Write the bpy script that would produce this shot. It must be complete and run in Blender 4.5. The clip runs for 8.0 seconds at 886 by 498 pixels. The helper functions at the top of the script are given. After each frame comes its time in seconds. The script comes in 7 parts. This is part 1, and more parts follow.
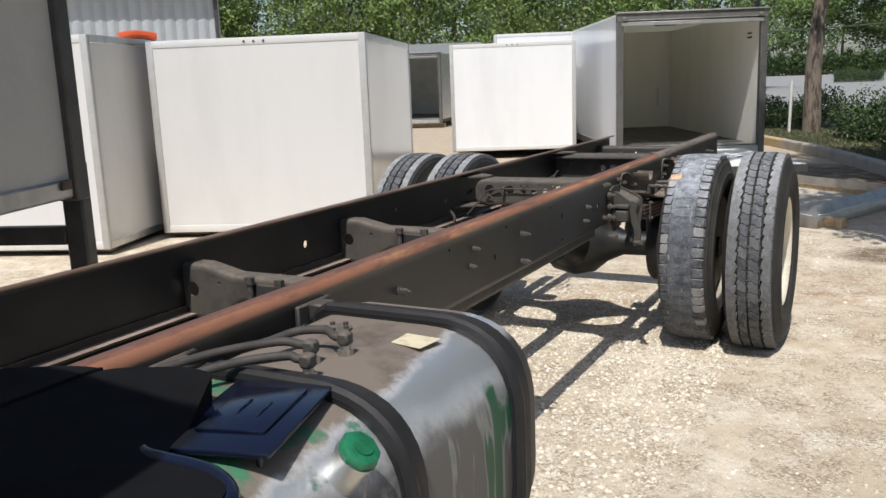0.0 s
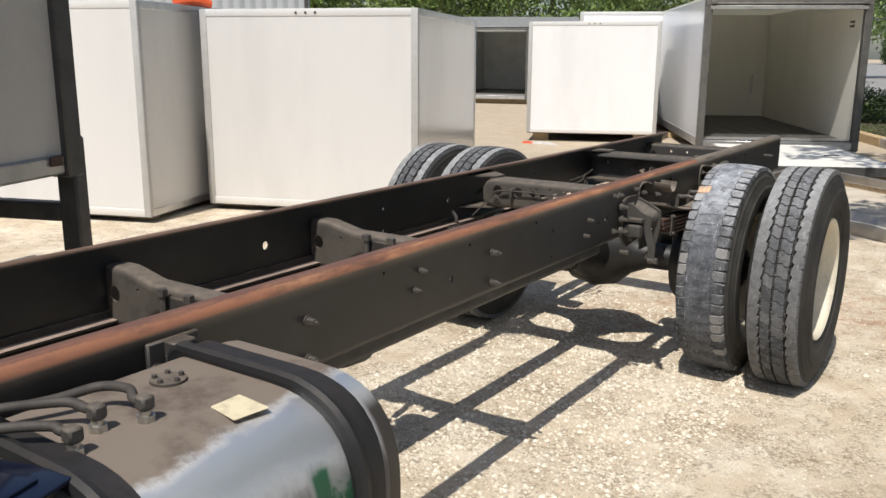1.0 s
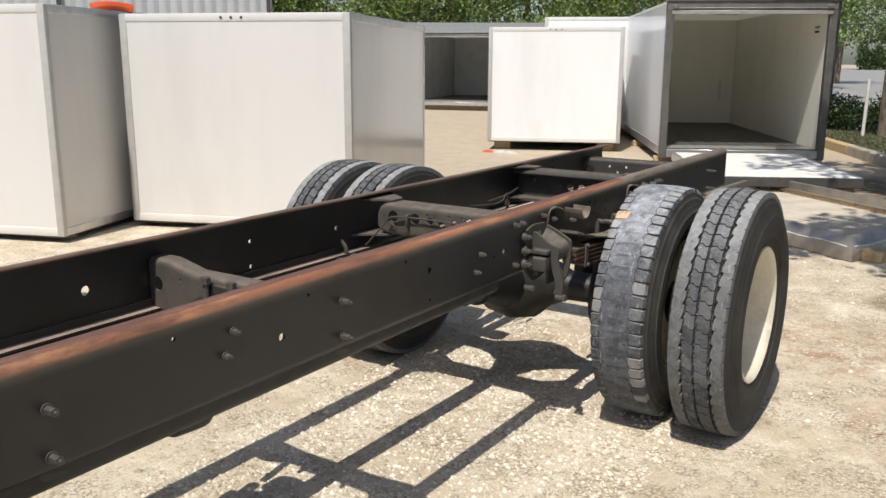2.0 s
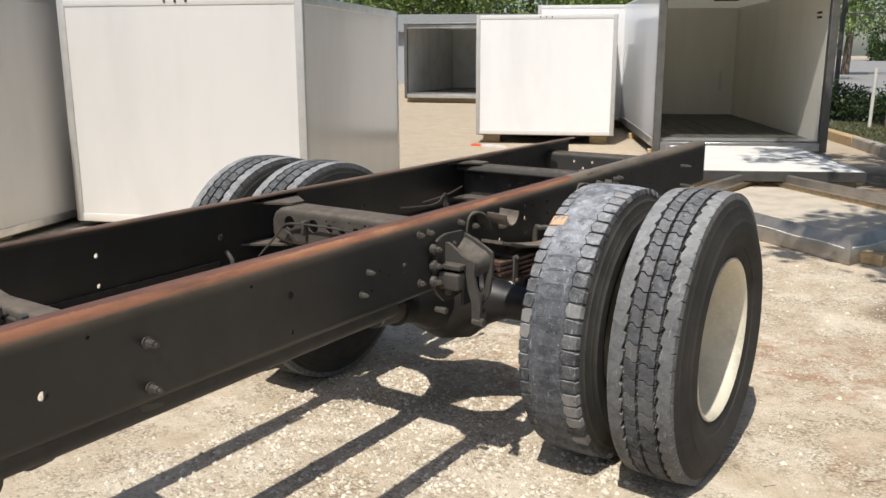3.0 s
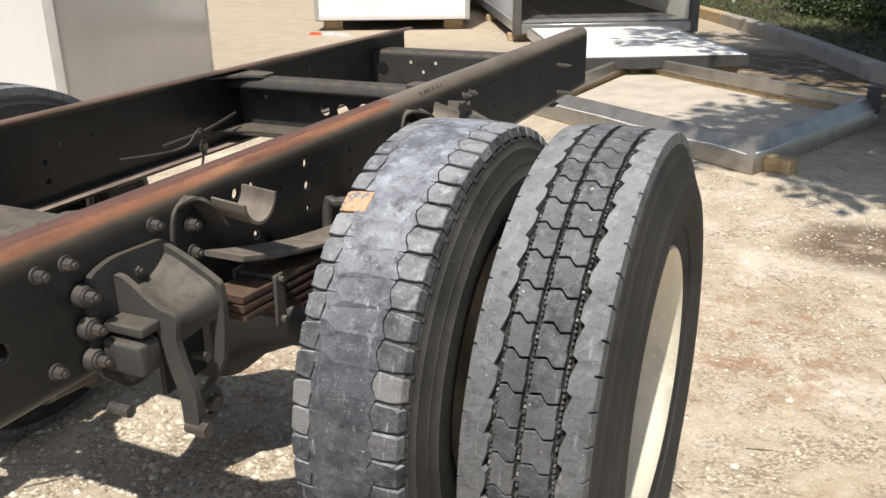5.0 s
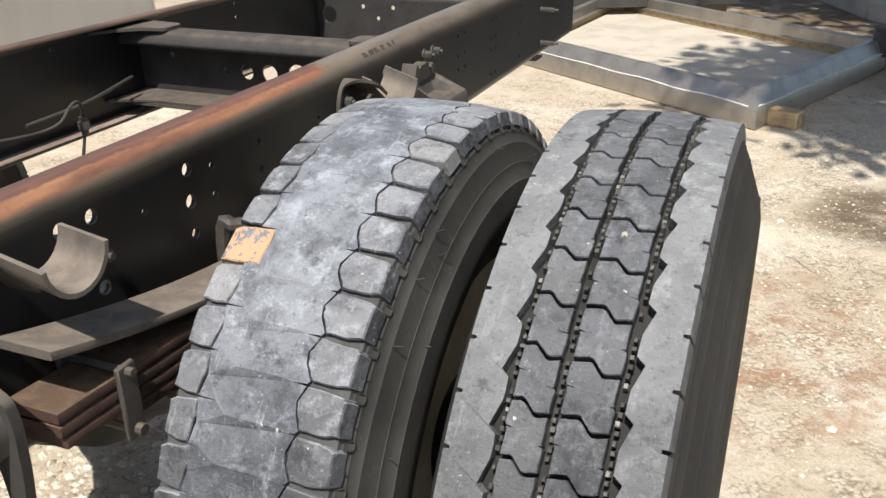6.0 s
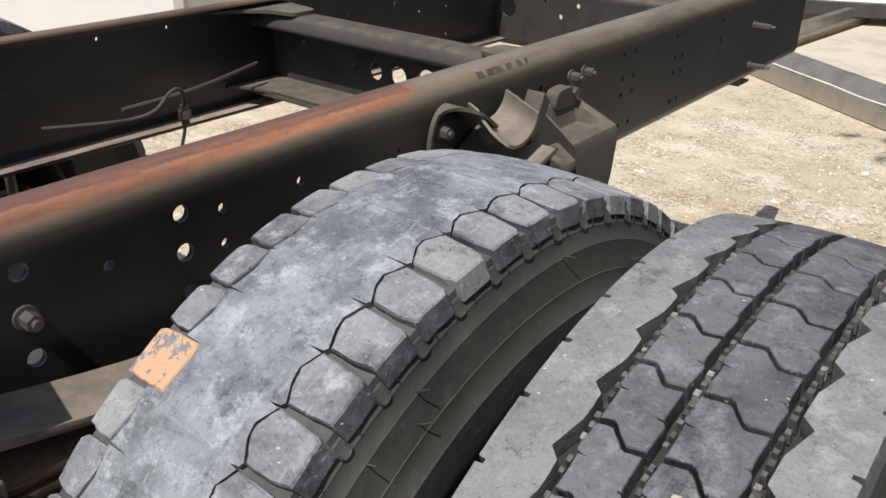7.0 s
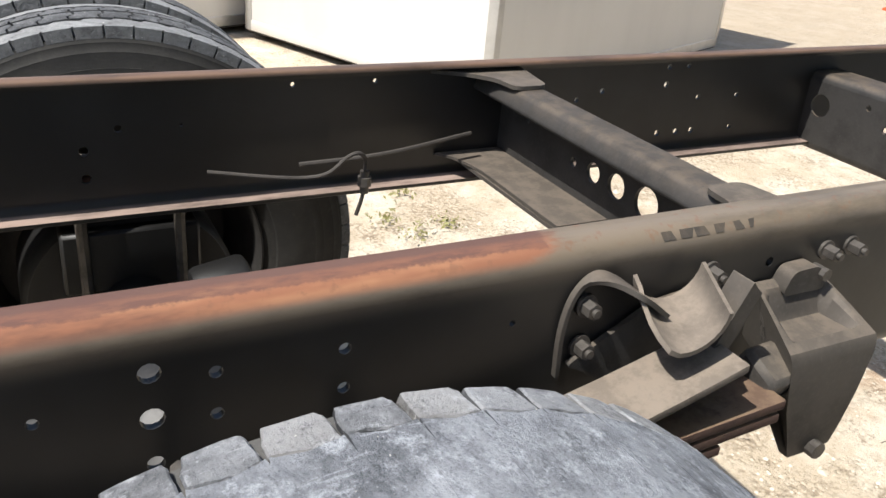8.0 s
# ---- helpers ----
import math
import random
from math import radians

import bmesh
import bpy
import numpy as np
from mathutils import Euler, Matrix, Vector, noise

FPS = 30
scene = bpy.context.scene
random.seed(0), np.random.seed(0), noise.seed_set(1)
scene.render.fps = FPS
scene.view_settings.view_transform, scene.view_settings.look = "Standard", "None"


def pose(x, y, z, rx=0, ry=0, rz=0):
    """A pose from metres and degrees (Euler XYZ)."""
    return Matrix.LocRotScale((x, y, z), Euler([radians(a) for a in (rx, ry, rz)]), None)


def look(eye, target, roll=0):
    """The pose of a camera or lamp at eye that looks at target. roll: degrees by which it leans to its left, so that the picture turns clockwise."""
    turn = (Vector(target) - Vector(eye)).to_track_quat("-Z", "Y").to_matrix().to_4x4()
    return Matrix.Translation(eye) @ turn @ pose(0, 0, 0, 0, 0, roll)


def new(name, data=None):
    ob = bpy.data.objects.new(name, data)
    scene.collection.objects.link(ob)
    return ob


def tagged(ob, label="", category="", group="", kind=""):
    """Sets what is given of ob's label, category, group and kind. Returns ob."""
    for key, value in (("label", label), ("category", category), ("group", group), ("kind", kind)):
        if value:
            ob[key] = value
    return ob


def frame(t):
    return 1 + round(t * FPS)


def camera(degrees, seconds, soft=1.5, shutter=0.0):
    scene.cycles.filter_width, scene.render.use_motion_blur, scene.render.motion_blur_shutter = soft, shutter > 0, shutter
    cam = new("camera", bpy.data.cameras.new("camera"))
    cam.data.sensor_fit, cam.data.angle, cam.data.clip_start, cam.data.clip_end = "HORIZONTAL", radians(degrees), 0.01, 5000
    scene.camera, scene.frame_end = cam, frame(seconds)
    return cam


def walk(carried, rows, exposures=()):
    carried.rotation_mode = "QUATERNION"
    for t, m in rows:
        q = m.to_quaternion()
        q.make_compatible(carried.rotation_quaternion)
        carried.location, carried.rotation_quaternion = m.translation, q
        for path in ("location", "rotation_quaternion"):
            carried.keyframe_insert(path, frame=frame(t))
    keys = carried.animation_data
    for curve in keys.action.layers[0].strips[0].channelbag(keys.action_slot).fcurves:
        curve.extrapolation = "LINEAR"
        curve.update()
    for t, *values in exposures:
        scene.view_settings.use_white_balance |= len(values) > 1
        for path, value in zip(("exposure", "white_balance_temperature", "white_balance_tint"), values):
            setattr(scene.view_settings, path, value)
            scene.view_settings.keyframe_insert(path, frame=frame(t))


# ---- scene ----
cam = camera(55.1, 8.0)
PATH = [
    (0, (-0.028, -0.073, 1.527), (-0.958, 1.654, 1.139), -2.2),
    (0.2, (0.013, 0.012, 1.563), (-0.964, 1.711, 1.168), -2.18),
    (0.5, (0.066, 0.182, 1.591), (-0.978, 1.836, 1.175), -1.5),
    (0.8, (0.163, 0.349, 1.611), (-0.926, 1.968, 1.176), -0.26),
    (1, (0.201, 0.465, 1.61), (-0.903, 2.071, 1.161), 0.3),
    (1.2, (0.234, 0.564, 1.612), (-0.869, 2.169, 1.157), 0.62),
    (1.5, (0.254, 0.763, 1.612), (-0.821, 2.39, 1.168), 0.6),
    (1.7, (0.261, 0.902, 1.625), (-0.798, 2.543, 1.193), 0.2),
    (2.8, (0.264, 1.703, 1.581), (-0.861, 3.293, 1.126), 0.3),
    (3, (0.26, 1.841, 1.561), (-0.827, 3.458, 1.111), -0.1),
    (3.2, (0.227, 2.0, 1.574), (-0.809, 3.648, 1.115), -0.41),
    (3.5, (0.17, 2.249, 1.558), (-0.815, 3.924, 1.084), -0.9),
    (3.8, (0.115, 2.468, 1.551), (-0.85, 4.147, 1.053), -1.07),
    (4, (0.06, 2.597, 1.538), (-0.89, 4.278, 1.016), -0.9),
    (4.2, (-0.002, 2.726, 1.512), (-0.922, 4.413, 0.958), -0.84),
    (4.5, (-0.127, 2.947, 1.484), (-0.98, 4.648, 0.87), -0.6),
    (4.7, (-0.197, 3.067, 1.473), (-1.011, 4.771, 0.816), -0.6),
    (5.8, (-0.451, 3.706, 1.4), (-1.188, 5.385, 0.602), -1.2),
    (6, (-0.495, 3.811, 1.391), (-1.201, 5.485, 0.557), -0.9),
    (6.2, (-0.523, 3.903, 1.382), (-1.218, 5.567, 0.516), -0.4),
    (6.5, (-0.541, 4.036, 1.378), (-1.307, 5.657, 0.492), 0.2),
    (6.8, (-0.518, 4.183, 1.384), (-1.471, 5.703, 0.499), 0.61),
    (7, (-0.507, 4.25, 1.383), (-1.618, 5.663, 0.504), 1.3),
    (7.2, (-0.513, 4.313, 1.382), (-1.776, 5.59, 0.503), 2.47),
    (7.5, (-0.56, 4.424, 1.379), (-1.997, 5.501, 0.498), 4.3),
    (7.8, (-0.629, 4.579, 1.403), (-2.165, 5.512, 0.526), 5.25),
    (8, (-0.642, 4.693, 1.431), (-2.213, 5.572, 0.561), 5.3),
]
walk(cam, [(t, look(eye, target, roll)) for t, eye, target, roll in PATH], [(0, 0.05, 6200, 10), (1, 0.1, 6450, 10), (3.5, 0.08, 6480, 10), (4.5, 0.19, 6500, 10), (5.8, 0.34, 6450, 10), (6.5, 0.37, 6350, 10), (7, 0.2, 6350, 10), (7.5, 0.38, 6350, 10), (8, 0.58, 6350, 10)])

# ---- world and sun ----
SUN = Vector((0.11, -0.60, 1.0)).normalized()      # towards the sun
world = bpy.data.worlds.new("world")
scene.world = world
world.use_nodes = True
wn = world.node_tree.nodes
sky = wn.new("ShaderNodeTexSky")
sky.sky_type = "NISHITA"
sky.sun_disc = False
sky.sun_elevation = math.asin(SUN.z)
sky.sun_rotation = math.atan2(SUN.x, SUN.y)
sky.air_density, sky.dust_density = 1.0, 1.5
wn["Background"].inputs[1].default_value = 0.098
world.node_tree.links.new(sky.outputs[0], wn["Background"].inputs[0])
lamp = bpy.data.lights.new("sun", "SUN")
lamp.energy, lamp.angle, lamp.color = 4.35, radians(0.55), (1.0, 0.95, 0.87)
sun = new("sun", lamp)
sun.matrix_world = look(SUN * 60, (0, 0, 0))


# ---- materials ----
def rgb(*c):
    return (c[0], c[1], c[2], 1.0)


class Mat:
    """A small builder of procedural materials in object space."""

    def __init__(self, name, base, rough=0.6, metal=0.0, spec=0.5):
        self.m = bpy.data.materials.new(name)
        self.m.use_nodes = True
        self.t = self.m.node_tree
        self.b = self.t.nodes["Principled BSDF"]
        self.b.inputs["Roughness"].default_value = rough
        self.b.inputs["Metallic"].default_value = metal
        self.b.inputs["Specular IOR Level"].default_value = spec
        self.b.inputs["Base Color"].default_value = rgb(*base)
        self.co = self.t.nodes.new("ShaderNodeTexCoord").outputs["Object"]
        self.col = None
        self.base = base
        self.h = None

    def link(self, a, b):
        self.t.links.new(a, b)

    def noise(self, scale, detail=4, rough=0.6, stretch=None, offset=(0, 0, 0)):
        n = self.t.nodes.new("ShaderNodeTexNoise")
        n.inputs["Scale"].default_value = scale
        n.inputs["Detail"].default_value = detail
        n.inputs["Roughness"].default_value = rough
        mp = self.t.nodes.new("ShaderNodeMapping")
        mp.inputs["Location"].default_value = offset
        if stretch:
            mp.inputs["Scale"].default_value = stretch
        self.link(self.co, mp.inputs[0])
        self.link(mp.outputs[0], n.inputs["Vector"])
        return n.outputs[0]

    def voronoi(self, scale, feature="F1", stretch=None, out=0):
        n = self.t.nodes.new("ShaderNodeTexVoronoi")
        n.feature = feature
        n.inputs["Scale"].default_value = scale
        mp = self.t.nodes.new("ShaderNodeMapping")
        if stretch:
            mp.inputs["Scale"].default_value = stretch
        self.link(self.co, mp.inputs[0])
        self.link(mp.outputs[0], n.inputs["Vector"])
        return n.outputs[out]

    def math(self, op, a, b=0.0, clamp=False):
        n = self.t.nodes.new("ShaderNodeMath")
        n.operation, n.use_clamp = op, clamp
        for k, v in enumerate((a, b)):
            if isinstance(v, (int, float)):
                n.inputs[k].default_value = v
            else:
                self.link(v, n.inputs[k])
        return n.outputs[0]

    def axis(self, k):
        n = self.t.nodes.new("ShaderNodeSeparateXYZ")
        self.link(self.co, n.inputs[0])
        return n.outputs[k]

    def step(self, v, lo, hi):
        """0 below lo, 1 above hi (or the reverse where lo > hi)."""
        n = self.t.nodes.new("ShaderNodeMapRange")
        n.interpolation_type = "SMOOTHSTEP"
        flip = lo > hi
        n.inputs[1].default_value, n.inputs[2].default_value = min(lo, hi), max(lo, hi)
        n.inputs[3].default_value, n.inputs[4].default_value = (1, 0) if flip else (0, 1)
        self.link(v, n.inputs[0])
        return n.outputs[0]

    def mix(self, colour, fac):
        n = self.t.nodes.new("ShaderNodeMix")
        n.data_type = "RGBA"
        if isinstance(fac, (int, float)):
            n.inputs[0].default_value = fac
        else:
            self.link(fac, n.inputs[0])
        if self.col is None:
            n.inputs[6].default_value = rgb(*self.base)
        else:
            self.link(self.col, n.inputs[6])
        n.inputs[7].default_value = rgb(*colour)
        self.col = n.outputs[2]
        self.link(self.col, self.b.inputs["Base Color"])
        return self

    def rough(self, fac, lo, hi):
        n = self.t.nodes.new("ShaderNodeMapRange")
        n.inputs[3].default_value, n.inputs[4].default_value = lo, hi
        self.link(fac, n.inputs[0])
        self.link(n.outputs[0], self.b.inputs["Roughness"])
        return self

    def metal(self, fac, lo, hi):
        n = self.t.nodes.new("ShaderNodeMapRange")
        n.inputs[3].default_value, n.inputs[4].default_value = lo, hi
        self.link(fac, n.inputs[0])
        self.link(n.outputs[0], self.b.inputs["Metallic"])
        return self

    def bump(self, height, strength=0.4, dist=0.002):
        n = self.t.nodes.new("ShaderNodeBump")
        n.inputs["Strength"].default_value = strength
        n.inputs["Distance"].default_value = dist
        self.link(height, n.inputs["Height"])
        if self.h is not None:
            self.link(self.h, n.inputs["Normal"])
        self.h = n.outputs[0]
        self.link(self.h, self.b.inputs["Normal"])
        return self


def plain(name, base, rough=0.6, metal=0.0, vary=0.35, scale=9.0, dist=0.0012, up_tone=None):
    """A painted, cast or moulded surface with stains, grain and a slight relief."""
    q = Mat(name, base, rough, metal)
    n1, n2 = q.noise(scale), q.noise(scale * 14, 3)
    q.mix([c * (1 - vary) for c in base], q.step(n1, 0.42, 0.68))
    q.mix([min(1, c * (1 + vary)) for c in base], q.math("MULTIPLY", q.step(n2, 0.5, 0.75), 0.5))
    if up_tone:
        # road dust and the lighter look of lit tops, painted on what faces up
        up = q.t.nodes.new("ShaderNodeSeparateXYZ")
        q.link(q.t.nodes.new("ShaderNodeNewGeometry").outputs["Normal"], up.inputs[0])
        q.mix(up_tone, q.math("MULTIPLY", q.step(up.outputs[2], 0.25, 0.85), q.math("ADD", 0.35, q.math("MULTIPLY", q.step(q.noise(22, 6, 0.7), 0.40, 0.60), 0.5))))
    q.rough(n1, max(0.05, rough - 0.12), min(1, rough + 0.12))
    q.bump(n2, 0.3, dist)
    return q.m


def rail_paint(name, rusted):
    """Dusty black frame paint; on one rail the top flange has rusted through."""
    q = Mat(name, (0.012, 0.0119, 0.0117), 0.42)
    n1, n2, n3 = q.noise(5), q.noise(60, 3), q.noise(16, 6, 0.7, (1, 0.25, 1))
    q.mix((0.021, 0.0207, 0.0204), q.step(n1, 0.35, 0.75))
    q.mix((0.042, 0.039, 0.035), q.math("MULTIPLY", q.step(q.noise(2.3, 5, 0.65, None, (2, 5, 1)), 0.47, 0.70), 0.30 if rusted else 0.0))
    z, x, y = q.axis(2), q.axis(0), q.axis(1)
    # tan dust, with the lit band of the rounded top edge painted in
    dust = q.math("MULTIPLY", q.step(z, 0.980 if rusted else 1.012, 1.033 if rusted else 1.022), q.math("ADD", 0.4, q.math("MULTIPLY", q.step(n3, 0.3, 0.6), 0.5)))
    q.mix((0.235, 0.188, 0.138) if rusted else (0.20, 0.125, 0.085), dust)
    if not rusted:
        up = q.t.nodes.new("ShaderNodeSeparateXYZ")
        q.link(q.t.nodes.new("ShaderNodeNewGeometry").outputs["Normal"], up.inputs[0])
        q.mix((0.42, 0.32, 0.27), q.math("MULTIPLY", q.math("MULTIPLY", q.step(up.outputs[2], 0.8, 0.95), q.step(z, 0.80, 0.78)), q.math("ADD", 0.3, q.math("MULTIPLY", q.step(n3, 0.3, 0.6), 0.6))))
    if rusted:
        side = q.math("ADD", q.math("ABSOLUTE", x), q.math("ADD", q.math("MULTIPLY", n3, 0.030), q.math("MULTIPLY", q.noise(90, 5, 0.75), 0.012)))
        low = q.math("SUBTRACT", z, q.math("MULTIPLY", y, 0.003))
        rust = q.math("MULTIPLY", q.step(low, 1.012, 1.024), q.step(side, 0.462, 0.450))
        rust = q.math("MULTIPLY", rust, q.step(q.math("ADD", y, q.math("MULTIPLY", n3, 0.30)), 0.52, 0.45))
        q.mix((0.275, 0.118, 0.066), rust)
        q.mix((0.12, 0.062, 0.044), q.math("MULTIPLY", rust, q.step(q.noise(9, 6, 0.7, (1, 0.22, 1), (1, 4, 2)), 0.47, 0.66)))
        q.mix((0.40, 0.20, 0.105), q.math("MULTIPLY", rust, q.step(q.noise(14, 5, 0.6, (1, 0.2, 1), (3, 1, 2)), 0.52, 0.72)))
        q.mix((0.20, 0.10, 0.06), q.math("MULTIPLY", q.math("MULTIPLY", q.step(z, 1.01, 1.03), q.step(n2, 0.56, 0.70)), 0.6))
        q.mix((0.135, 0.075, 0.058), q.math("MULTIPLY", rust, q.math("MULTIPLY", q.step(side, 0.421, 0.409), q.step(q.noise(9, 7, 0.75, (1, 0.25, 1), (6, 2, 1)), 0.30, 0.44))))
        strip = q.math("MULTIPLY", q.step(low, 1.014, 1.022), q.step(side, 0.436, 0.431))
        strip = q.math("MULTIPLY", strip, q.step(q.math("ADD", y, q.math("MULTIPLY", q.noise(40, 4, 0.7), 0.03)), 0.352, 0.346))
        q.mix((0.120, 0.060, 0.048), q.math("MULTIPLY", strip, q.math("ADD", 0.5, q.math("MULTIPLY", q.step(n3, 0.42, 0.56), 0.45))))
        q.rough(rust, 0.40, 0.9)
    q.bump(n2, 0.2, 0.0008)
    return q.m


def rubber(name, base, dust, amount, rough=0.75):
    q = Mat(name, base, rough, 0, 0.35)
    n1, n2, n3 = q.noise(7, 6, 0.65), q.noise(55, 5, 0.7), q.noise(260, 2)
    q.mix(dust, q.math("MULTIPLY", q.step(n1, 0.30, 0.72), amount))
    q.mix([min(1, c * 1.7) for c in dust], q.math("MULTIPLY", q.step(n2, 0.55, 0.8), amount * 0.7))
    q.mix([c * 0.4 for c in dust], q.math("MULTIPLY", q.step(q.noise(30, 4, 0.6, None, (5, 2, 1)), 0.58, 0.72), 0.5))
    q.bump(n2, 0.5, 0.0025)
    q.bump(n3, 0.35, 0.0008)
    return q.m


def worn_tread(name, dark, light, pale, cover=0.62, tint=0.0, paint=None, up_tone=(0.15, 0.35)):
    """Chalky, scuffed tread rubber: mottled patches, pale scuffs, a tint for each lug, brighter tops painted in."""
    q = Mat(name, dark, 0.92, 0, 0.25)
    n1, n2, n3 = q.noise(15, 9, 0.74), q.noise(70, 8, 0.76, None, (3, 1, 7)), q.noise(190, 4, 0.75)
    isle = q.t.nodes.new("ShaderNodeObjectInfo").outputs["Random"]
    q.mix(light, q.step(q.math("ADD", n1, q.math("MULTIPLY", q.math("SUBTRACT", isle, 0.5), 0.16 * tint)), cover - 0.20, cover + 0.04))
    q.mix([c * 0.55 for c in light], q.math("MULTIPLY", q.step(n2, 0.50, 0.64), 0.55))
    # paler tone painted on what faces up, so the tops look brighter lit
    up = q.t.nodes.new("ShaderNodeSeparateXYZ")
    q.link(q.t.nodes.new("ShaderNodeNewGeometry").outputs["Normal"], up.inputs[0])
    up_mask = q.step(up.outputs[2], 0.32, 0.88)
    q.mix([c * 0.84 for c in pale], q.math("MULTIPLY", up_mask, q.math("ADD", up_tone[0], q.math("MULTIPLY", q.step(q.noise(9, 8, 0.72, None, (2, 6, 3)), 0.38, 0.60), up_tone[1]))))
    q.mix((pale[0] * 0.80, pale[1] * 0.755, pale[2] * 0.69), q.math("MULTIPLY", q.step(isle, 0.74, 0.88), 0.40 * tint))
    # pale smears, mostly on the painted-bright tops, streaks round the tread and dark bald spots
    q.mix(pale, q.math("MULTIPLY", q.step(q.noise(30, 9, 0.78, None, (9, 4, 2)), 0.50, 0.66), q.math("ADD", 0.13, q.math("MULTIPLY", up_mask, 0.64))))
    q.mix(pale, q.math("MULTIPLY", q.step(q.noise(90, 6, 0.7, (1.0, 0.18, 0.18), (5, 2, 8)), 0.60, 0.66), 0.35))
    q.mix(dark, q.math("MULTIPLY", q.step(n3, 0.55, 0.72), 0.55))
    q.mix([c * 0.9 for c in dark], q.math("MULTIPLY", q.step(q.noise(24, 8, 0.8, None, (8, 3, 5)), 0.54, 0.66), 0.60))
    q.mix((0.62, 0.61, 0.58), q.step(q.noise(150, 2, 0.4, None, (7, 7, 1)), 0.75, 0.77))
    q.mix([min(1, c * 1.1) for c in pale], q.math("MULTIPLY", q.step(q.noise(210, 3, 0.6, None, (1, 5, 9)), 0.64, 0.72), 0.4))
    if paint:
        ragged = q.math("ADD", q.noise(26, 6, 0.7, None, (4, 4, 4)), q.math("MULTIPLY", n3, 0.25))
        q.mix(paint, q.step(ragged, 0.545, 0.575))
    q.bump(n2, 0.9, 0.006)
    q.bump(n3, 0.8, 0.002)
    return q.m


def nub_mat():
    """Dusty rubber nubs, each with its own share of pale dust."""
    q = Mat("groove_nub", (0.055, 0.054, 0.052), 0.95, 0, 0.2)
    n = q.t.nodes.new("ShaderNodeNewGeometry").outputs["Random Per Island"]
    q.mix((0.17, 0.165, 0.15), n)
    q.mix((0.34, 0.33, 0.30), q.step(n, 0.90, 0.98))
    q.mix((0.05, 0.05, 0.05), q.math("MULTIPLY", q.step(q.noise(240, 4, 0.7), 0.45, 0.6), 0.6))
    q.bump(q.noise(300, 3), 0.6, 0.002)
    return q.m


def tank_metal():
    """Polished aluminium, brown road dust on the top, green overspray on the outer side."""
    q = Mat("tank_metal", (0.86, 0.87, 0.88), 0.30, 1.0)
    n1, n2 = q.noise(9, 6, 0.65), q.noise(70, 4)
    x, y, z = q.axis(0), q.axis(1), q.axis(2)
    edge = q.math("ADD", q.math("ADD", x, q.math("MULTIPLY", y, 0.10)), q.math("MULTIPLY", n1, 0.10))
    dust = q.step(edge, 0.205, 0.165)
    q.mix((0.185, 0.150, 0.120), dust)
    q.mix((0.105, 0.081, 0.062), q.math("MULTIPLY", dust, q.step(q.noise(5, 6, 0.7, None, (1, 2, 3)), 0.48, 0.68)))
    drip = q.noise(7, 3, 0.5, (0.2, 1.6, 0.25), (0, 0.2, 0))
    low = q.math("MULTIPLY", q.step(q.math("ADD", z, q.math("MULTIPLY", n1, 0.2)), 0.96, 0.90), q.step(drip, 0.54, 0.60))
    band = q.math("MULTIPLY", q.step(y, 0.155, 0.175), q.step(y, 0.225, 0.205))
    low = q.math("MAXIMUM", low, q.math("MULTIPLY", band, q.step(q.math("ADD", z, q.math("MULTIPLY", n1, 0.06)), 0.93, 0.90)))
    mist = q.math("MULTIPLY", q.step(y, -0.16, -0.24), q.step(q.noise(11, 4, 0.6, None, (2, 0, 5)), 0.52, 0.68))
    low = q.math("MAXIMUM", low, mist)
    q.mix((0.016, 0.085, 0.042), low)
    q.mix((0.060, 0.22, 0.115), q.math("MULTIPLY", mist, 0.8))
    # dark reflection on the standing outer side and far end, painted brown
    dark_side = q.step(q.math("ADD", z, q.math("ADD", q.math("MULTIPLY", n1, 0.10), q.math("MULTIPLY", y, 0.05))), 0.985, 0.885)
    dark_side = q.math("MULTIPLY", dark_side, q.math("SUBTRACT", 0.92, q.math("MULTIPLY", low, 0.8)))
    dark_side = q.math("MAXIMUM", dark_side, q.math("MULTIPLY", q.step(y, 0.345, 0.375), q.step(z, 0.97, 0.92)))
    q.mix((0.040, 0.034, 0.030), dark_side)
    cover = q.math("MAXIMUM", q.math("MAXIMUM", dust, low), dark_side)
    q.metal(cover, 1.0, 0.0)
    rough = q.math("ADD", q.math("MULTIPLY", dust, 0.45), q.math("MULTIPLY", n2, 0.12))
    q.rough(rough, 0.50, 0.98)
    q.bump(n2, 0.12, 0.0006)
    return q.m


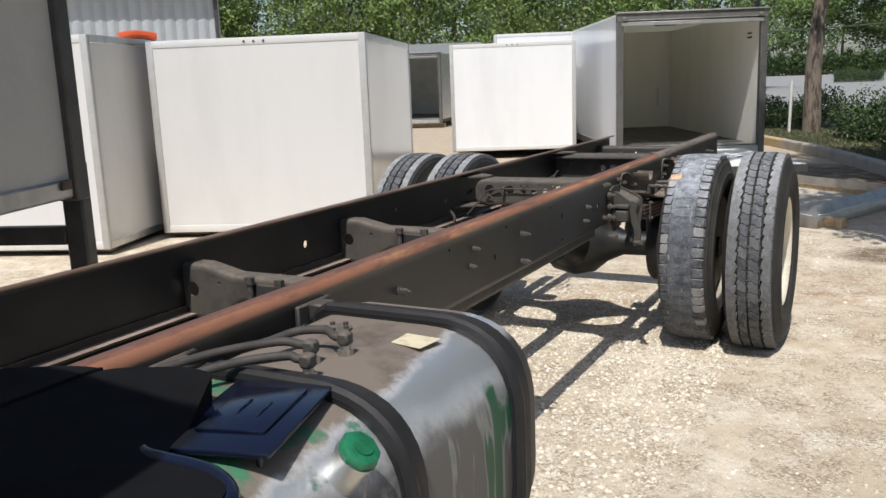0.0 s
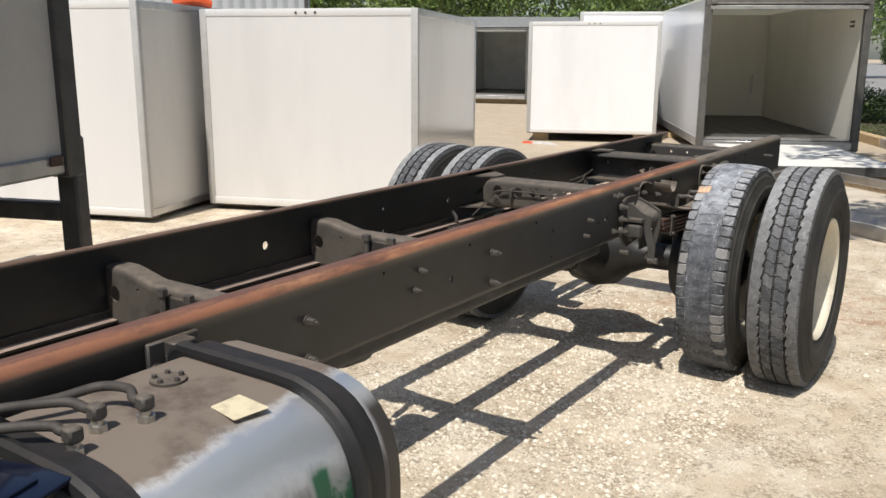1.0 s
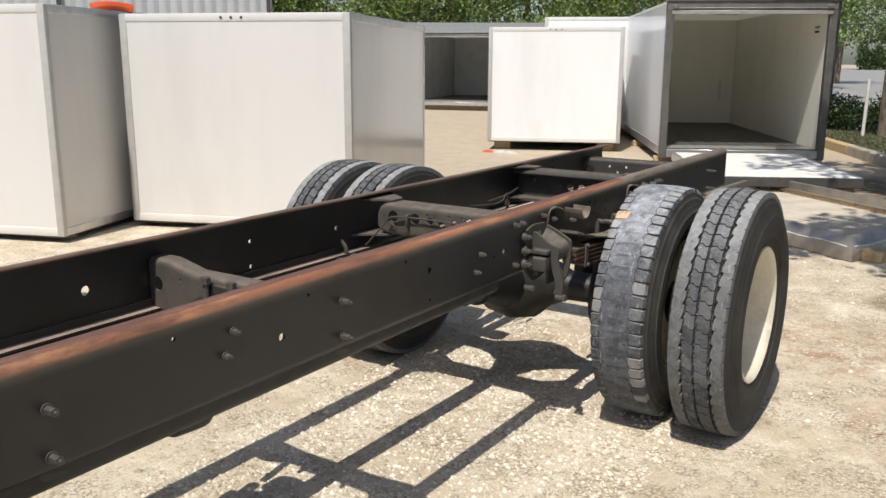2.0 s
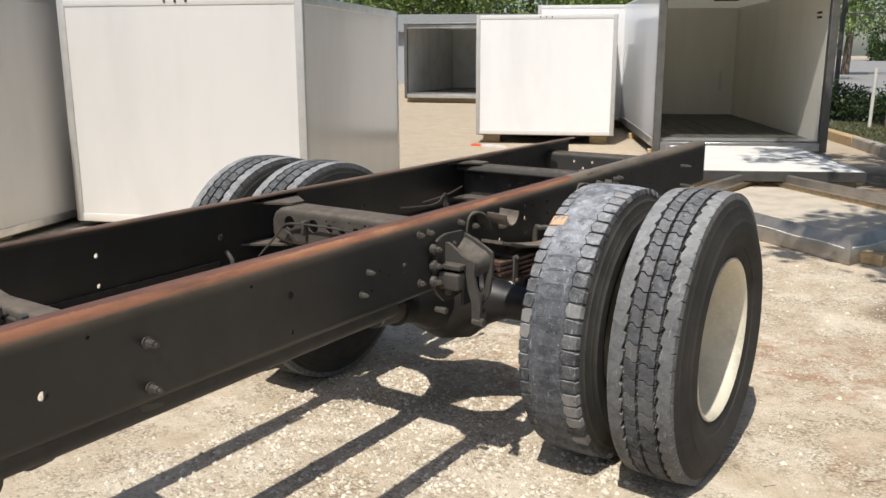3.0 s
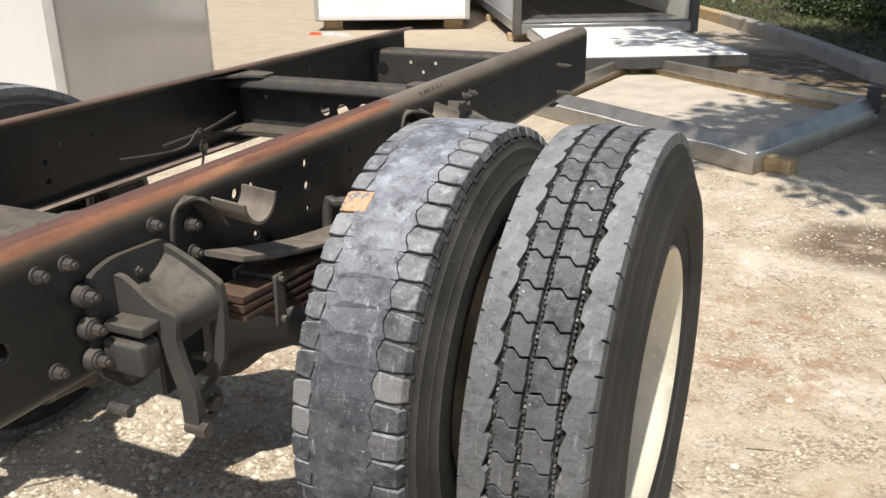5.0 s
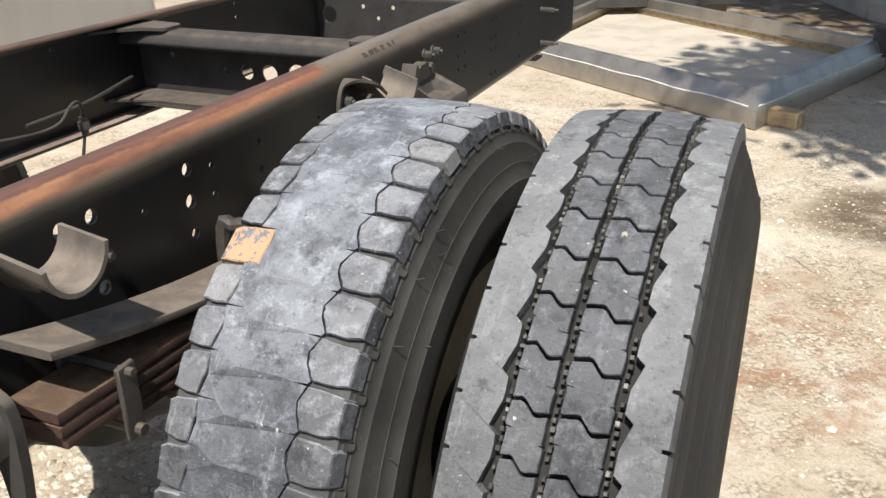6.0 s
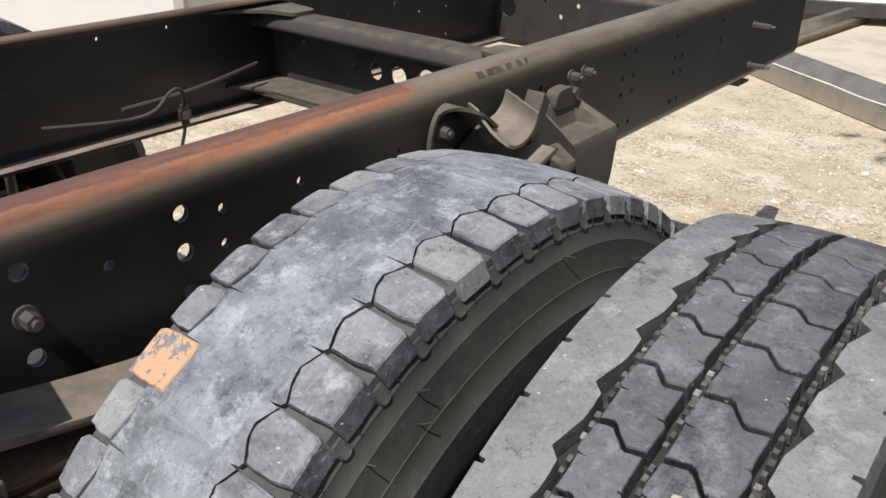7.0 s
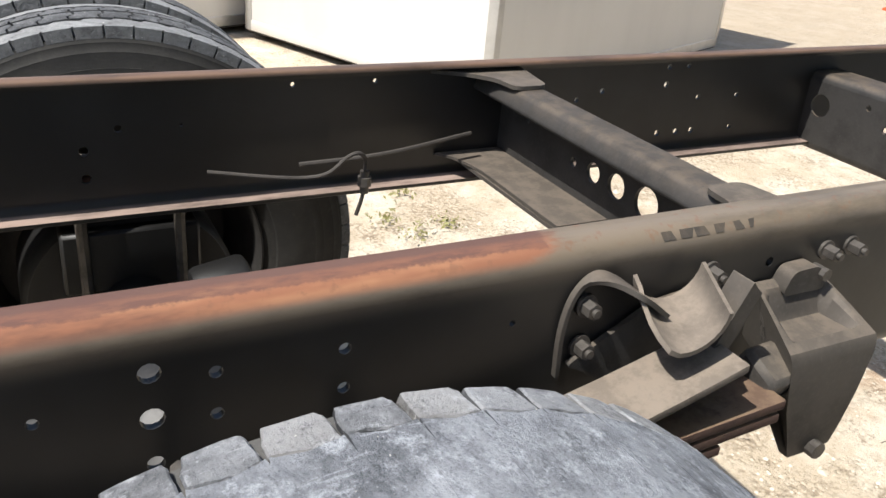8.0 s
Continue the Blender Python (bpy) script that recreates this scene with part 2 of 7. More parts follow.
def gravel_ground():
    """Compacted pale limestone: sandy fines, patches of small stones with dark joints, red-brown stains, soil and
    painted tree shade by the bed.
    """
    q = Mat("gravel", (0.64, 0.54, 0.405), 0.95, 0, 0.2)
    big, mid, fine = q.noise(0.5, 8, 0.72), q.noise(2.6, 9, 0.78), q.noise(42, 8, 0.82)
    crumbs = q.noise(95, 6, 0.85, None, (3, 8, 0))
    v, v2 = q.voronoi(75), q.voronoi(34)
    stony = q.step(q.noise(3.4, 8, 0.75, None, (11, 5, 0)), 0.42, 0.60)
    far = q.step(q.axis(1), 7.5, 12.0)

    def near(x, y, inner, outer):
        dx, dy = q.math("SUBTRACT", q.axis(0), x), q.math("SUBTRACT", q.axis(1), y)
        return q.step(q.math("ADD", q.math("MULTIPLY", dx, dx), q.math("MULTIPLY", dy, dy)), outer * outer, inner * inner)

    q.mix((0.50, 0.405, 0.29), q.math("MULTIPLY", q.step(big, 0.42, 0.66), 0.8))
    q.mix((0.76, 0.68, 0.555), q.math("MULTIPLY", q.step(mid, 0.44, 0.62), 0.85))
    q.mix((0.43, 0.34, 0.235), q.math("MULTIPLY", q.step(q.noise(9, 9, 0.8, None, (2, 3, 0)), 0.53, 0.64), 0.6))
    q.mix((0.24, 0.175, 0.115), q.math("MULTIPLY", q.step(fine, 0.53, 0.67), 0.55))
    q.mix((0.19, 0.14, 0.095), q.math("MULTIPLY", q.step(crumbs, 0.56, 0.66), 0.70))
    q.mix((0.22, 0.165, 0.11), q.math("MULTIPLY", q.math("MULTIPLY", q.step(v, 0.50, 0.72), stony), 0.6))
    q.mix((0.27, 0.205, 0.14), q.math("MULTIPLY", q.math("MULTIPLY", q.step(v2, 0.58, 0.78), stony), 0.45))
    q.mix((0.84, 0.785, 0.68), q.math("MULTIPLY", q.math("MULTIPLY", q.step(v, 0.28, 0.10), stony), 0.45))
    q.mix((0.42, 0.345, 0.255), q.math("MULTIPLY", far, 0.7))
    for x, y, size, amount in ((-0.45, 6.3, 0.7, 0.85), (-1.7, 7.2, 0.6, 0.5), (-1.7, 5.4, 0.7, 0.7), (0.3, 5.2, 0.7, 0.6)):
        q.mix((0.40, 0.225, 0.135), q.math("MULTIPLY", q.math("MULTIPLY", near(x, y, 0.0, size), q.step(q.noise(6, 9, 0.8, None, (x * 9, y * 5, 0)), 0.46, 0.62)), amount))
    # brown blots: soil with painted tree shade by the bed, last one a stain
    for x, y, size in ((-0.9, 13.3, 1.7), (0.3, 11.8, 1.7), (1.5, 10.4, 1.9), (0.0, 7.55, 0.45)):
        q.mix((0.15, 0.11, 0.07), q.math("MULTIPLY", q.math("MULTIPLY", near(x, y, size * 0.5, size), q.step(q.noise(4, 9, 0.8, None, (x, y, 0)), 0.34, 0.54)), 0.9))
    q.bump(q.math("MULTIPLY", q.math("MULTIPLY", v, -1.0), stony), 0.75, 0.007)
    q.bump(q.noise(16, 9, 0.8, None, (7, 1, 0)), 0.5, 0.010)
    q.bump(fine, 0.75, 0.008)
    return q.m


def panel_white(name, base=(0.66, 0.655, 0.64), rough=0.28):
    q = Mat(name, base, rough)
    n1, n2 = q.noise(1.6, 4, 0.6, (1, 1, 0.3)), q.noise(40, 3)
    q.mix([c * 0.92 for c in base], q.step(n1, 0.4, 0.75))
    q.mix((0.62, 0.56, 0.46), q.math("MULTIPLY", q.step(q.math("ADD", q.axis(2), q.math("MULTIPLY", n1, 0.2)), 0.22, 0.05), 0.45))
    q.bump(q.noise(3, 2), 0.15, 0.004)
    q.rough(n1, rough - 0.08, rough + 0.1)
    return q.m


def foliage(name, a, b):
    q = Mat(name, a, 0.55)
    n = q.t.nodes.new("ShaderNodeNewGeometry").outputs["Random Per Island"]
    q.mix(b, n)
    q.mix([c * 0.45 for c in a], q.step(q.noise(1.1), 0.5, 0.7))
    q.b.inputs["Transmission Weight"].default_value = 0.0
    q.b.inputs["Subsurface Weight"].default_value = 0.0
    return q.m


def bark_mat():
    q = Mat("bark", (0.21, 0.17, 0.13), 0.95)
    n = q.noise(14, 6, 0.7, (1, 1, 0.2))
    q.mix((0.07, 0.052, 0.038), q.step(n, 0.45, 0.62))
    q.bump(n, 0.9, 0.02)
    return q.m


def timber():
    q = Mat("timber", (0.50, 0.37, 0.21), 0.85)
    n = q.noise(30, 5, 0.6, (0.12, 1, 1))
    q.mix((0.33, 0.23, 0.125), q.step(n, 0.45, 0.7))
    q.bump(n, 0.4, 0.002)
    return q.m


RAIL = rail_paint("rail_rusted", True)
RAILBLACK = rail_paint("rail_black", False)
STEEL = plain("black_steel", (0.038, 0.036, 0.034), 0.6, 0, 0.4, 12, 0.0012, (0.12, 0.095, 0.070))
STIFF = plain("stiffener_steel", (0.020, 0.0195, 0.019), 0.55, 0, 0.3, 12, 0.0012, (0.36, 0.27, 0.225))
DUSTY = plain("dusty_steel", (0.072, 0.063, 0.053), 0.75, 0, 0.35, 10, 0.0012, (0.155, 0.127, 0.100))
TANDUST = plain("tan_dust", (0.13, 0.11, 0.09), 0.85, 0, 0.35, 14, 0.0015, (0.26, 0.215, 0.17))
CAST = plain("cast_iron", (0.06, 0.055, 0.049), 0.7, 0, 0.4, 14, 0.003, (0.15, 0.125, 0.098))
HANGER = plain("hanger_iron", (0.050, 0.046, 0.041), 0.75, 0, 0.35, 12, 0.002, (0.135, 0.115, 0.092))
BOLT = plain("bolt_steel", (0.10, 0.09, 0.08), 0.55, 0.3, 0.4, 40)
RUSTY = plain("rusty_spring", (0.070, 0.038, 0.028), 0.85, 0, 0.45, 18, 0.002, (0.20, 0.135, 0.085))
OILY = plain("oily_black", (0.010, 0.010, 0.010), 0.5, 0, 0.4, 10)
HOSE = plain("hose_rubber", (0.055, 0.048, 0.042), 0.7, 0, 0.35, 20)
BRASS = plain("fitting_metal", (0.50, 0.48, 0.44), 0.34, 0.85, 0.35, 40)
STRAP = plain("strap_rubber", (0.009, 0.0095, 0.011), 0.6, 0, 0.3, 14, 0.0012, (0.026, 0.022, 0.020))
GLOSSBLACK = plain("gloss_black", (0.006, 0.009, 0.024), 0.16, 0, 0.2, 5, 0.0003)
MATTBLACK = plain("matt_black", (0.007, 0.007, 0.008), 0.85, 0, 0.3, 6, 0.0004)
MATTBLACK.node_tree.nodes["Principled BSDF"].inputs["Specular IOR Level"].default_value = 0.2
MATTBLACK.node_tree.nodes["Principled BSDF"].inputs["Specular IOR Level"].default_value = 0.12
GREEN = plain("green_paint", (0.02, 0.17, 0.08), 0.4, 0, 0.4, 20)
LABEL = plain("label_paper", (0.66, 0.58, 0.40), 0.7, 0, 0.25, 40)
WHEEL = plain("wheel_cream", (0.64, 0.595, 0.48), 0.45, 0, 0.28, 5)
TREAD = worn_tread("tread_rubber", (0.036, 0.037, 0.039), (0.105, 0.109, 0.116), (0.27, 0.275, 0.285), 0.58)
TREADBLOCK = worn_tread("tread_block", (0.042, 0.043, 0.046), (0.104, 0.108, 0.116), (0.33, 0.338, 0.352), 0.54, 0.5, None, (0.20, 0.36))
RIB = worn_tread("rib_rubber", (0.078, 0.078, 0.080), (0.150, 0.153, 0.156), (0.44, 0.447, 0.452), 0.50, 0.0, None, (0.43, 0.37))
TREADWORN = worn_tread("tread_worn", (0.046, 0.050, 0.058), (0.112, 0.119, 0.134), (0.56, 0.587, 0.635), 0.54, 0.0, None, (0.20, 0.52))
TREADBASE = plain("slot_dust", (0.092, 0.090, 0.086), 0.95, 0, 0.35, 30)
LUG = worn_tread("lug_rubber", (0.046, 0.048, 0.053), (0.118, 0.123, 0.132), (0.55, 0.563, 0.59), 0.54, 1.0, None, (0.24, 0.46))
SIDEWALL = rubber("sidewall", (0.040, 0.039, 0.036), (0.088, 0.084, 0.074), 0.65, 0.8)
SIDEWALLDARK = rubber("sidewall_dark", (0.021, 0.0205, 0.0195), (0.048, 0.045, 0.040), 0.6, 0.8)
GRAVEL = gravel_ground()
STONE = plain("stone", (0.50, 0.45, 0.37), 0.9, 0, 0.4, 30)
GROOVENUB = nub_mat()
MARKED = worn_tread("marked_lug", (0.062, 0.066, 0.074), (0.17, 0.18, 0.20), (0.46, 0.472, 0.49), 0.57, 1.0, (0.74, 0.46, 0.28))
WHITE = panel_white("white_panel")
WHITEBRIGHT = panel_white("white_bright", (0.80, 0.80, 0.80), 0.4)
WHITEWARM = panel_white("white_warm", (0.80, 0.775, 0.72), 0.6)
SURROUND = plain("surround_metal", (0.47, 0.42, 0.355), 0.33, 0.7, 0.22, 6)
WHITEMATT = panel_white("white_matt", (0.66, 0.65, 0.635), 0.45)
SIDEPANEL = panel_white("side_panel", (0.62, 0.61, 0.585), 0.16)
VANSIDE = panel_white("van_side", (0.80, 0.81, 0.83), 0.14)
LINER = panel_white("liner_panel", (0.80, 0.77, 0.69), 0.45)
EDGING = plain("grey_edging", (0.46, 0.455, 0.44), 0.42, 0.15, 0.12, 6, 0.0006)
ALU = plain("aluminium", (0.62, 0.62, 0.62), 0.34, 0.85, 0.15, 8, 0.0006)
ALUDULL = plain("aluminium_dull", (0.42, 0.42, 0.41), 0.5, 0.6, 0.2, 8)
GALV = plain("galvanised_post", (0.15, 0.145, 0.135), 0.5, 0.5, 0.2, 8)
HEADER = plain("header_paint", (0.17, 0.165, 0.155), 0.5, 0.3, 0.25, 6)
GREYSIDE = plain("grey_side", (0.50, 0.48, 0.45), 0.45, 0, 0.08, 2)
DARKFRAME = plain("dark_frame", (0.06, 0.058, 0.056), 0.5, 0, 0.3, 8)
FLOORDARK = plain("plank_floor", (0.080, 0.077, 0.073), 0.6, 0, 0.4, 6)


def roof_skin():
    """Thin white fibreglass that lets some daylight through."""
    q = Mat("roof_skin", (0.78, 0.77, 0.70), 0.5)
    tr = q.t.nodes.new("ShaderNodeBsdfTranslucent")
    tr.inputs[0].default_value = rgb(0.86, 0.85, 0.77)
    mx = q.t.nodes.new("ShaderNodeMixShader")
    mx.inputs[0].default_value = 0.30
    q.link(q.b.outputs[0], mx.inputs[1])
    q.link(tr.outputs[0], mx.inputs[2])
    q.link(mx.outputs[0], q.t.nodes["Material Output"].inputs[0])
    return q.m


ROOFSKIN = roof_skin()
TIMBER = timber()
BARK = bark_mat()
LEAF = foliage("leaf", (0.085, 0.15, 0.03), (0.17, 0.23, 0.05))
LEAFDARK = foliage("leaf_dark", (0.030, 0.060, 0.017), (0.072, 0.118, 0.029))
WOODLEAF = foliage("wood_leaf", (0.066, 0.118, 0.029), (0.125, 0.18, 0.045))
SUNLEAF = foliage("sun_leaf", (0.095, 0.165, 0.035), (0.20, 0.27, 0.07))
WEED = foliage("weed", (0.26, 0.25, 0.09), (0.38, 0.36, 0.17))
GRASS = foliage("grass", (0.07, 0.10, 0.028), (0.13, 0.13, 0.05))
LAWN = plain("lawn_soil", (0.075, 0.062, 0.038), 0.95, 0, 0.5, 3, 0.02)
ASPHALT = plain("asphalt", (0.29, 0.285, 0.275), 0.9, 0, 0.2, 1.2, 0.004)
CONCRETE = plain("concrete", (0.42, 0.38, 0.32), 0.9, 0, 0.25, 2, 0.004)
BOARD = plain("dusty_board", (0.58, 0.51, 0.41), 0.9, 0, 0.2, 3, 0.002)
METALWALL = plain("metal_wall", (0.43, 0.455, 0.475), 0.5, 0.2, 0.12, 1.0)
REDPAINT = plain("red_paint", (0.45, 0.025, 0.02), 0.35, 0, 0.2, 4)
ORANGEPLASTIC = plain("orange_plastic", (0.62, 0.10, 0.03), 0.4, 0, 0.2, 6)
WHITEPVC = plain("white_pvc", (0.70, 0.70, 0.64), 0.5, 0, 0.15, 6)
RED = plain("red_lens", (0.045, 0.018, 0.014), 0.3, 0, 0.2, 20)

# ---- mesh helpers ----
ORIGIN = {}


def thing(name, m, label, category, group="", kind=""):
    """An Empty that carries the parts of one thing."""
    ob = new(name)
    ob.empty_display_size = 0.1
    ob.matrix_basis = m
    ORIGIN[ob.name] = m.copy()
    return tagged(ob, label, category, group, kind)


def part(name, bm, material, parent, label="", local=False, smooth=40):
    """Links a bmesh, in world places (or local ones), as one mesh under a thing or a part."""
    me = bpy.data.meshes.new(name)
    if not local:
        bm.transform(ORIGIN[parent.name].inverted())
    bmesh.ops.recalc_face_normals(bm, faces=bm.faces)
    bm.to_mesh(me)
    bm.free()
    mats = material if isinstance(material, (list, tuple)) else [material]
    for q in mats:
        me.materials.append(q)
    finish(me, smooth)
    ob = new(name, me)
    ob.parent = parent
    ORIGIN[ob.name] = ORIGIN[parent.name]
    return tagged(ob, label)


def finish(me, smooth=40):
    if smooth:
        me.shade_smooth()
        me.set_sharp_from_angle(angle=radians(smooth))


def single(name, bm, material, label, category, kind="", smooth=40, group=""):
    """A thing that is one mesh in world places."""
    me = bpy.data.meshes.new(name)
    bmesh.ops.recalc_face_normals(bm, faces=bm.faces)
    bm.to_mesh(me)
    bm.free()
    me.materials.append(material)
    finish(me, smooth)
    ob = new(name, me)
    ORIGIN[ob.name] = Matrix()
    return tagged(ob, label, category, group, kind)


def box(bm, lo, hi, bevel=0.0, m=None, seg=1):
    """A box between two corners, its edges bevelled."""
    c = [(a + b) / 2 for a, b in zip(lo, hi)]
    d = [abs(b - a) for a, b in zip(lo, hi)]
    r = bmesh.ops.create_cube(bm, size=1, matrix=(m or Matrix()) @ Matrix.Translation(c) @ Matrix.Diagonal((*d, 1)))
    if bevel:
        edges = list({e for v in r["verts"] for e in v.link_edges})
        bmesh.ops.bevel(bm, geom=edges, offset=bevel, segments=seg, affect="EDGES", profile=0.5)
    return bm


def bar(bm, a, b, w, h, bevel=0.003, up=(0, 0, 1)):
    """A square bar from a to b, w wide and h high."""
    a, b = Vector(a), Vector(b)
    y = (b - a).normalized()
    x = y.cross(Vector(up)).normalized()
    z = x.cross(y)
    m = Matrix((x, y, z)).transposed().to_4x4()
    m.translation = (a + b) / 2
    ln = (b - a).length
    return box(bm, (-w / 2, -ln / 2, -h / 2), (w / 2, ln / 2, h / 2), bevel, m)


def rod(bm, a, b, r, seg=16, r2=None, bevel=0.0):
    a, b = Vector(a), Vector(b)
    m = Matrix.Translation((a + b) / 2) @ (b - a).to_track_quat("Z", "Y").to_matrix().to_4x4()
    q = bmesh.ops.create_cone(bm, cap_ends=True, segments=seg, radius1=r, radius2=r if r2 is None else r2, depth=(b - a).length, matrix=m)
    if bevel:
        edges = [e for e in {e for v in q["verts"] for e in v.link_edges} if any(len(f.verts) > 4 for f in e.link_faces)]
        bmesh.ops.bevel(bm, geom=edges, offset=bevel, segments=2, affect="EDGES", profile=0.5)
    return bm


def smoothed(points, n=6):
    """Points on a smooth line through the given ones."""
    p = [Vector(q) for q in points]
    p = [2 * p[0] - p[1]] + p + [2 * p[-1] - p[-2]]
    out = []
    for i in range(1, len(p) - 2):
        for k in range(n):
            t = k / n
            a, b, c, d = p[i - 1], p[i], p[i + 1], p[i + 2]
            out.append(0.5 * (2 * b + (c - a) * t + (2 * a - 5 * b + 4 * c - d) * t * t + (3 * b - a - 3 * c + d) * t ** 3))
    return out + [p[-2]]


def tube(bm, points, r, seg=10, n=6, radii=None):
    """A round hose, wire or limb through the points."""
    line = smoothed(points, n)
    rings, last = [], None
    for i, c in enumerate(line):
        d = (line[min(i + 1, len(line) - 1)] - line[max(i - 1, 0)]).normalized()
        x = (last if last is not None else d.orthogonal()) - d * ((last if last is not None else d.orthogonal()).dot(d))
        x.normalize()
        last = x
        y = d.cross(x)
        rr = r if radii is None else radii[0] + (radii[1] - radii[0]) * i / (len(line) - 1)
        rings.append([bm.verts.new(c + rr * (math.cos(a) * x + math.sin(a) * y)) for a in [2 * math.pi * k / seg for k in range(seg)]])
    for a, b in zip(rings, rings[1:]):
        for k in range(seg):
            bm.faces.new((a[k], a[(k + 1) % seg], b[(k + 1) % seg], b[k]))
    bm.faces.new(rings[0][::-1])
    bm.faces.new(rings[-1])
    return bm


def sweep(bm, profile, places):
    """A closed profile carried through places, each a function's value that maps (u, v) to a point; ends are closed."""
    rings = [[bm.verts.new(f(u, v)) for u, v in profile] for f in places]
    n = len(profile)
    for a, b in zip(rings, rings[1:]):
        for k in range(n):
            bm.faces.new((a[k], a[(k + 1) % n], b[(k + 1) % n], b[k]))
    bm.faces.new(rings[0][::-1])
    bm.faces.new(rings[-1])
    return bm


def along_y(bm, profile, y0, y1):
    return sweep(bm, profile, [lambda u, v, y=y: (u, y, v) for y in (y0, y1)])


def along_x(bm, profile, x0, x1):
    return sweep(bm, profile, [lambda u, v, x=x: (x, u, v) for x in (x0, x1)])


def circle(cu, cv, r, n=14):
    return [(cu + r * math.cos(2 * math.pi * k / n), cv + r * math.sin(2 * math.pi * k / n)) for k in range(n)]


def plate(bm, outline, holes, thick, to_world):
    """A flat plate with through holes. outline and holes in (u, v); to_world(u, v, w) gives the place, w from 0 to thick."""
    loops = [outline] + holes
    for w in (0.0, thick):
        edges = []
        for loop in loops:
            vs = [bm.verts.new(to_world(u, v, w)) for u, v in loop]
            edges += [bm.edges.new((vs[k], vs[(k + 1) % len(vs)])) for k in range(len(vs))]
        bmesh.ops.triangle_fill(bm, use_beauty=True, use_dissolve=False, edges=edges)
    for loop in loops:
        for k in range(len(loop)):
            a, b = loop[k], loop[(k + 1) % len(loop)]
            bm.faces.new([bm.verts.new(to_world(*p)) for p in ((*a, 0.0), (*b, 0.0), (*b, thick), (*a, thick))])
    bmesh.ops.remove_doubles(bm, verts=bm.verts, dist=1e-5)
    return bm


def rounded(points, r, n=4):
    """A polygon with its corners rounded; r is one radius or one for each corner."""
    out, m = [], len(points)
    for i in range(m):
        a, b, c = (Vector(points[k % m]).to_2d() for k in (i - 1, i, i + 1))
        rr = r[i] if isinstance(r, (list, tuple)) else r
        d1, d2 = (a - b), (c - b)
        rr = min(rr, d1.length * 0.49, d2.length * 0.49)
        if rr < 1e-4:
            out.append(tuple(b))
            continue
        p, q = b + d1.normalized() * rr, b + d2.normalized() * rr
        for k in range(n + 1):
            t = k / n
            out.append(tuple((1 - t) ** 2 * p + 2 * t * (1 - t) * b + t * t * q))
    return out


def lathe_x(bm, profile, x, y, z, seg=64, closed=False):
    """A profile of (across, radius) turned about the x axis through (x, y, z)."""
    rings = [[bm.verts.new((x + u, y + r * math.cos(a), z + r * math.sin(a))) for u, r in profile] for a in [2 * math.pi * k / seg for k in range(seg)]]
    n = len(profile)
    for k in range(seg):
        a, b = rings[k], rings[(k + 1) % seg]
        for i in range(n if closed else n - 1):
            j = (i + 1) % n
            bm.faces.new((a[i], a[j], b[j], b[i]))
    return bm


def hexbolt(bm, x, y, z, side=1, size=0.011, length=0.024):
    """A flanged hexagonal bolt head that stands out along x from a web."""
    rod(bm, (x, y, z), (x + side * 0.004, y, z), size * 1.5, 14)
    rod(bm, (x + side * 0.004, y, z), (x + side * (0.004 + length * 0.6), y, z), size * 1.05, 6)
    rod(bm, (x + side * 0.01, y, z), (x + side * (0.004 + length * 0.8), y, z), size * 0.55, 10)
    return bm


# ---- ground and setting ----
def ground_sheet():
    bm = bmesh.new()
    step = [-400, -120, -60, -30, -15, -8, -4, -2, 0, 2, 4, 6, 8, 11, 15, 20, 28, 40, 60, 120, 400]
    rows = [[bm.verts.new((x, y, 0.0)) for x in step] for y in step]
    for a, b in zip(rows, rows[1:]):
        for k in range(len(step) - 1):
            bm.faces.new((a[k], a[k + 1], b[k + 1], b[k]))
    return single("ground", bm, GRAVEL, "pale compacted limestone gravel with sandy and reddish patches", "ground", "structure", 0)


ground_sheet()


def stones(name, count, x0, x1, y0, y1, lo, hi, seed, material=None):
    """Loose gravel lying on the ground, one mesh."""
    rng = np.random.default_rng(seed)
    base = np.array([(1, 0, 0), (0.3, 0.95, 0), (-0.8, 0.6, 0), (-0.8, -0.6, 0), (0.3, -0.95, 0), (0.1, 0.1, 0.6)])
    faces0 = [(0, 1, 5), (1, 2, 5), (2, 3, 5), (3, 4, 5), (4, 0, 5)]
    verts, faces = [], []
    for i in range(count):
        r = lo + (hi - lo) * rng.random() ** 3
        a = rng.random() * 6.28
        p = base * (1 + 0.35 * (rng.random((6, 3)) - 0.5)) * r
        p[:, 2] *= 0.8 + 0.6 * rng.random()
        c, s = math.cos(a), math.sin(a)
        q = np.stack([p[:, 0] * c - p[:, 1] * s, p[:, 0] * s + p[:, 1] * c, p[:, 2]], 1)
        q += (x0 + (x1 - x0) * rng.random(), y0 + (y1 - y0) * rng.random(), -0.002)
        k = len(verts)
        verts += q.tolist()
        faces += [tuple(k + v for v in f) for f in faces0]
    me = bpy.data.meshes.new(name)
    me.from_pydata(verts, [], faces)
    me.materials.append(material or STONE)
    return new(name, me)


def stone_mat():
    q = Mat("loose_stone", (0.60, 0.535, 0.43), 0.9)
    n = q.t.nodes.new("ShaderNodeNewGeometry").outputs["Random Per Island"]
    q.mix((0.72, 0.665, 0.565), q.step(n, 0.50, 0.90))
    q.mix((0.34, 0.28, 0.21), q.step(n, 0.35, 0.05))
    q.bump(q.noise(90), 0.4, 0.003)
    return q.m


LOOSE = stone_mat()


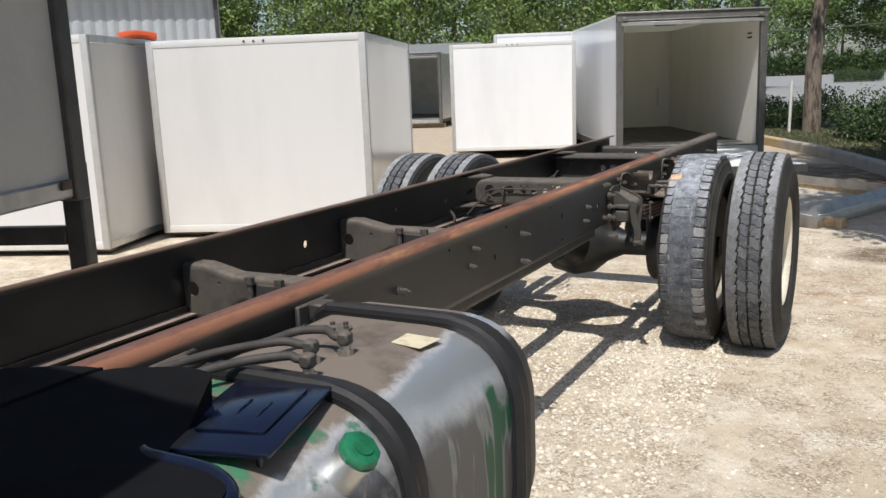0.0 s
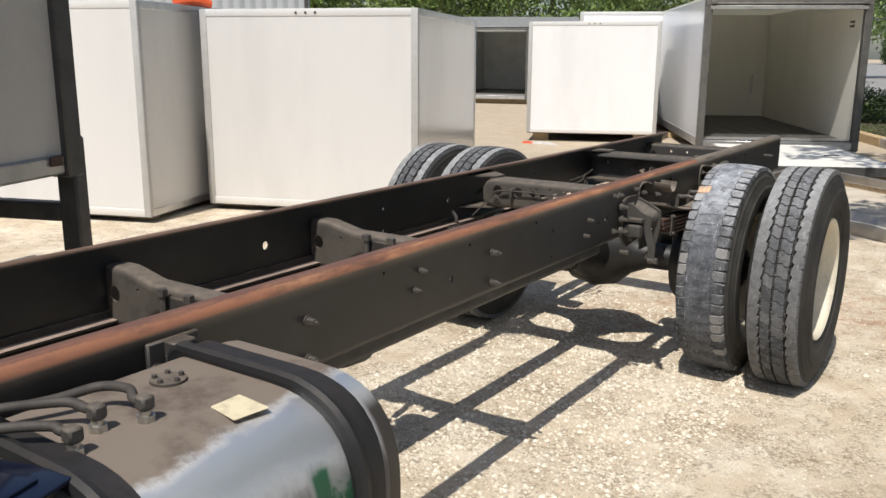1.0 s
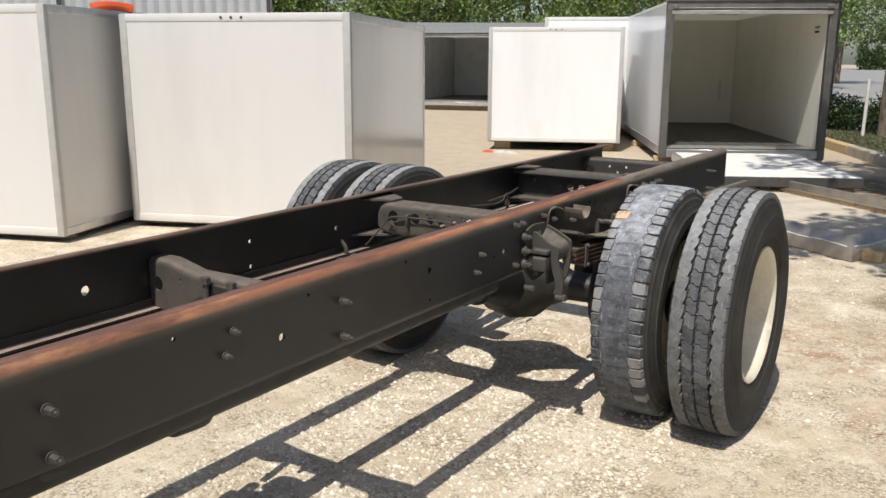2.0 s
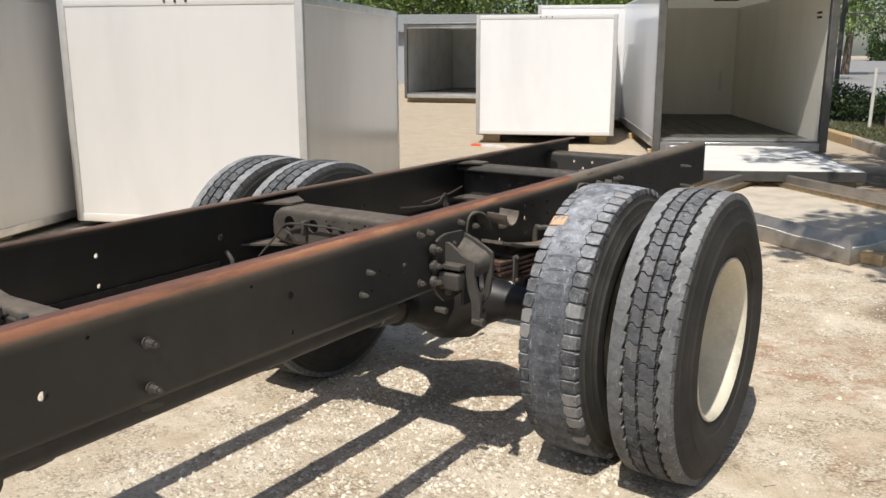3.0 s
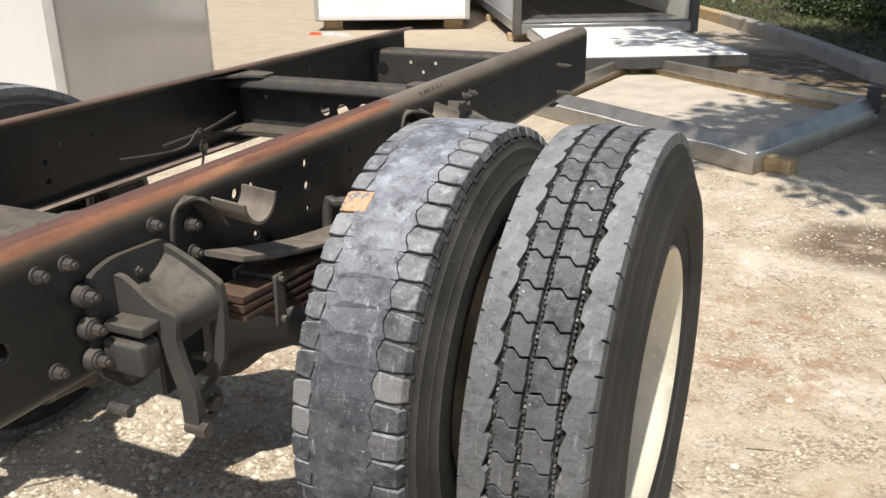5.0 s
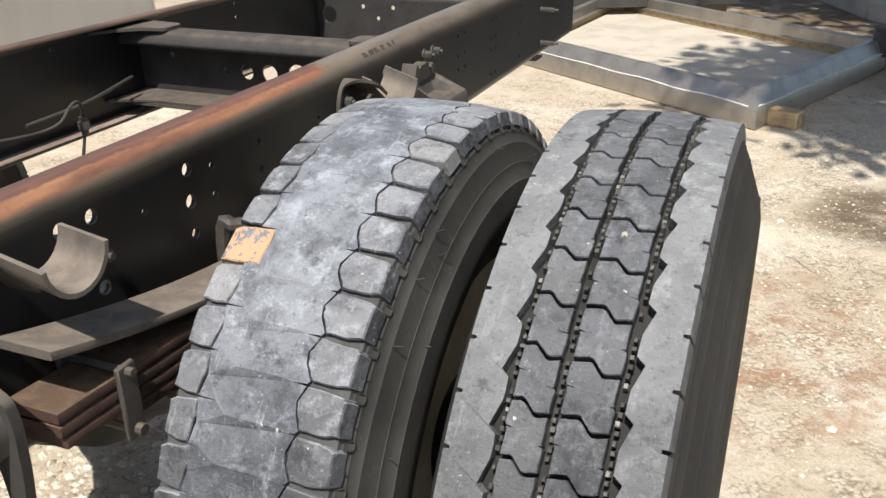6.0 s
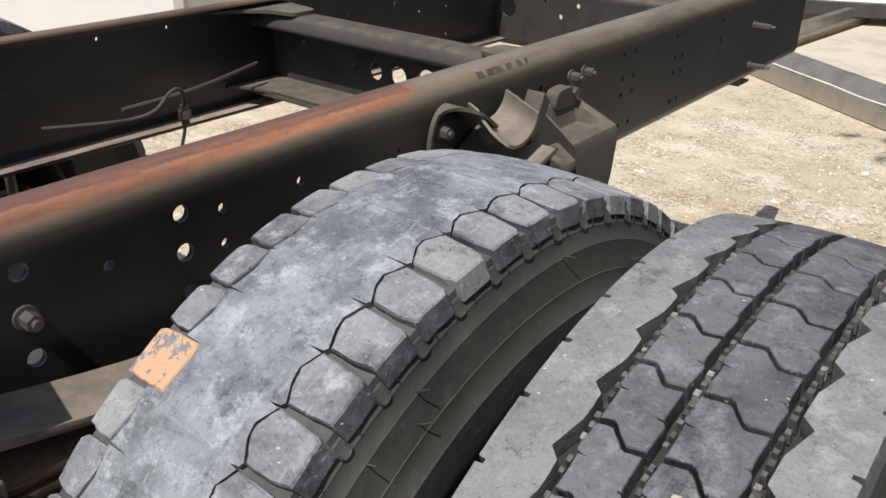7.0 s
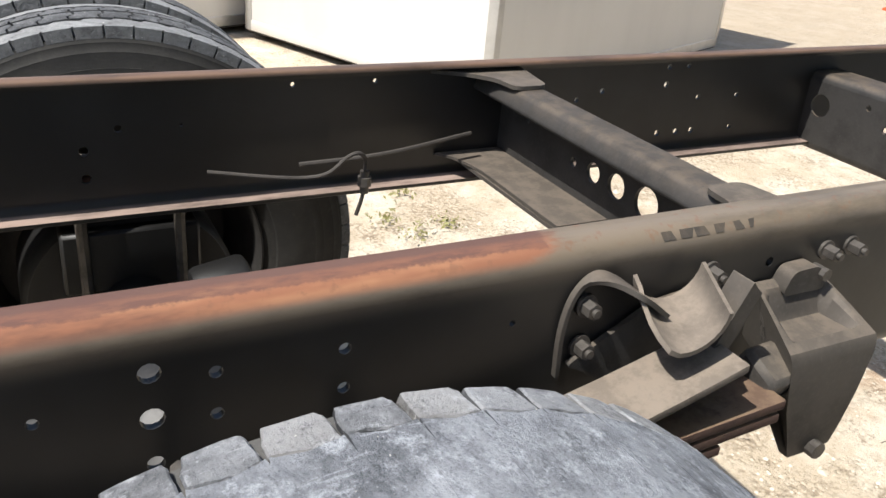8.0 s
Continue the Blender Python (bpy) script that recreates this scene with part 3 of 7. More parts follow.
def twigs():
    """Dry twigs and straws lying about on the gravel."""
    rng = random.Random(31)
    bm = bmesh.new()
    for k in range(170):
        x, y, a = -3.2 + 4.8 * rng.random(), 4.2 + 5.0 * rng.random(), 6.28 * rng.random()
        ln = 0.012 + 0.055 * rng.random() ** 3
        d = Vector((math.cos(a), math.sin(a), 0)) * ln
        bend = Vector((-math.sin(a), math.cos(a), 0.1)) * ln * 0.25 * (rng.random() - 0.5)
        c = Vector((x, y, 0.004))
        tube(bm, [c - d, c + bend, c + d], 0.0012, 4, 3, (0.0013, 0.0006))
    return single("twigs", bm, BARK, "dry brown twigs scattered on the gravel", "twigs", "stuff")


def weeds():
    """Small pale weeds growing in the gravel."""
    rng = np.random.default_rng(17)
    cs = []
    for x, y in ((-3.50, 6.02), (-3.42, 6.24), (-3.36, 6.10), (-3.75, 6.2), (0.35, 6.1)):
        for k in range(26):
            cs.append((x + rng.normal(0, 0.035), y + rng.normal(0, 0.035), 0.012 + 0.03 * rng.random()))
    v, f = leaf_quads(rng, cs, 0.010, 0.011, 2)
    tagged(new("weeds", leaf_mesh("weeds", v, f, WEED)), "small pale green weeds growing in the gravel", "weeds", "", "stuff")


twigs()
tagged(stones("loose_gravel", 42000, -3.4, 1.4, 2.6, 9.0, 0.003, 0.0110, 3, LOOSE), "loose pale gravel stones scattered over the lot", "gravel", "", "stuff")
tagged(stones("packed_gravel", 11000, -2.4, -0.75, 2.6, 5.7, 0.006, 0.018, 8, LOOSE), "packed pale limestone chips under the chassis", "gravel", "", "stuff")
tagged(stones("coarse_gravel", 420, -3.6, 1.6, 2.4, 9.0, 0.009, 0.024, 4, LOOSE), "scattered larger limestone pieces on the lot", "gravel", "", "stuff")


def leaf_quads(rng, centres, spread, size, per):
    """Small bent leaves strewn round the centres of twigs."""
    n = len(centres) * per
    c = np.repeat(np.array(centres), per, 0) + rng.normal(0, 1, (n, 3)) * spread
    u = rng.normal(0, 1, (n, 3))
    u /= np.linalg.norm(u, axis=1)[:, None]
    w = np.cross(u, rng.normal(0, 1, (n, 3)))
    w /= np.linalg.norm(w, axis=1)[:, None]
    s = size * (0.6 + 0.8 * rng.random((n, 1)))
    v = np.stack([c - u * s, c + w * s * 0.45, c + u * s, c - w * s * 0.45], 1).reshape(-1, 3)
    f = np.arange(4 * n).reshape(-1, 4)
    return v, f


def leaf_mesh(name, v, f, material):
    me = bpy.data.meshes.new(name)
    me.from_pydata(v.tolist(), [], f.tolist())
    me.materials.append(material)
    return me


weeds()


def tree(name, x, y, height, girth, crown, low, leaf, seed, material, label, lean=(0.0, 0.0), per=14, twigs=420):
    """A tapered trunk with limbs and a ragged crown of leaves."""
    rng = np.random.default_rng(seed)
    root = thing(name, pose(x, y, 0), label, "tree")
    bm = bmesh.new()
    top = Vector((lean[0], lean[1], height * 0.75))
    tube(bm, [(0, 0, -0.05), (0.02, 0.03, height * 0.2), tuple(top * 0.6 + Vector((0.08, -0.05, 0))), tuple(top)], girth, 14, 6, (girth * 1.15, girth * 0.3))
    tips = []
    for k in range(11):
        a, h0 = k * 2.4 + rng.random(), low * 0.75 + (height * 0.72 - low * 0.75) * (k / 10)
        st = Vector((lean[0] * h0 / height, lean[1] * h0 / height, h0))
        ln = crown * (0.55 + 0.4 * rng.random())
        tip = st + Vector((math.cos(a) * ln, math.sin(a) * ln, ln * (0.25 + 0.5 * rng.random())))
        tube(bm, [tuple(st), tuple(st.lerp(tip, 0.5) + Vector((0, 0, 0.12 * ln))), tuple(tip)], girth * 0.3, 7, 4, (girth * 0.34, girth * 0.06))
        tips += [st.lerp(tip, 0.55 + 0.45 * q) for q in (0, 0.5, 1.0)]
    part("trunk", bm, BARK, root, "", True)
    lobes = [(Vector(t), crown * (0.28 + 0.22 * rng.random())) for t in tips] + [(Vector((lean[0], lean[1], height * 0.86)), crown * 0.5)]
    cs = []
    for i in range(twigs):
        c, r = lobes[i % len(lobes)]
        d = rng.normal(0, 1, 3)
        d *= r * (0.55 + 0.5 * rng.random()) / np.linalg.norm(d)
        cs.append(np.array(c) + d * (1, 1, 0.75))
    v, f = leaf_quads(rng, cs, leaf * 1.7, leaf, per)
    ob = new("crown", leaf_mesh("crown", v, f, material))
    ob.parent = root
    return root


def hedge(name, a, b, width, height, seed, label):
    """A clipped but ragged row of shrubs."""
    rng = np.random.default_rng(seed)
    a, b = np.array(a), np.array(b)
    d = (b - a) / np.linalg.norm(b - a)
    side = np.array((-d[1], d[0]))
    ln = np.linalg.norm(b - a)
    n = min(9000, int(ln * width * height * 210))
    s, t, z = rng.random(n) * ln, rng.random(n) - 0.5, rng.random(n) ** 0.7
    bulge = 1 - 0.35 * np.abs(t * 2) ** 3
    z = z * height * bulge * (0.88 + 0.16 * np.sin(s * 2.1 + seed) + 0.06 * np.sin(s * 5.3))
    p = a + np.outer(s, d) + np.outer(t * width, side)
    v, f = leaf_quads(rng, np.column_stack([p, z + 0.03]), 0.08 if ln < 40 else 0.3, 0.038 if ln < 40 else 0.22, 12)
    root = thing(name, Matrix(), label, "hedge")
    bm = bmesh.new()
    for k in range(int(ln / 0.5)):
        q = a + d * (k + 0.5) * 0.5
        tube(bm, [(q[0], q[1], -0.02), (q[0] + 0.05, q[1], height * 0.4), (q[0] - 0.04, q[1] + 0.06, height * 0.75)], 0.02, 6, 3, (0.025, 0.008))
    part("stems", bm, BARK, root)["kind"] = "stuff"
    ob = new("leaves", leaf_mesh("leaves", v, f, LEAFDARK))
    ob.parent = root
    return root


def flat_sheet(name, pts, z, thick, material, label, category, kind="structure"):
    bm = bmesh.new()
    plate(bm, pts, [], thick, lambda u, v, w: (u, v, z + w))
    return single(name, bm, material, label, category, kind, 0)


# the street, the far lot and the bed behind the timber kerb
flat_sheet("lawn", [(-2.75, 19.2), (-1.2, 16.0), (0.1, 12.8), (1.2, 11.0), (30, 6), (40, 34), (-4.2, 34), (-4.2, 20)], -0.1, 0.135, LAWN, "shaded mulch and thin grass bed behind a timber kerb", "lawn")
flat_sheet("road", [(-12, 36), (80, 24), (300, 210), (-60, 210)], -0.1, 0.105, ASPHALT, "sunlit pale grey asphalt parking lot beyond the hedge", "road")


def kerb_line():
    root = thing("timber_kerb", Matrix(), "weathered landscape timber kerb edging the planted bed", "kerb", "", "structure")
    pts = [(-2.75, 19.2), (-1.95, 17.6), (-1.16, 15.97), (-0.5, 14.3), (0.1, 12.7), (1.25, 10.9), (3.2, 9.6), (6.0, 8.8)]
    for k, (a, b) in enumerate(zip(pts, pts[1:])):
        bm = bmesh.new()
        bar(bm, (*a, 0.07), (*b, 0.075), 0.17, 0.20, 0.02)
        part("timber", bm, TIMBER if k < 1 else CONCRETE, root)


kerb_line()


def grass_tufts():
    rng = np.random.default_rng(8)
    n = 2600
    y = 13.5 + 9 * rng.random(n)
    x = -2.65 + (19.2 - y) * 0.46 + 0.15 + 2.4 * rng.random(n)
    cs = np.column_stack([x, y, np.full(n, 0.05)])
    n2 = n * 4
    c = np.repeat(cs, 4, 0) + rng.normal(0, 0.05, (n2, 3)) * (1, 1, 0)
    tip = c + np.column_stack([rng.normal(0, 0.03, n2), rng.normal(0, 0.03, n2), 0.02 + 0.03 * rng.random(n2)])
    w = np.column_stack([rng.normal(0, 0.006, n2), rng.normal(0, 0.006, n2), np.zeros(n2)])
    v = np.stack([c - w, c + w, tip + w * 0.2, tip - w * 0.2], 1).reshape(-1, 3)
    me = leaf_mesh("grass", v, np.arange(4 * n2).reshape(-1, 4), GRASS)
    tagged(new("grass", me), "thin sunlit grass on the bed behind the kerb", "grass", "", "stuff")


grass_tufts()
hedge("hedge", (-4.4, 24.0), (-1.3, 23.2), 1.5, 0.92, 1, "dark green clipped hedge beside the street")
hedge("hedge", (-0.6, 20.4), (1.9, 14.6), 1.7, 0.92, 2, "dark green leafy hedge on the bed behind the kerb")
hedge("hedge", (-24, 178), (70, 166), 3.0, 4.2, 7, "tall dark hedge along the far side of the lot")
hedge("shrub", (-5.5, 88), (-1.5, 88), 2.0, 1.2, 5, "rounded dark green shrub on the far side of the lot")
hedge("shrub", (3.5, 84), (10, 84), 2.0, 1.3, 6, "rounded dark green shrub on the far side of the lot")
tree("tree", -1.8, 21.4, 11.5, 0.185, 3.0, 5.8, 0.11, 11, LEAF, "tall tree with a pale brown trunk standing on the bed", (0.5, 0.2))
tree("tree", 3.0, 6.9, 9.0, 0.20, 3.2, 4.4, 0.10, 12, LEAF, "leafy tree whose crown throws dappled shade on the lot", (-0.65, -0.5), 36, 840)
tree("tree", 3.4, 11.0, 9.0, 0.22, 3.4, 4.2, 0.11, 13, LEAF, "leafy tree behind the kerb that shades the bed", (-1.6, 0.0), 44, 900)


def woods():
    rng = np.random.default_rng(21)
    spots = []
    for i in range(34):
        a = radians(-62 + 90 * (i + 0.5 * rng.random()) / 34)
        d = (56 if a < -0.12 else 185) + 16 * rng.random()
        spots.append((d * math.sin(a), d * math.cos(a), (9 + 6 * rng.random()) * (1 if d < 100 else 2.2)))
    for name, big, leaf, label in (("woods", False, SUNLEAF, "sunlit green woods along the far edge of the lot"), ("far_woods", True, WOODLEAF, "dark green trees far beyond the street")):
        vs, fs, k = [], [], 0
        for x, y, h in spots:
            if (h >= 16) != big:
                continue
            cs = []
            lobes = [(rng.normal(0, 1.5), rng.normal(0, 1.5), h * (0.30 + 0.62 * rng.random()), 1.2 + 1.2 * rng.random()) for i in range(26)]
            for i in range(900 if big else 500):
                u, w, z, r = lobes[i % 26]
                d = rng.normal(0, 1, 3)
                d *= r * (0.75 + 0.3 * rng.random()) / np.linalg.norm(d)
                g = 2.0 if big else 1.0
                cs.append((x + g * (u + d[0]), y + g * (w + d[1]), max(0.8, z + g * d[2] * 0.8)))
            v, f = leaf_quads(rng, cs, 0.7 if big else 0.30, 0.30 if big else 0.13, 20)
            vs.append(v)
            fs.append(f + k)
            k += len(v)
        tagged(new(name, leaf_mesh(name, np.concatenate(vs), np.concatenate(fs), leaf)), label, "woods", "", "stuff")
    bm = bmesh.new()
    for x, y, h in spots:
        tube(bm, [(x, y, -0.1), (x + 0.2, y, h * 0.4), (x - 0.1, y + 0.2, h * 0.8)], 0.3, 8, 3, (0.3, 0.08))
    o = single("woods_trunks", bm, BARK, "brown trunks of the trees in the far woods", "trunk", "stuff")


woods()


# ---- truck bodies standing on the lot ----
def corner(bm, u, z, x, h, d=0.055):
    box(bm, (u - d, -0.012, z), (u + d, 0.03, z + h), 0.004)


def closed_body(x, y, turn, width, depth, z0, z1, label, side=None, front=None, lights=3, stand=True):
    """A small insulated truck body with aluminium edging. Its front right corner stands at (x, y); turn is the yaw of its front's right."""
    root = thing("cargo_box", pose(x, y, z0, 0, 0, turn), label, "cargo box", "cargo boxes on the lot")
    h, e, t = z1 - z0, 0.075, 0.03
    bm = bmesh.new()
    box(bm, (-width + e * 0.6, 0.0, e * 0.6), (-e * 0.6, t, h - e * 0.6))
    part("front_panel", bm, front or WHITEMATT, root, "smooth white front panel", True)
    for nm, u in (("side_panel", -t), ("side_panel", -width)):
        bm = bmesh.new()
        box(bm, (u, t, e * 0.6), (u + t, depth, h - e * 0.6))
        part(nm, bm, side or SIDEPANEL, root, "glossy off-white side panel", True)
    bm = bmesh.new()
    box(bm, (-width, depth - t, e * 0.6), (0, depth, h - e * 0.6))
    part("rear_panel", bm, WHITEMATT, root, "", True)
    bm = bmesh.new()
    box(bm, (-width, 0, h - 0.04), (0, depth, h - 0.006))
    part("roof", bm, WHITEMATT, root, "", True)
    bm = bmesh.new()
    box(bm, (-width + 0.01, 0.01, 0.0), (-0.01, depth - 0.01, 0.045))
    part("floor_pan", bm, DARKFRAME, root, "", True)
    for u0 in (-width - 0.008, -e + 0.008):
        bm = bmesh.new()
        box(bm, (u0, -0.010, 0.01), (u0 + e, 0.05, h), 0.012, None, 2)
        part("corner_post", bm, EDGING, root, "dull grey edging", True)
        bm = bmesh.new()
        box(bm, (u0, depth - 0.05, 0.01), (u0 + e, depth + 0.008, h), 0.012, None, 2)
        part("corner_post", bm, ALU, root, "", True)
    for z in (0.012, h - e):
        bm = bmesh.new()
        box(bm, (-width + e * 0.7, -0.007, z), (-e * 0.7, 0.04, z + e), 0.008, None, 2)
        part("edge_rail", bm, WHITE, root, "", True)
        for u in (-width - 0.006, -0.03):
            bm = bmesh.new()
            box(bm, (u, 0.04, z), (u + 0.036, depth - 0.04, z + e), 0.006)
            part("edge_rail", bm, ALU, root, "", True)
    for k in range(lights):
        bm = bmesh.new()
        rod(bm, (-width / 2 + (k - 1) * 0.10, -0.004, h - 0.04), (-width / 2 + (k - 1) * 0.10, -0.014, h - 0.04), 0.012, 12)
        part("marker_hole", bm, DARKFRAME, root, "", True)
    if stand:
        for u in (-width + 0.25, -0.25):
            for v in (0.25, depth - 0.25):
                bm = bmesh.new()
                box(bm, (u - 0.15, v - 0.06, -z0), (u + 0.15, v + 0.06, 0.0), 0.004)
                part("block", bm, TIMBER, root, "timber block under the body", True)
    return root


TURN = 20.5
closed_body(-6.635, 5.47, TURN, 2.3, 1.9, 0.05, 2.07, "small white insulated truck body set down on blocks on the gravel")
closed_body(-4.728, 7.19, 22.0, 2.25, 3.05, 0.05, 2.03, "white insulated truck body with aluminium edging on the gravel")
closed_body(-5.50, 15.66, 23.5, 2.38, 3.2, 0.15, 2.19, "white truck body with grey edging standing on low blocks", None, WHITEBRIGHT)
closed_body(-6.55, 19.0, 25.0, 1.95, 4.0, 0.15, 2.52, "white truck body standing behind the others", None, WHITEBRIGHT, 0)


def open_body(x, y, turn, width, depth, z0, z1, label, liner, outer, post=0.14, head=0.16):
    """An empty truck body, open at the rear, its near left corner at (x, y)."""
    root = thing("cargo_box", pose(x, y, z0, 0, 0, turn), label, "cargo box", "cargo boxes on the lot")
    h, t = z1 - z0, 0.06
    bm = bmesh.new()
    box(bm, (0, 0.05, 0.0), (width, depth, 0.10))
    part("floor", bm, FLOORDARK, root, "dark plank floor", True)
    for k in range(8):
        bm = bmesh.new()
        w = (width - 0.14) / 8
        box(bm, (0.07 + k * w, 0.06, 0.10), (0.07 + (k + 1) * w - 0.008, depth - 0.06, 0.112), 0.002)
        part("floor_plank", bm, FLOORDARK, root, "", True)
    for u in (0.0, width - t):
        bm = bmesh.new()
        box(bm, (u, 0.05, 0.10), (u + t, depth, h - 0.04))
        q = part("side_wall", bm, [outer, liner], root, "", True, 0)
        for f in q.data.polygons:
            inner = f.normal.x > 0.5 if u == 0 else f.normal.x < -0.5
            f.material_index = 1 if inner else 0
    bm = bmesh.new()
    box(bm, (t, depth - t, 0.10), (width - t, depth, h - 0.04))
    part("head_wall", bm, liner, root, "", True)
    bm = bmesh.new()
    box(bm, (0, 0.05, h - 0.04), (width, depth, h))
    part("roof", bm, ROOFSKIN, root, "thin translucent roof skin", True)
    for u in (-0.02, width - post + 0.02):
        bm = bmesh.new()
        box(bm, (u, -0.04, -0.04), (u + post, 0.08, h + 0.01), 0.008)
        part("door_post", bm, GALV, root, "grey metal door post", True)
    bm = bmesh.new()
    box(bm, (-0.02, -0.045, h - head * 0.68), (width + 0.02, 0.08, h - 0.006), 0.008)
    part("header", bm, HEADER, root, "", True)
    bm = bmesh.new()
    box(bm, (-0.03, -0.075, h - 0.005), (width + 0.03, 0.08, h + 0.022), 0.006)
    part("roof_edge", bm, ALUDULL, root, "dull metal roof edge", True)
    bm = bmesh.new()
    box(bm, (post * 0.5, -0.06, h - head), (width - post * 0.5, -0.01, h - head * 0.68 - 0.003), 0.006)
    box(bm, (post * 0.5, -0.070, h - head * 0.68 + 0.022), (width - post * 0.5, -0.047, h - head * 0.68 + 0.034), 0.003)
    part("drip_rail", bm, ALUDULL, root, "", True)
    for u in (post * 0.5, width - post * 1.3):
        bm = bmesh.new()
        box(bm, (u, -0.085, h - head * 0.62), (u + post * 0.8, -0.046, h - head * 0.62 + 0.07), 0.01)
        part("marker_lamp", bm, HEADER, root, "small lamp housing on the header", True)
    bm = bmesh.new()
    box(bm, (post - 0.02, -0.05, -0.02), (width - post + 0.02, 0.06, 0.10), 0.006)
    part("sill", bm, ALU, root, "aluminium sill plate", True)
    bm = bmesh.new()
    box(bm, (post - 0.02, 0.06, 0.113), (width - post + 0.02, 0.5, 0.118))
    part("sill", bm, ALUDULL, root, "dull metal threshold plate", True)
    bm = bmesh.new()
    box(bm, (-0.012, 0.09, 0.0), (0.0, depth, 0.14), 0.004)
    part("side_rail", bm, ALU, root, "", True)
    for v in (0.3, depth * 0.5, depth - 0.3):
        bm = bmesh.new()
        box(bm, (-0.05, v - 0.07, -z0), (width + 0.05, v + 0.07, -0.041), 0.006)
        part("sleeper", bm, TIMBER, root, "timber sleeper under the body", True)
    return root


VAN = open_body(-4.30, 14.38, 28.0, 2.50, 6.0, 0.14, 2.52, "large white truck body with its rear open and a cream lining", LINER, VANSIDE, 0.11, 0.21)
for k in range(2):
    bm = bmesh.new()
    box(bm, (2.425, 0.50, 1.92 + k * 0.07), (2.441, 0.68, 1.95 + k * 0.07), 0.004)
    part("vent_slot", bm, DARKFRAME, VAN, "", True)
bm = bmesh.new()
box(bm, (2.14, 5.90, 0.62), (2.19, 5.939, 1.05), 0.004)
part("wall_strip", bm, WHITE, VAN, "", True)
bm = bmesh.new()
box(bm, (1.3, 2.6, 2.30), (1.7, 2.8, 2.339), 0.006)
part("roof_lamp", bm, DARKFRAME, VAN, "", True)

open_body(-16.25, 24.25, 16.0, 2.95, 5.0, 0.18, 2.45, "open truck body with a dark grey interior far across the lot", plain("dark_liner", (0.48, 0.485, 0.49), 0.5, 0, 0.15, 2), ALU, 0.10, 0.14)


def lying_door():
    """A white insulated door panel that lies as a ramp before the open body."""
    root = thing("door_panel", pose(-3.96, 13.92, 0.0, 0, 0, 27.0), "white insulated door panel lying flat before the open body", "panel")
    w, d = 1.80, 2.70
    for v0, v1 in ((-d, -1.25), (-1.24, -0.02)):
        bm = bmesh.new()
        box(bm, (0.05, v0, 0.17), (w, v1, 0.25), 0.006)
        part("leaf", bm, WHITEWARM, root, "", True)
    bm = bmesh.new()
    box(bm, (0.03, -d - 0.04, 0.13), (w + 0.05, -d - 0.002, 0.247), 0.006)
    part("edge", bm, DARKFRAME, root, "dark rubber edge", True)
    for u in (0.0, w + 0.002):
        bm = bmesh.new()
        box(bm, (u, -d, 0.13), (u + 0.046, -0.02, 0.254), 0.006)
        part("edge", bm, ALU, root, "", True)
    for v in (-d + 0.3, -0.4):
        bm = bmesh.new()
        box(bm, (0.0, v - 0.06, 0.0), (w + 0.05, v + 0.06, 0.129), 0.006)
        part("sleeper", bm, TIMBER, root, "", True)
    bm = bmesh.new()
    box(bm, (w - 0.5, -1.5, 0.251), (w - 0.3, -1.46, 0.259), 0.003)
    part("latch", bm, DARKFRAME, root, "", True)


lying_door()


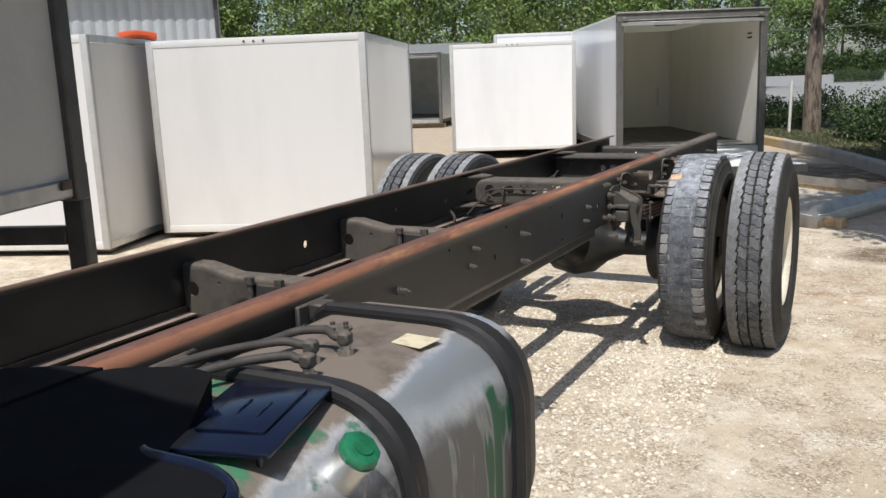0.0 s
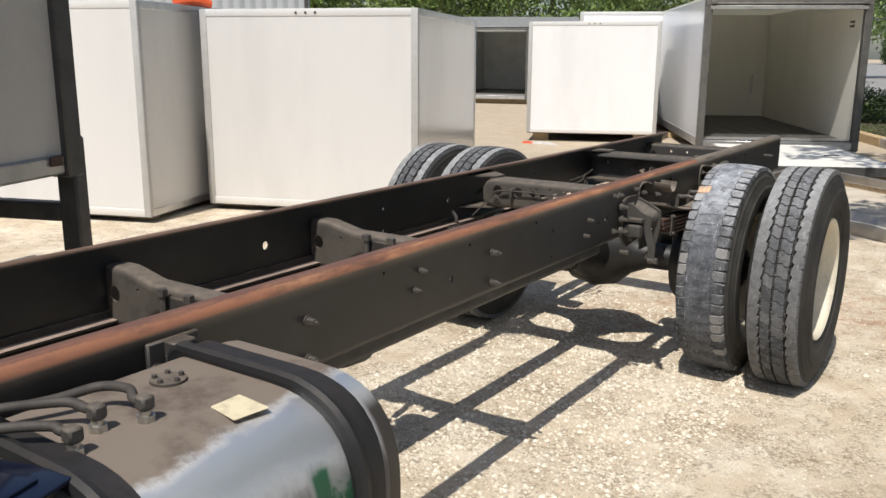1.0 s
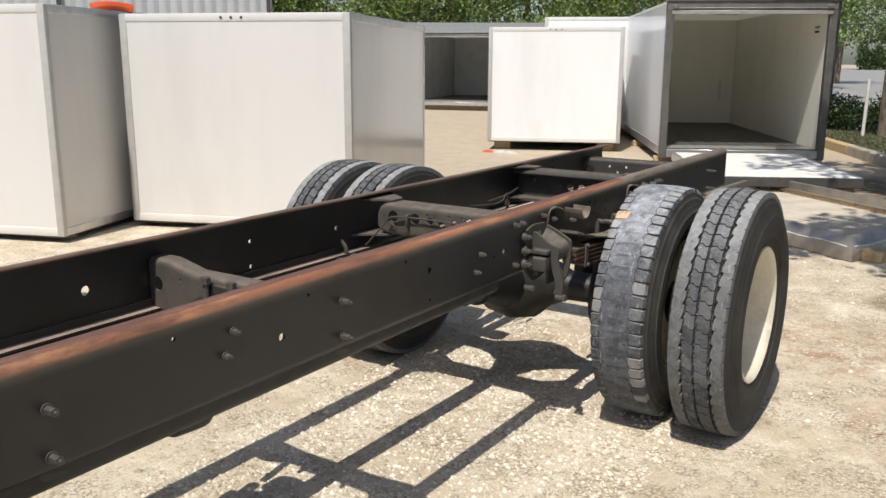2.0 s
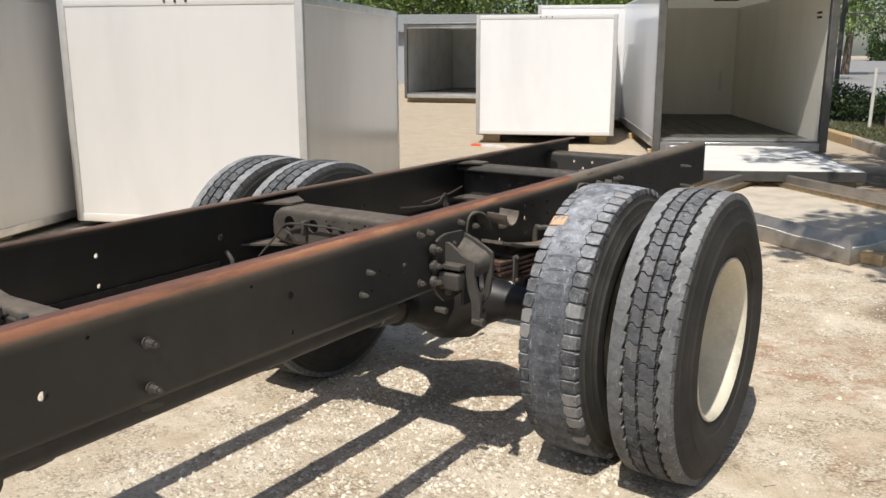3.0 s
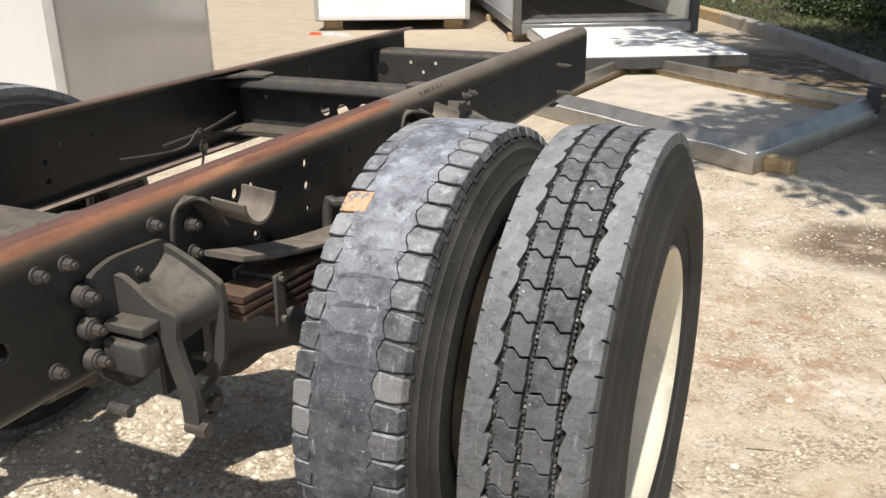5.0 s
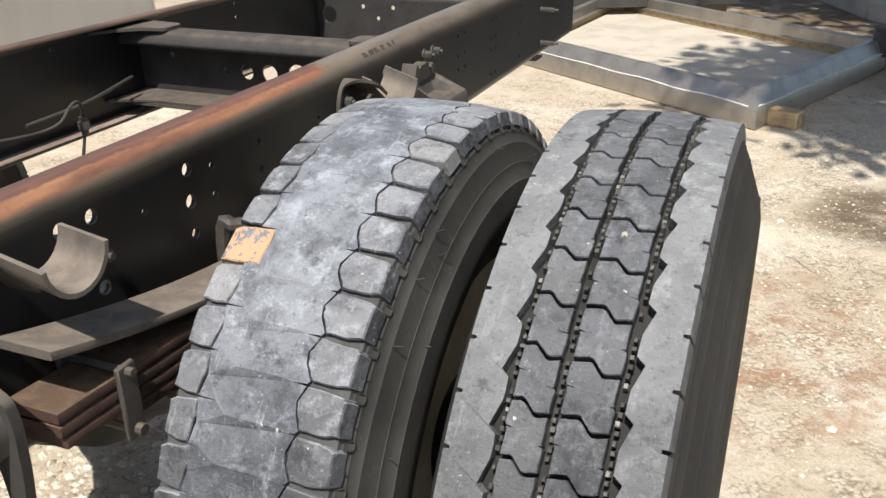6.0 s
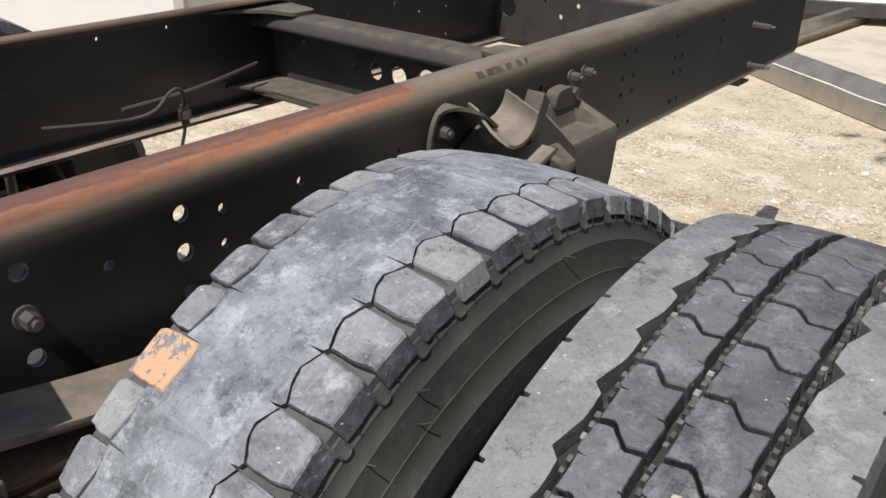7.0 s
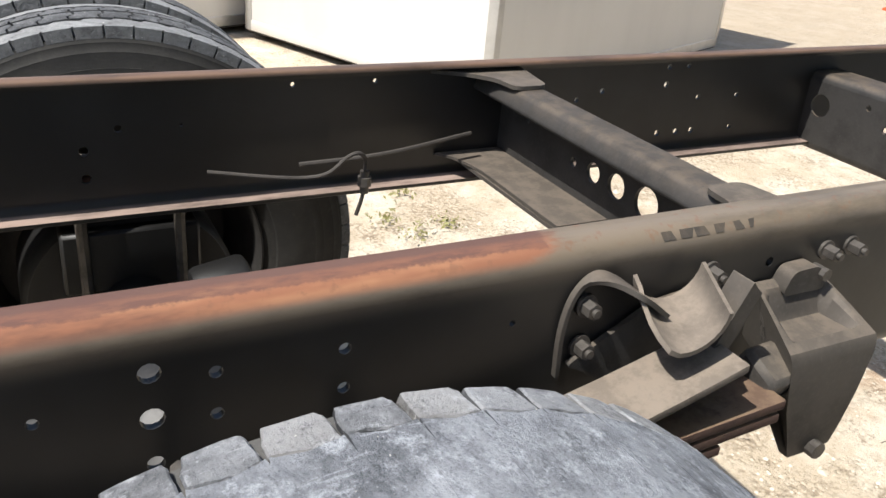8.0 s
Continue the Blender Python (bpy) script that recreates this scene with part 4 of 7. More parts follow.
def lying_rails():
    """A bright metal door surround lying on timbers, a dusty board inside it."""
    n, r, f, l = Vector((-0.68, 8.73, 0)), Vector((0.02, 10.5, 0)), Vector((-2.26, 12.35, 0)), Vector((-2.5, 9.98, 0))
    mid = (n + r + f + l) / 4
    root = thing("door_surround", pose(mid.x, mid.y, 0), "shiny metal door surround lying on timber blocks", "metal frame")
    up = Vector((0, 0, 1))
    ring = [l, n, r, f]
    inward = []
    for k in range(4):
        d = (ring[(k + 1) % 4] - ring[k]).normalized()
        inward.append(Vector((-d.y, d.x, 0)))
    # mitred members: a standing outer face, a sloping shoulder, a flat top and an inner face over a timber lining
    mitre = [(inward[k - 1] + inward[k]) / (1 + inward[k - 1].dot(inward[k])) for k in range(4)]
    place = lambda k: (lambda u, v: ring[k] + mitre[k] * u + up * v)
    for k in range(4):
        j = (k + 1) % 4
        bm = bmesh.new()
        sweep(bm, [(-0.048, 0.006), (-0.036, 0.112), (-0.028, 0.120), (0.004, 0.200), (0.012, 0.205), (0.052, 0.205), (0.060, 0.198), (0.068, 0.122), (0.098, 0.116), (0.098, 0.110), (0.03, 0.108), (0.02, 0.006)], [place(k), place(j)])
        member = part("member", bm, SURROUND, root)
        bm = bmesh.new()
        sweep(bm, [(0.032, 0.012), (0.085, 0.012), (0.085, 0.108), (0.032, 0.108)], [place(k), place(j)])
        part("lining", bm, TIMBER, member, "pale timber lining")
        if k < 2:
            bm = bmesh.new()
            p, q = ring[k] + mitre[k] * -0.031, ring[j] + mitre[j] * -0.031
            tube(bm, [p.lerp(q, s) + inward[k] * (0.005 * math.sin(s * 17)) + up * (0.122 + 0.006 * math.sin(s * 23 + k)) for s in (0.02, 0.15, 0.28, 0.4, 0.52, 0.63, 0.75, 0.86, 0.975)], 0.0055, 6, 5)
            part("seal", bm, WHITEPVC, member, "white rubber seal")
    bm = bmesh.new()
    box(bm, (r.x - 0.05, r.y - 0.05, 0.09), (r.x + 0.05, r.y + 0.05, 0.29), 0.01)
    part("hinge_lug", bm, DARKFRAME, root)
    bm = bmesh.new()
    bar(bm, n + Vector((0.085, 0.13, 0.046)), n + Vector((0.25, 0.07, 0.046)), 0.12, 0.092, 0.006)
    part("timber_block", bm, TIMBER, root, "short sawn timber block")
    flat_sheet("dusty_board", [tuple(mid.lerp(c, 0.89).to_2d()) for c in (n, r, f, l)], 0.004, 0.060, BOARD, "dusty pale board lying on the ground", "board", "")


lying_rails()

bm = bmesh.new()
tube(bm, [(-2.28, 21.4, 0.0), (-2.27, 21.4, 0.6), (-2.26, 21.4, 1.25)], 0.035, 10, 4)
single("marker_post", bm, WHITEPVC, "slim white plastic marker post standing on the bed", "post")
bm = bmesh.new()
tube(bm, [(-3.75, 26.0, 0.0), (-3.75, 26.0, 2.0), (-3.7, 26.0, 4.5)], 0.06, 10, 4)
single("steel_post", bm, DARKFRAME, "thin dark steel post behind the hedge", "post")


bm = bmesh.new()
tube(bm, [(-14.0, 45.0, 3.22), (-5.6, 45.0, 3.27), (-0.8, 45.0, 3.37), (8.0, 45.0, 3.75)], 0.03, 6, 6)
single("utility_cable", bm, DARKFRAME, "thin dark cable strung across the street", "cable")
for x, z in ((-14.0, 3.4), (8.0, 3.9)):
    bm = bmesh.new()
    tube(bm, [(x, 45.0, 0.0), (x, 45.0, z * 0.5), (x, 45.0, z)], 0.09, 8, 3)
    single("cable_pole", bm, BARK, "wooden pole carrying a cable across the street", "pole")


def litter():
    root = thing("rag_pile", pose(-7.45, 14.35, 0), "crumpled orange and grey rags lying on the ground", "rags")
    rng = random.Random(5)
    for k, q in enumerate((ORANGEPLASTIC, GREYSIDE, GREYSIDE)):
        bm = bmesh.new()
        bmesh.ops.create_icosphere(bm, subdivisions=2, radius=0.09)
        for v in bm.verts:
            n = noise.noise(v.co * 9 + Vector((k * 3, 0, 0)))
            v.co = Vector((v.co.x * 1.6, v.co.y, max(0.0, v.co.z * 0.45))) * (1 + 0.5 * n)
        bmesh.ops.translate(bm, verts=bm.verts, vec=(k * 0.22, 0.04 * (k % 2), 0))
        part("rag", bm, q, root, "", True)


litter()


# ---- the neighbouring truck ----
def neighbour():
    m = pose(-3.86, 3.02, 0, 0, 0, TURN)
    root = thing("box_truck", m, "parked box truck with a pale grey side and dark rear frame", "truck")
    bm = bmesh.new()
    box(bm, (-2.3, -3.2, 1.10), (-0.02, -0.10, 3.3))
    part("box_side", bm, GREYSIDE, root, "plain pale grey body side in shade", True)
    bm = bmesh.new()
    box(bm, (-2.3, -3.2, 1.00), (0.0, -0.10, 1.10), 0.012)
    part("lower_rail", bm, ALU, root, "aluminium lower rail", True)
    bm = bmesh.new()
    box(bm, (-0.10, -0.10, 0.98), (0.02, 0.02, 3.3), 0.01)
    part("corner_post", bm, DARKFRAME, root, "dark painted corner post", True)
    bm = bmesh.new()
    box(bm, (0.0, -0.22, 1.05), (0.014, -0.13, 1.10), 0.003)
    part("marker_lamp", bm, RED, root, "dark red marker lamp", True)
    bm = bmesh.new()
    box(bm, (-0.13, -0.02, 0.30), (-0.01, 0.08, 1.18), 0.012)
    part("bumper_arm", bm, DARKFRAME, root, "", True)
    for z in (0.78, 0.36):
        bm = bmesh.new()
        box(bm, (-2.3, -0.02, z - 0.05), (-0.13, 0.06, z + 0.05), 0.01)
        part("bumper_bar", bm, DARKFRAME, root, "", True)
    for u in (-0.42, -1.9):
        bm = bmesh.new()
        lathe_x(bm, [(-0.14, 0.30), (-0.14, 0.46), (-0.10, 0.50), (0.10, 0.50), (0.14, 0.46), (0.14, 0.30), (0.05, 0.26), (-0.05, 0.26)], u - 0.1, -1.5, 0.50, 40, True)
        part("tyre", bm, SIDEWALL, root, "", True)
        bm = bmesh.new()
        box(bm, (u - 0.35, -0.72, 0.28), (u + 0.02, -0.70, 0.98), 0.004)
        part("mud_flap", bm, OILY, root, "black rubber mud flap", True)
    for u in (-0.7, -1.6):
        bm = bmesh.new()
        box(bm, (u - 0.04, -3.2, 0.76), (u + 0.04, -0.12, 1.0), 0.01)
        part("frame_rail", bm, DARKFRAME, root, "", True)


neighbour()


# ---- metal building, far sheds, red truck ----
def building():
    m = pose(-17.2, 19.0, 0, 0, 0, 47)
    root = thing("metal_building", m, "grey ribbed metal building behind the truck bodies", "building")
    bm = bmesh.new()
    pts, n = [], 60
    for k in range(n):
        u = -18 + 18 * k / n
        pts += [(u, 0.0), (u + 0.12, -0.03), (u + 0.18, -0.03)]
    for a, b in zip(pts, pts[1:] + [(0, 0)]):
        bm.faces.new([bm.verts.new((a[0], a[1], 0)), bm.verts.new((b[0], b[1], 0)), bm.verts.new((b[0], b[1], 4.4)), bm.verts.new((a[0], a[1], 4.4))])
    box(bm, (-18, 0.05, 0), (0, 0.2, 4.4))
    box(bm, (-0.15, 0.2, 0), (0, 10, 4.4))
    part("wall", bm, METALWALL, root, "", True, 0)
    bm = bmesh.new()
    plate(bm, [(-0.35, 4.35), (10.0, 6.2), (10.0, 6.28), (-0.35, 4.46)], [], 18.6, lambda u, v, w: (0.3 - w, u, v))
    part("roof", bm, METALWALL, root, "", True, 0)
    bm = bmesh.new()
    box(bm, (-18.3, -0.42, 4.28), (0.3, -0.28, 4.42), 0.02)
    part("gutter", bm, ALUDULL, root, "", True)
    for u in (-0.1, -5.5):
        bm = bmesh.new()
        box(bm, (u - 0.05, -0.14, 0), (u + 0.05, -0.04, 4.3), 0.01)
        part("downpipe", bm, DARKFRAME, root, "", True)


building()


def shed():
    root = thing("far_shed", pose(-24, 40, 0, 0, 0, 30), "low grey shed roof at the edge of the woods", "shed")
    bm = bmesh.new()
    box(bm, (-4.5, 0, 0), (4.5, 6, 2.6))
    part("wall", bm, METALWALL, root, "", True)
    bm = bmesh.new()
    plate(bm, [(-0.4, 2.6), (3, 3.5), (6.4, 2.6), (6.4, 2.7), (3, 3.62), (-0.4, 2.7)], [], 9.6, lambda u, v, w: (-4.8 + w, u, v))
    part("roof", bm, ALUDULL, root, "", True, 0)


shed()


def red_truck():
    root = thing("red_truck", pose(-25.3, 34.5, 0, 0, 0, 20), "red truck parked far across the lot", "truck")
    bm = bmesh.new()
    box(bm, (-2.4, 0, 0.9), (0, 2.0, 1.9), 0.08, None, 2)
    part("body", bm, REDPAINT, root, "", True)
    bm = bmesh.new()
    box(bm, (-2.3, 0.4, 1.9), (-0.1, 2.0, 2.6), 0.1, None, 2)
    part("cab", bm, DARKFRAME, root, "", True)
    bm = bmesh.new()
    box(bm, (-2.4, -0.06, 0.55), (0, 0.0, 0.8), 0.02)
    part("bumper", bm, ALU, root, "", True)
    for u in (-2.2, -0.2):
        bm = bmesh.new()
        lathe_x(bm, [(-0.12, 0.2), (-0.12, 0.42), (0.12, 0.42), (0.12, 0.2)], u, 0.9, 0.42, 24, True)
        part("wheel", bm, SIDEWALL, root, "", True)


red_truck()
bm = bmesh.new()
tube(bm, [(-7.03, 6.20, 2.085), (-6.98, 6.30, 2.105), (-6.93, 6.42, 2.105), (-6.88, 6.55, 2.085)], 0.042, 8, 5)
single("orange_lamp_bar", bm, ORANGEPLASTIC, "orange plastic bar lying on the roof of a truck body", "bar")


# ---- the truck chassis ----
XR, XL, XC = -1.32, -2.18, -1.75        # outer faces of the rails, middle line
ZT, ZB = 1.033, 0.765                    # top and bottom of the rails
Y0 = -1.6
AXLE_Y, AXLE_Z = 4.885, 0.529

chassis = thing("truck_chassis", pose(XC, AXLE_Y, 0), "bare black truck chassis with rusted rails and dual rear wheels", "truck chassis")

RIGHT_HOLES = [(2.73, 0.88, 0.012), (2.37, 0.975, 0.006), (2.84, 0.975, 0.006), (3.31, 0.977, 0.006), (3.45, 0.92, 0.013), (3.45, 0.815, 0.007), (3.84, 0.905, 0.005), (3.80, 0.85, 0.005), (3.89, 0.88, 0.006), (3.97, 0.887, 0.017), (3.95, 0.80, 0.006), (4.53, 0.972, 0.012), (4.583, 0.972, 0.011), (4.583, 0.868, 0.011), (4.68, 0.942, 0.006), (4.78, 0.972, 0.011), (4.78, 0.921, 0.012), (4.78, 0.868, 0.009), (4.84, 0.96, 0.007), (4.84, 0.912, 0.007), (4.97, 0.958, 0.007), (4.97, 0.91, 0.007), (5.17, 0.948, 0.004), (5.565, 0.965, 0.007)]
LEFT_HOLES = [(2.71, 0.884, 0.017), (3.44, 0.92, 0.009), (3.44, 0.818, 0.009), (3.96, 0.888, 0.012), (4.81, 0.882, 0.009), (4.81, 0.83, 0.009), (4.87, 0.92, 0.007), (4.98, 0.92, 0.004), (5.19, 0.985, 0.005), (5.36, 0.985, 0.005), (5.86, 0.918, 0.006), (5.93, 0.935, 0.007), (6.12, 0.942, 0.008), (6.12, 0.985, 0.007), (6.18, 0.985, 0.006), (6.23, 0.905, 0.007), (6.36, 0.905, 0.007), (6.12, 0.82, 0.008), (6.18, 0.82, 0.008), (6.23, 0.82, 0.008), (6.36, 0.82, 0.007)]
REAR_ROWS = [(y, z, 0.006) for y in (5.89, 5.94, 6.15, 6.19, 6.42) for z in (0.972, 0.92, 0.885, 0.815)]


def rail(name, xo, inward, holes, Y1, material, label, ZT=ZT):
    """A rolled channel rail: web with its bolt holes, rounded corners, flanges turned inward."""
    bm = bmesh.new()
    t, fl, r = 0.009, 0.055, 0.030
    s = inward
    cut = [(y, z, q) for y, z, q in holes if ZB + r + q < z < ZT - r - q]
    plate(bm, [(Y0, ZB + r), (Y1, ZB + r), (Y1, ZT - r), (Y0, ZT - r)], [circle(y, z, q, 12) for y, z, q in cut], t, lambda u, v, w: (xo + s * w, u, v))
    for zc, sg in ((ZT, 1), (ZB, -1)):
        outer, inner = [], []
        for k in range(15):
            a = math.pi / 2 * k / 14
            outer.append((xo + s * (r - r * math.cos(a)), zc - sg * (r - r * math.sin(a))))
            inner.append((xo + s * (r - (r - t) * math.cos(a)), zc - sg * (r - (r - t) * math.sin(a))))
        prof = outer + [(xo + s * (fl - 0.003), zc), (xo + s * fl, zc - sg * 0.003), (xo + s * fl, zc - sg * t)] + inner[::-1]
        along_y(bm, prof, Y0, Y1)
    return part(name, bm, material, chassis, label, False, 50)


rail("frame_rail", XR, -1, RIGHT_HOLES + REAR_ROWS, 7.09, RAIL, "black steel rail with a rusted orange top flange")
rail("frame_rail", XL, 1, LEFT_HOLES, 6.94, RAILBLACK, "black steel rail with small bolt holes", 1.024)

# the rounded lower stiffener along the front part of each rail, open at its end
for xo, s in ((XR, -1), (XL, 1)):
    bm = bmesh.new()
    r, t, z0 = 0.030, 0.008, 0.722
    arc = [math.pi / 2 * k / 7 for k in range(8)]
    outer = [(xo + s * 0.0105, 0.80)] + [(xo + s * (0.0105 + r - r * math.cos(a)), z0 + r - r * math.sin(a)) for a in arc] + [(xo + s * 0.075, z0)]
    inner = [(xo + s * 0.075, z0 + t)] + [(xo + s * (0.0105 + r - (r - t) * math.cos(a)), z0 + r - (r - t) * math.sin(a)) for a in arc[::-1]] + [(xo + s * (0.0105 + t), 0.80)]
    along_y(bm, outer + inner, Y0, 3.945)
    part("stiffener", bm, STIFF, chassis)


def bolts(places, size=0.011, length=0.026, x=XR, side=1, parent=None):
    for y, z in places:
        bm = bmesh.new()
        hexbolt(bm, x, y, z, side, size * 0.86, length)
        part("bolt", bm, BOLT, parent or chassis)


bolts([(2.04, 0.915), (2.04, 0.808), (2.985, 0.922), (2.985, 0.812)], 0.011, 0.045)
bolts([(2.555, 0.945), (2.525, 0.887), (3.785, 0.912), (3.75, 0.85)], 0.009, 0.03)
bolts([(4.58, 0.92), (5.46, 0.968), (5.67, 0.968), (5.72, 0.968)], 0.011, 0.03)
bolts([(6.655, 0.925), (6.665, 0.812)], 0.009, 0.07)


def channel_member(y, z0, z1, holes, flare=0.0, depth=0.09, label="", material=None, face=-1, arch=0.0, inset=0.010, drop=0.0):
    """A pressed crossmember: web with holes, rounded flanges turned away from the web."""
    bm = bmesh.new()
    a, b = XL + inset, XR - inset
    top = [(a, z1 + flare), (a + 0.09, z1 + flare), (a + 0.22, z1), (b - 0.22, z1), (b - 0.09, z1 + flare), (b, z1 + flare)]
    r, t = 0.022, 0.007
    y1 = y - face * depth
    foot = [(a, z0), (a + 0.13, z0), (a + 0.25, z0 + arch), (b - 0.25, z0 + arch), (b - 0.13, z0), (b, z0)]
    if drop:
        # ends rounded off
        bend = [(0.0, 1.0), (0.010, 0.5), (0.030, 0.14), (0.060, 0.0)]
        top = [(a + d, z1 - drop * k) for d, k in bend] + [(b - d, z1 - drop * k) for d, k in bend[::-1]]
        foot = [(a + d, z0 + 0.6 * drop * k) for d, k in bend] + [(b - d, z0 + 0.6 * drop * k) for d, k in bend[::-1]]
    outline = [(u, v + r) for u, v in foot] + [(u, v - r) for u, v in top[::-1]]
    plate(bm, outline, [circle(*h, 16) for h in holes], t, lambda u, v, w: (u, y - face * w, v))

    def lip(pts, sg):
        rows = []
        for u, v in pts:
            row = []
            for k in range(6):
                q = math.pi / 2 * k / 5
                row.append((u, y - face * (r - r * math.cos(q)), v - sg * (r - r * math.sin(q))))
            row.append((u, y1, v))
            row.append((u, y1, v - sg * t))
            row.append((u, y - face * t, v - sg * (r + 0.0)))
            rows.append([bm.verts.new(p) for p in row])
        for p, q in zip(rows, rows[1:]):
            for k in range(len(p)):
                bm.faces.new((p[k], p[(k + 1) % len(p)], q[(k + 1) % len(p)], q[k]))
        bm.faces.new(rows[0][::-1])
        bm.faces.new(rows[-1])

    lip(top, 1)
    lip(foot, -1)
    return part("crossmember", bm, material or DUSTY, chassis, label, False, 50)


for y in (2.015, 2.96):
    q = channel_member(y, 0.752, 0.922, [(XL + 0.05, 0.86, 0.026), (XL + 0.17, 0.89, 0.006), (XR - 0.05, 0.86, 0.026)], 0.028, 0.065, "dusty pressed steel crossmember", None, -1, 0.075)
    bm = bmesh.new()
    box(bm, (XC - 0.12, y - 0.014, 0.832), (XC + 0.32, y - 0.001, 0.902), 0.004)
    part("mounting_plate", bm, STEEL, q)
    for u in (XC - 0.10, XC + 0.02, XC + 0.12, XC + 0.26):
        bm = bmesh.new()
        rod(bm, (u, y - 0.03, 0.83), (u, y - 0.03, 0.922), 0.010, 8)
        rod(bm, (u, y - 0.03, 0.907), (u, y - 0.03, 0.929), 0.017, 6)
        part("bolt", bm, BOLT, q)
q = channel_member(4.15, 0.845, 0.988, [(-1.997, 0.932, 0.026), (-1.877, 0.931, 0.025), (-1.796, 0.930, 0.016), (-1.735, 0.925, 0.016), (-1.670, 0.930, 0.016), (-1.597, 0.946, 0.016), (-1.81, 0.955, 0.005), (-1.775, 0.955, 0.004), (-1.70, 0.961, 0.004), (-1.628, 0.957, 0.005)], 0.0, 0.115, "wide dusty crossmember with a row of round holes", None, -1, 0.0, 0.098, 0.035)
for s, xo in ((1, XL), (-1, XR)):
    for z, pts in ((0.990, [(0.010, 4.13), (0.045, 4.145), (0.155, 4.195), (0.160, 4.260), (0.060, 4.335), (0.010, 4.38)]), (0.836, [(0.010, 4.06), (0.060, 4.10), (0.16, 4.16), (0.16, 4.22), (0.010, 4.27)])):
        bm = bmesh.new()
        plate(bm, [(xo + s * u, v) for u, v in pts], [], 0.008, lambda u, v, w: (u, v, z + w))
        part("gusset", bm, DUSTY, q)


def tubular_member():
    """The crossmember over the rear axle: a narrow hat with a holed web, gussets on the rails and a foot flange."""
    bm = bmesh.new()
    a, b = XL + 0.010, XR - 0.010
    plate(bm, [(a, 0.815), (b, 0.815), (b, 0.975), (a, 0.975)], [circle(-1.89, 0.888, 0.010), circle(-1.825, 0.890, 0.020, 18), circle(-1.755, 0.890, 0.024, 18), circle(-1.67, 0.890, 0.031, 20), circle(-2.06, 0.92, 0.008)], 0.008, lambda u, v, w: (u, 5.66 + w, v))
    prof = rounded([(5.583, 0.962), (5.600, 0.996), (5.665, 0.996), (5.680, 0.962), (5.67, 0.955), (5.595, 0.955)], 0.012, 3)
    along_x(bm, prof, a, b)
    q = part("crossmember", bm, STEEL, chassis, "dark crossmember with three round holes in its web", False, 50)
    bm = bmesh.new()
    along_x(bm, [(5.548, 0.807), (5.66, 0.807), (5.66, 0.815), (5.548, 0.815)], a, b)
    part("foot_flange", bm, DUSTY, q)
    for s, xo in ((1, XL), (-1, XR)):
        bm = bmesh.new()
        plate(bm, rounded([(xo + s * 0.012, 5.47), (xo + s * 0.055, 5.545), (xo + s * 0.10, 5.583), (xo + s * 0.165, 5.590), (xo + s * 0.165, 5.665), (xo + s * 0.012, 5.69)], 0.02), [], 0.008, lambda u, v, w: (u, v, 0.997 + w))
        part("gusset", bm, DUSTY, q)
        bm = bmesh.new()
        plate(bm, rounded([(xo + s * 0.012, 5.50), (xo + s * 0.04, 5.53), (xo + s * 0.12, 5.552), (xo + s * 0.419, 5.548), (xo + s * 0.419, 5.66), (xo + s * 0.012, 5.66)], [0.01, 0.03, 0.05, 0, 0, 0]), [], 0.006, lambda u, v, w: (u, v, 0.817 + w))
        part("gusset", bm, DUSTY, q)


tubular_member()
q = channel_member(6.62, 0.752, 0.958, [(XL + 0.06, 0.875, 0.030), (XL + 0.20, 0.91, 0.008), (XL + 0.26, 0.87, 0.008), (XL + 0.32, 0.91, 0.008), (XR - 0.06, 0.875, 0.030)], 0.0, 0.10, "dark end crossmember with rounded ends", STEEL)


# ---- wheels ----
def block(bm, poly, r_top, r_low, cx, cy, cz, skirt=0.0, skirt_r=0.0, edge=0.0, bev=0.0016):
    """A tread block: a polygon of (across, angle), its top at r_top, its foot at r_low; a shoulder block spreads down the sidewall."""
    crown = lambda u: -0.6 * u * u
    top, mid, low = [], [], []
    cu = sum(p[0] for p in poly) / len(poly)
    ca = sum(p[1] for p in poly) / len(poly)
    for u, a in poly:
        ru = r_top + crown(u)
        iu, ia = u + (cu - u) * bev / 0.024, a + (ca - a) * bev / 0.026
        top.append(bm.verts.new((cx + iu, cy - ru * math.cos(ia), cz + ru * math.sin(ia))))
        rm = ru - bev
        mid.append(bm.verts.new((cx + u, cy - rm * math.cos(a), cz + rm * math.sin(a))))
        u2, r2 = u, r_low + crown(u)
        if skirt and abs(u) > edge:
            u2, r2 = u + math.copysign(skirt, u), r_top - skirt_r
        low.append(bm.verts.new((cx + u2, cy - r2 * math.cos(a), cz + r2 * math.sin(a))))
    bm.faces.new(top)
    n = len(poly)
    for k in range(n):
        j = (k + 1) % n
        bm.faces.new((top[k], top[j], mid[j], mid[k]))
        bm.faces.new((mid[k], mid[j], low[j], low[k]))


def chipped(poly, rng, most=0.0011):
    """The same polygon with worn, uneven edges."""
    out = []
    for (u0, a0), (u1, a1) in zip(poly, poly[1:] + poly[:1]):
        for k in range(3):
            f = k / 3
            out.append((u0 + (u1 - u0) * f + (0 if abs(u0) > 0.11 else most * (2 * rng.random() - 1)), a0 + (a1 - a0) * f + most / 0.53 * (2 * rng.random() - 1)))
    return out


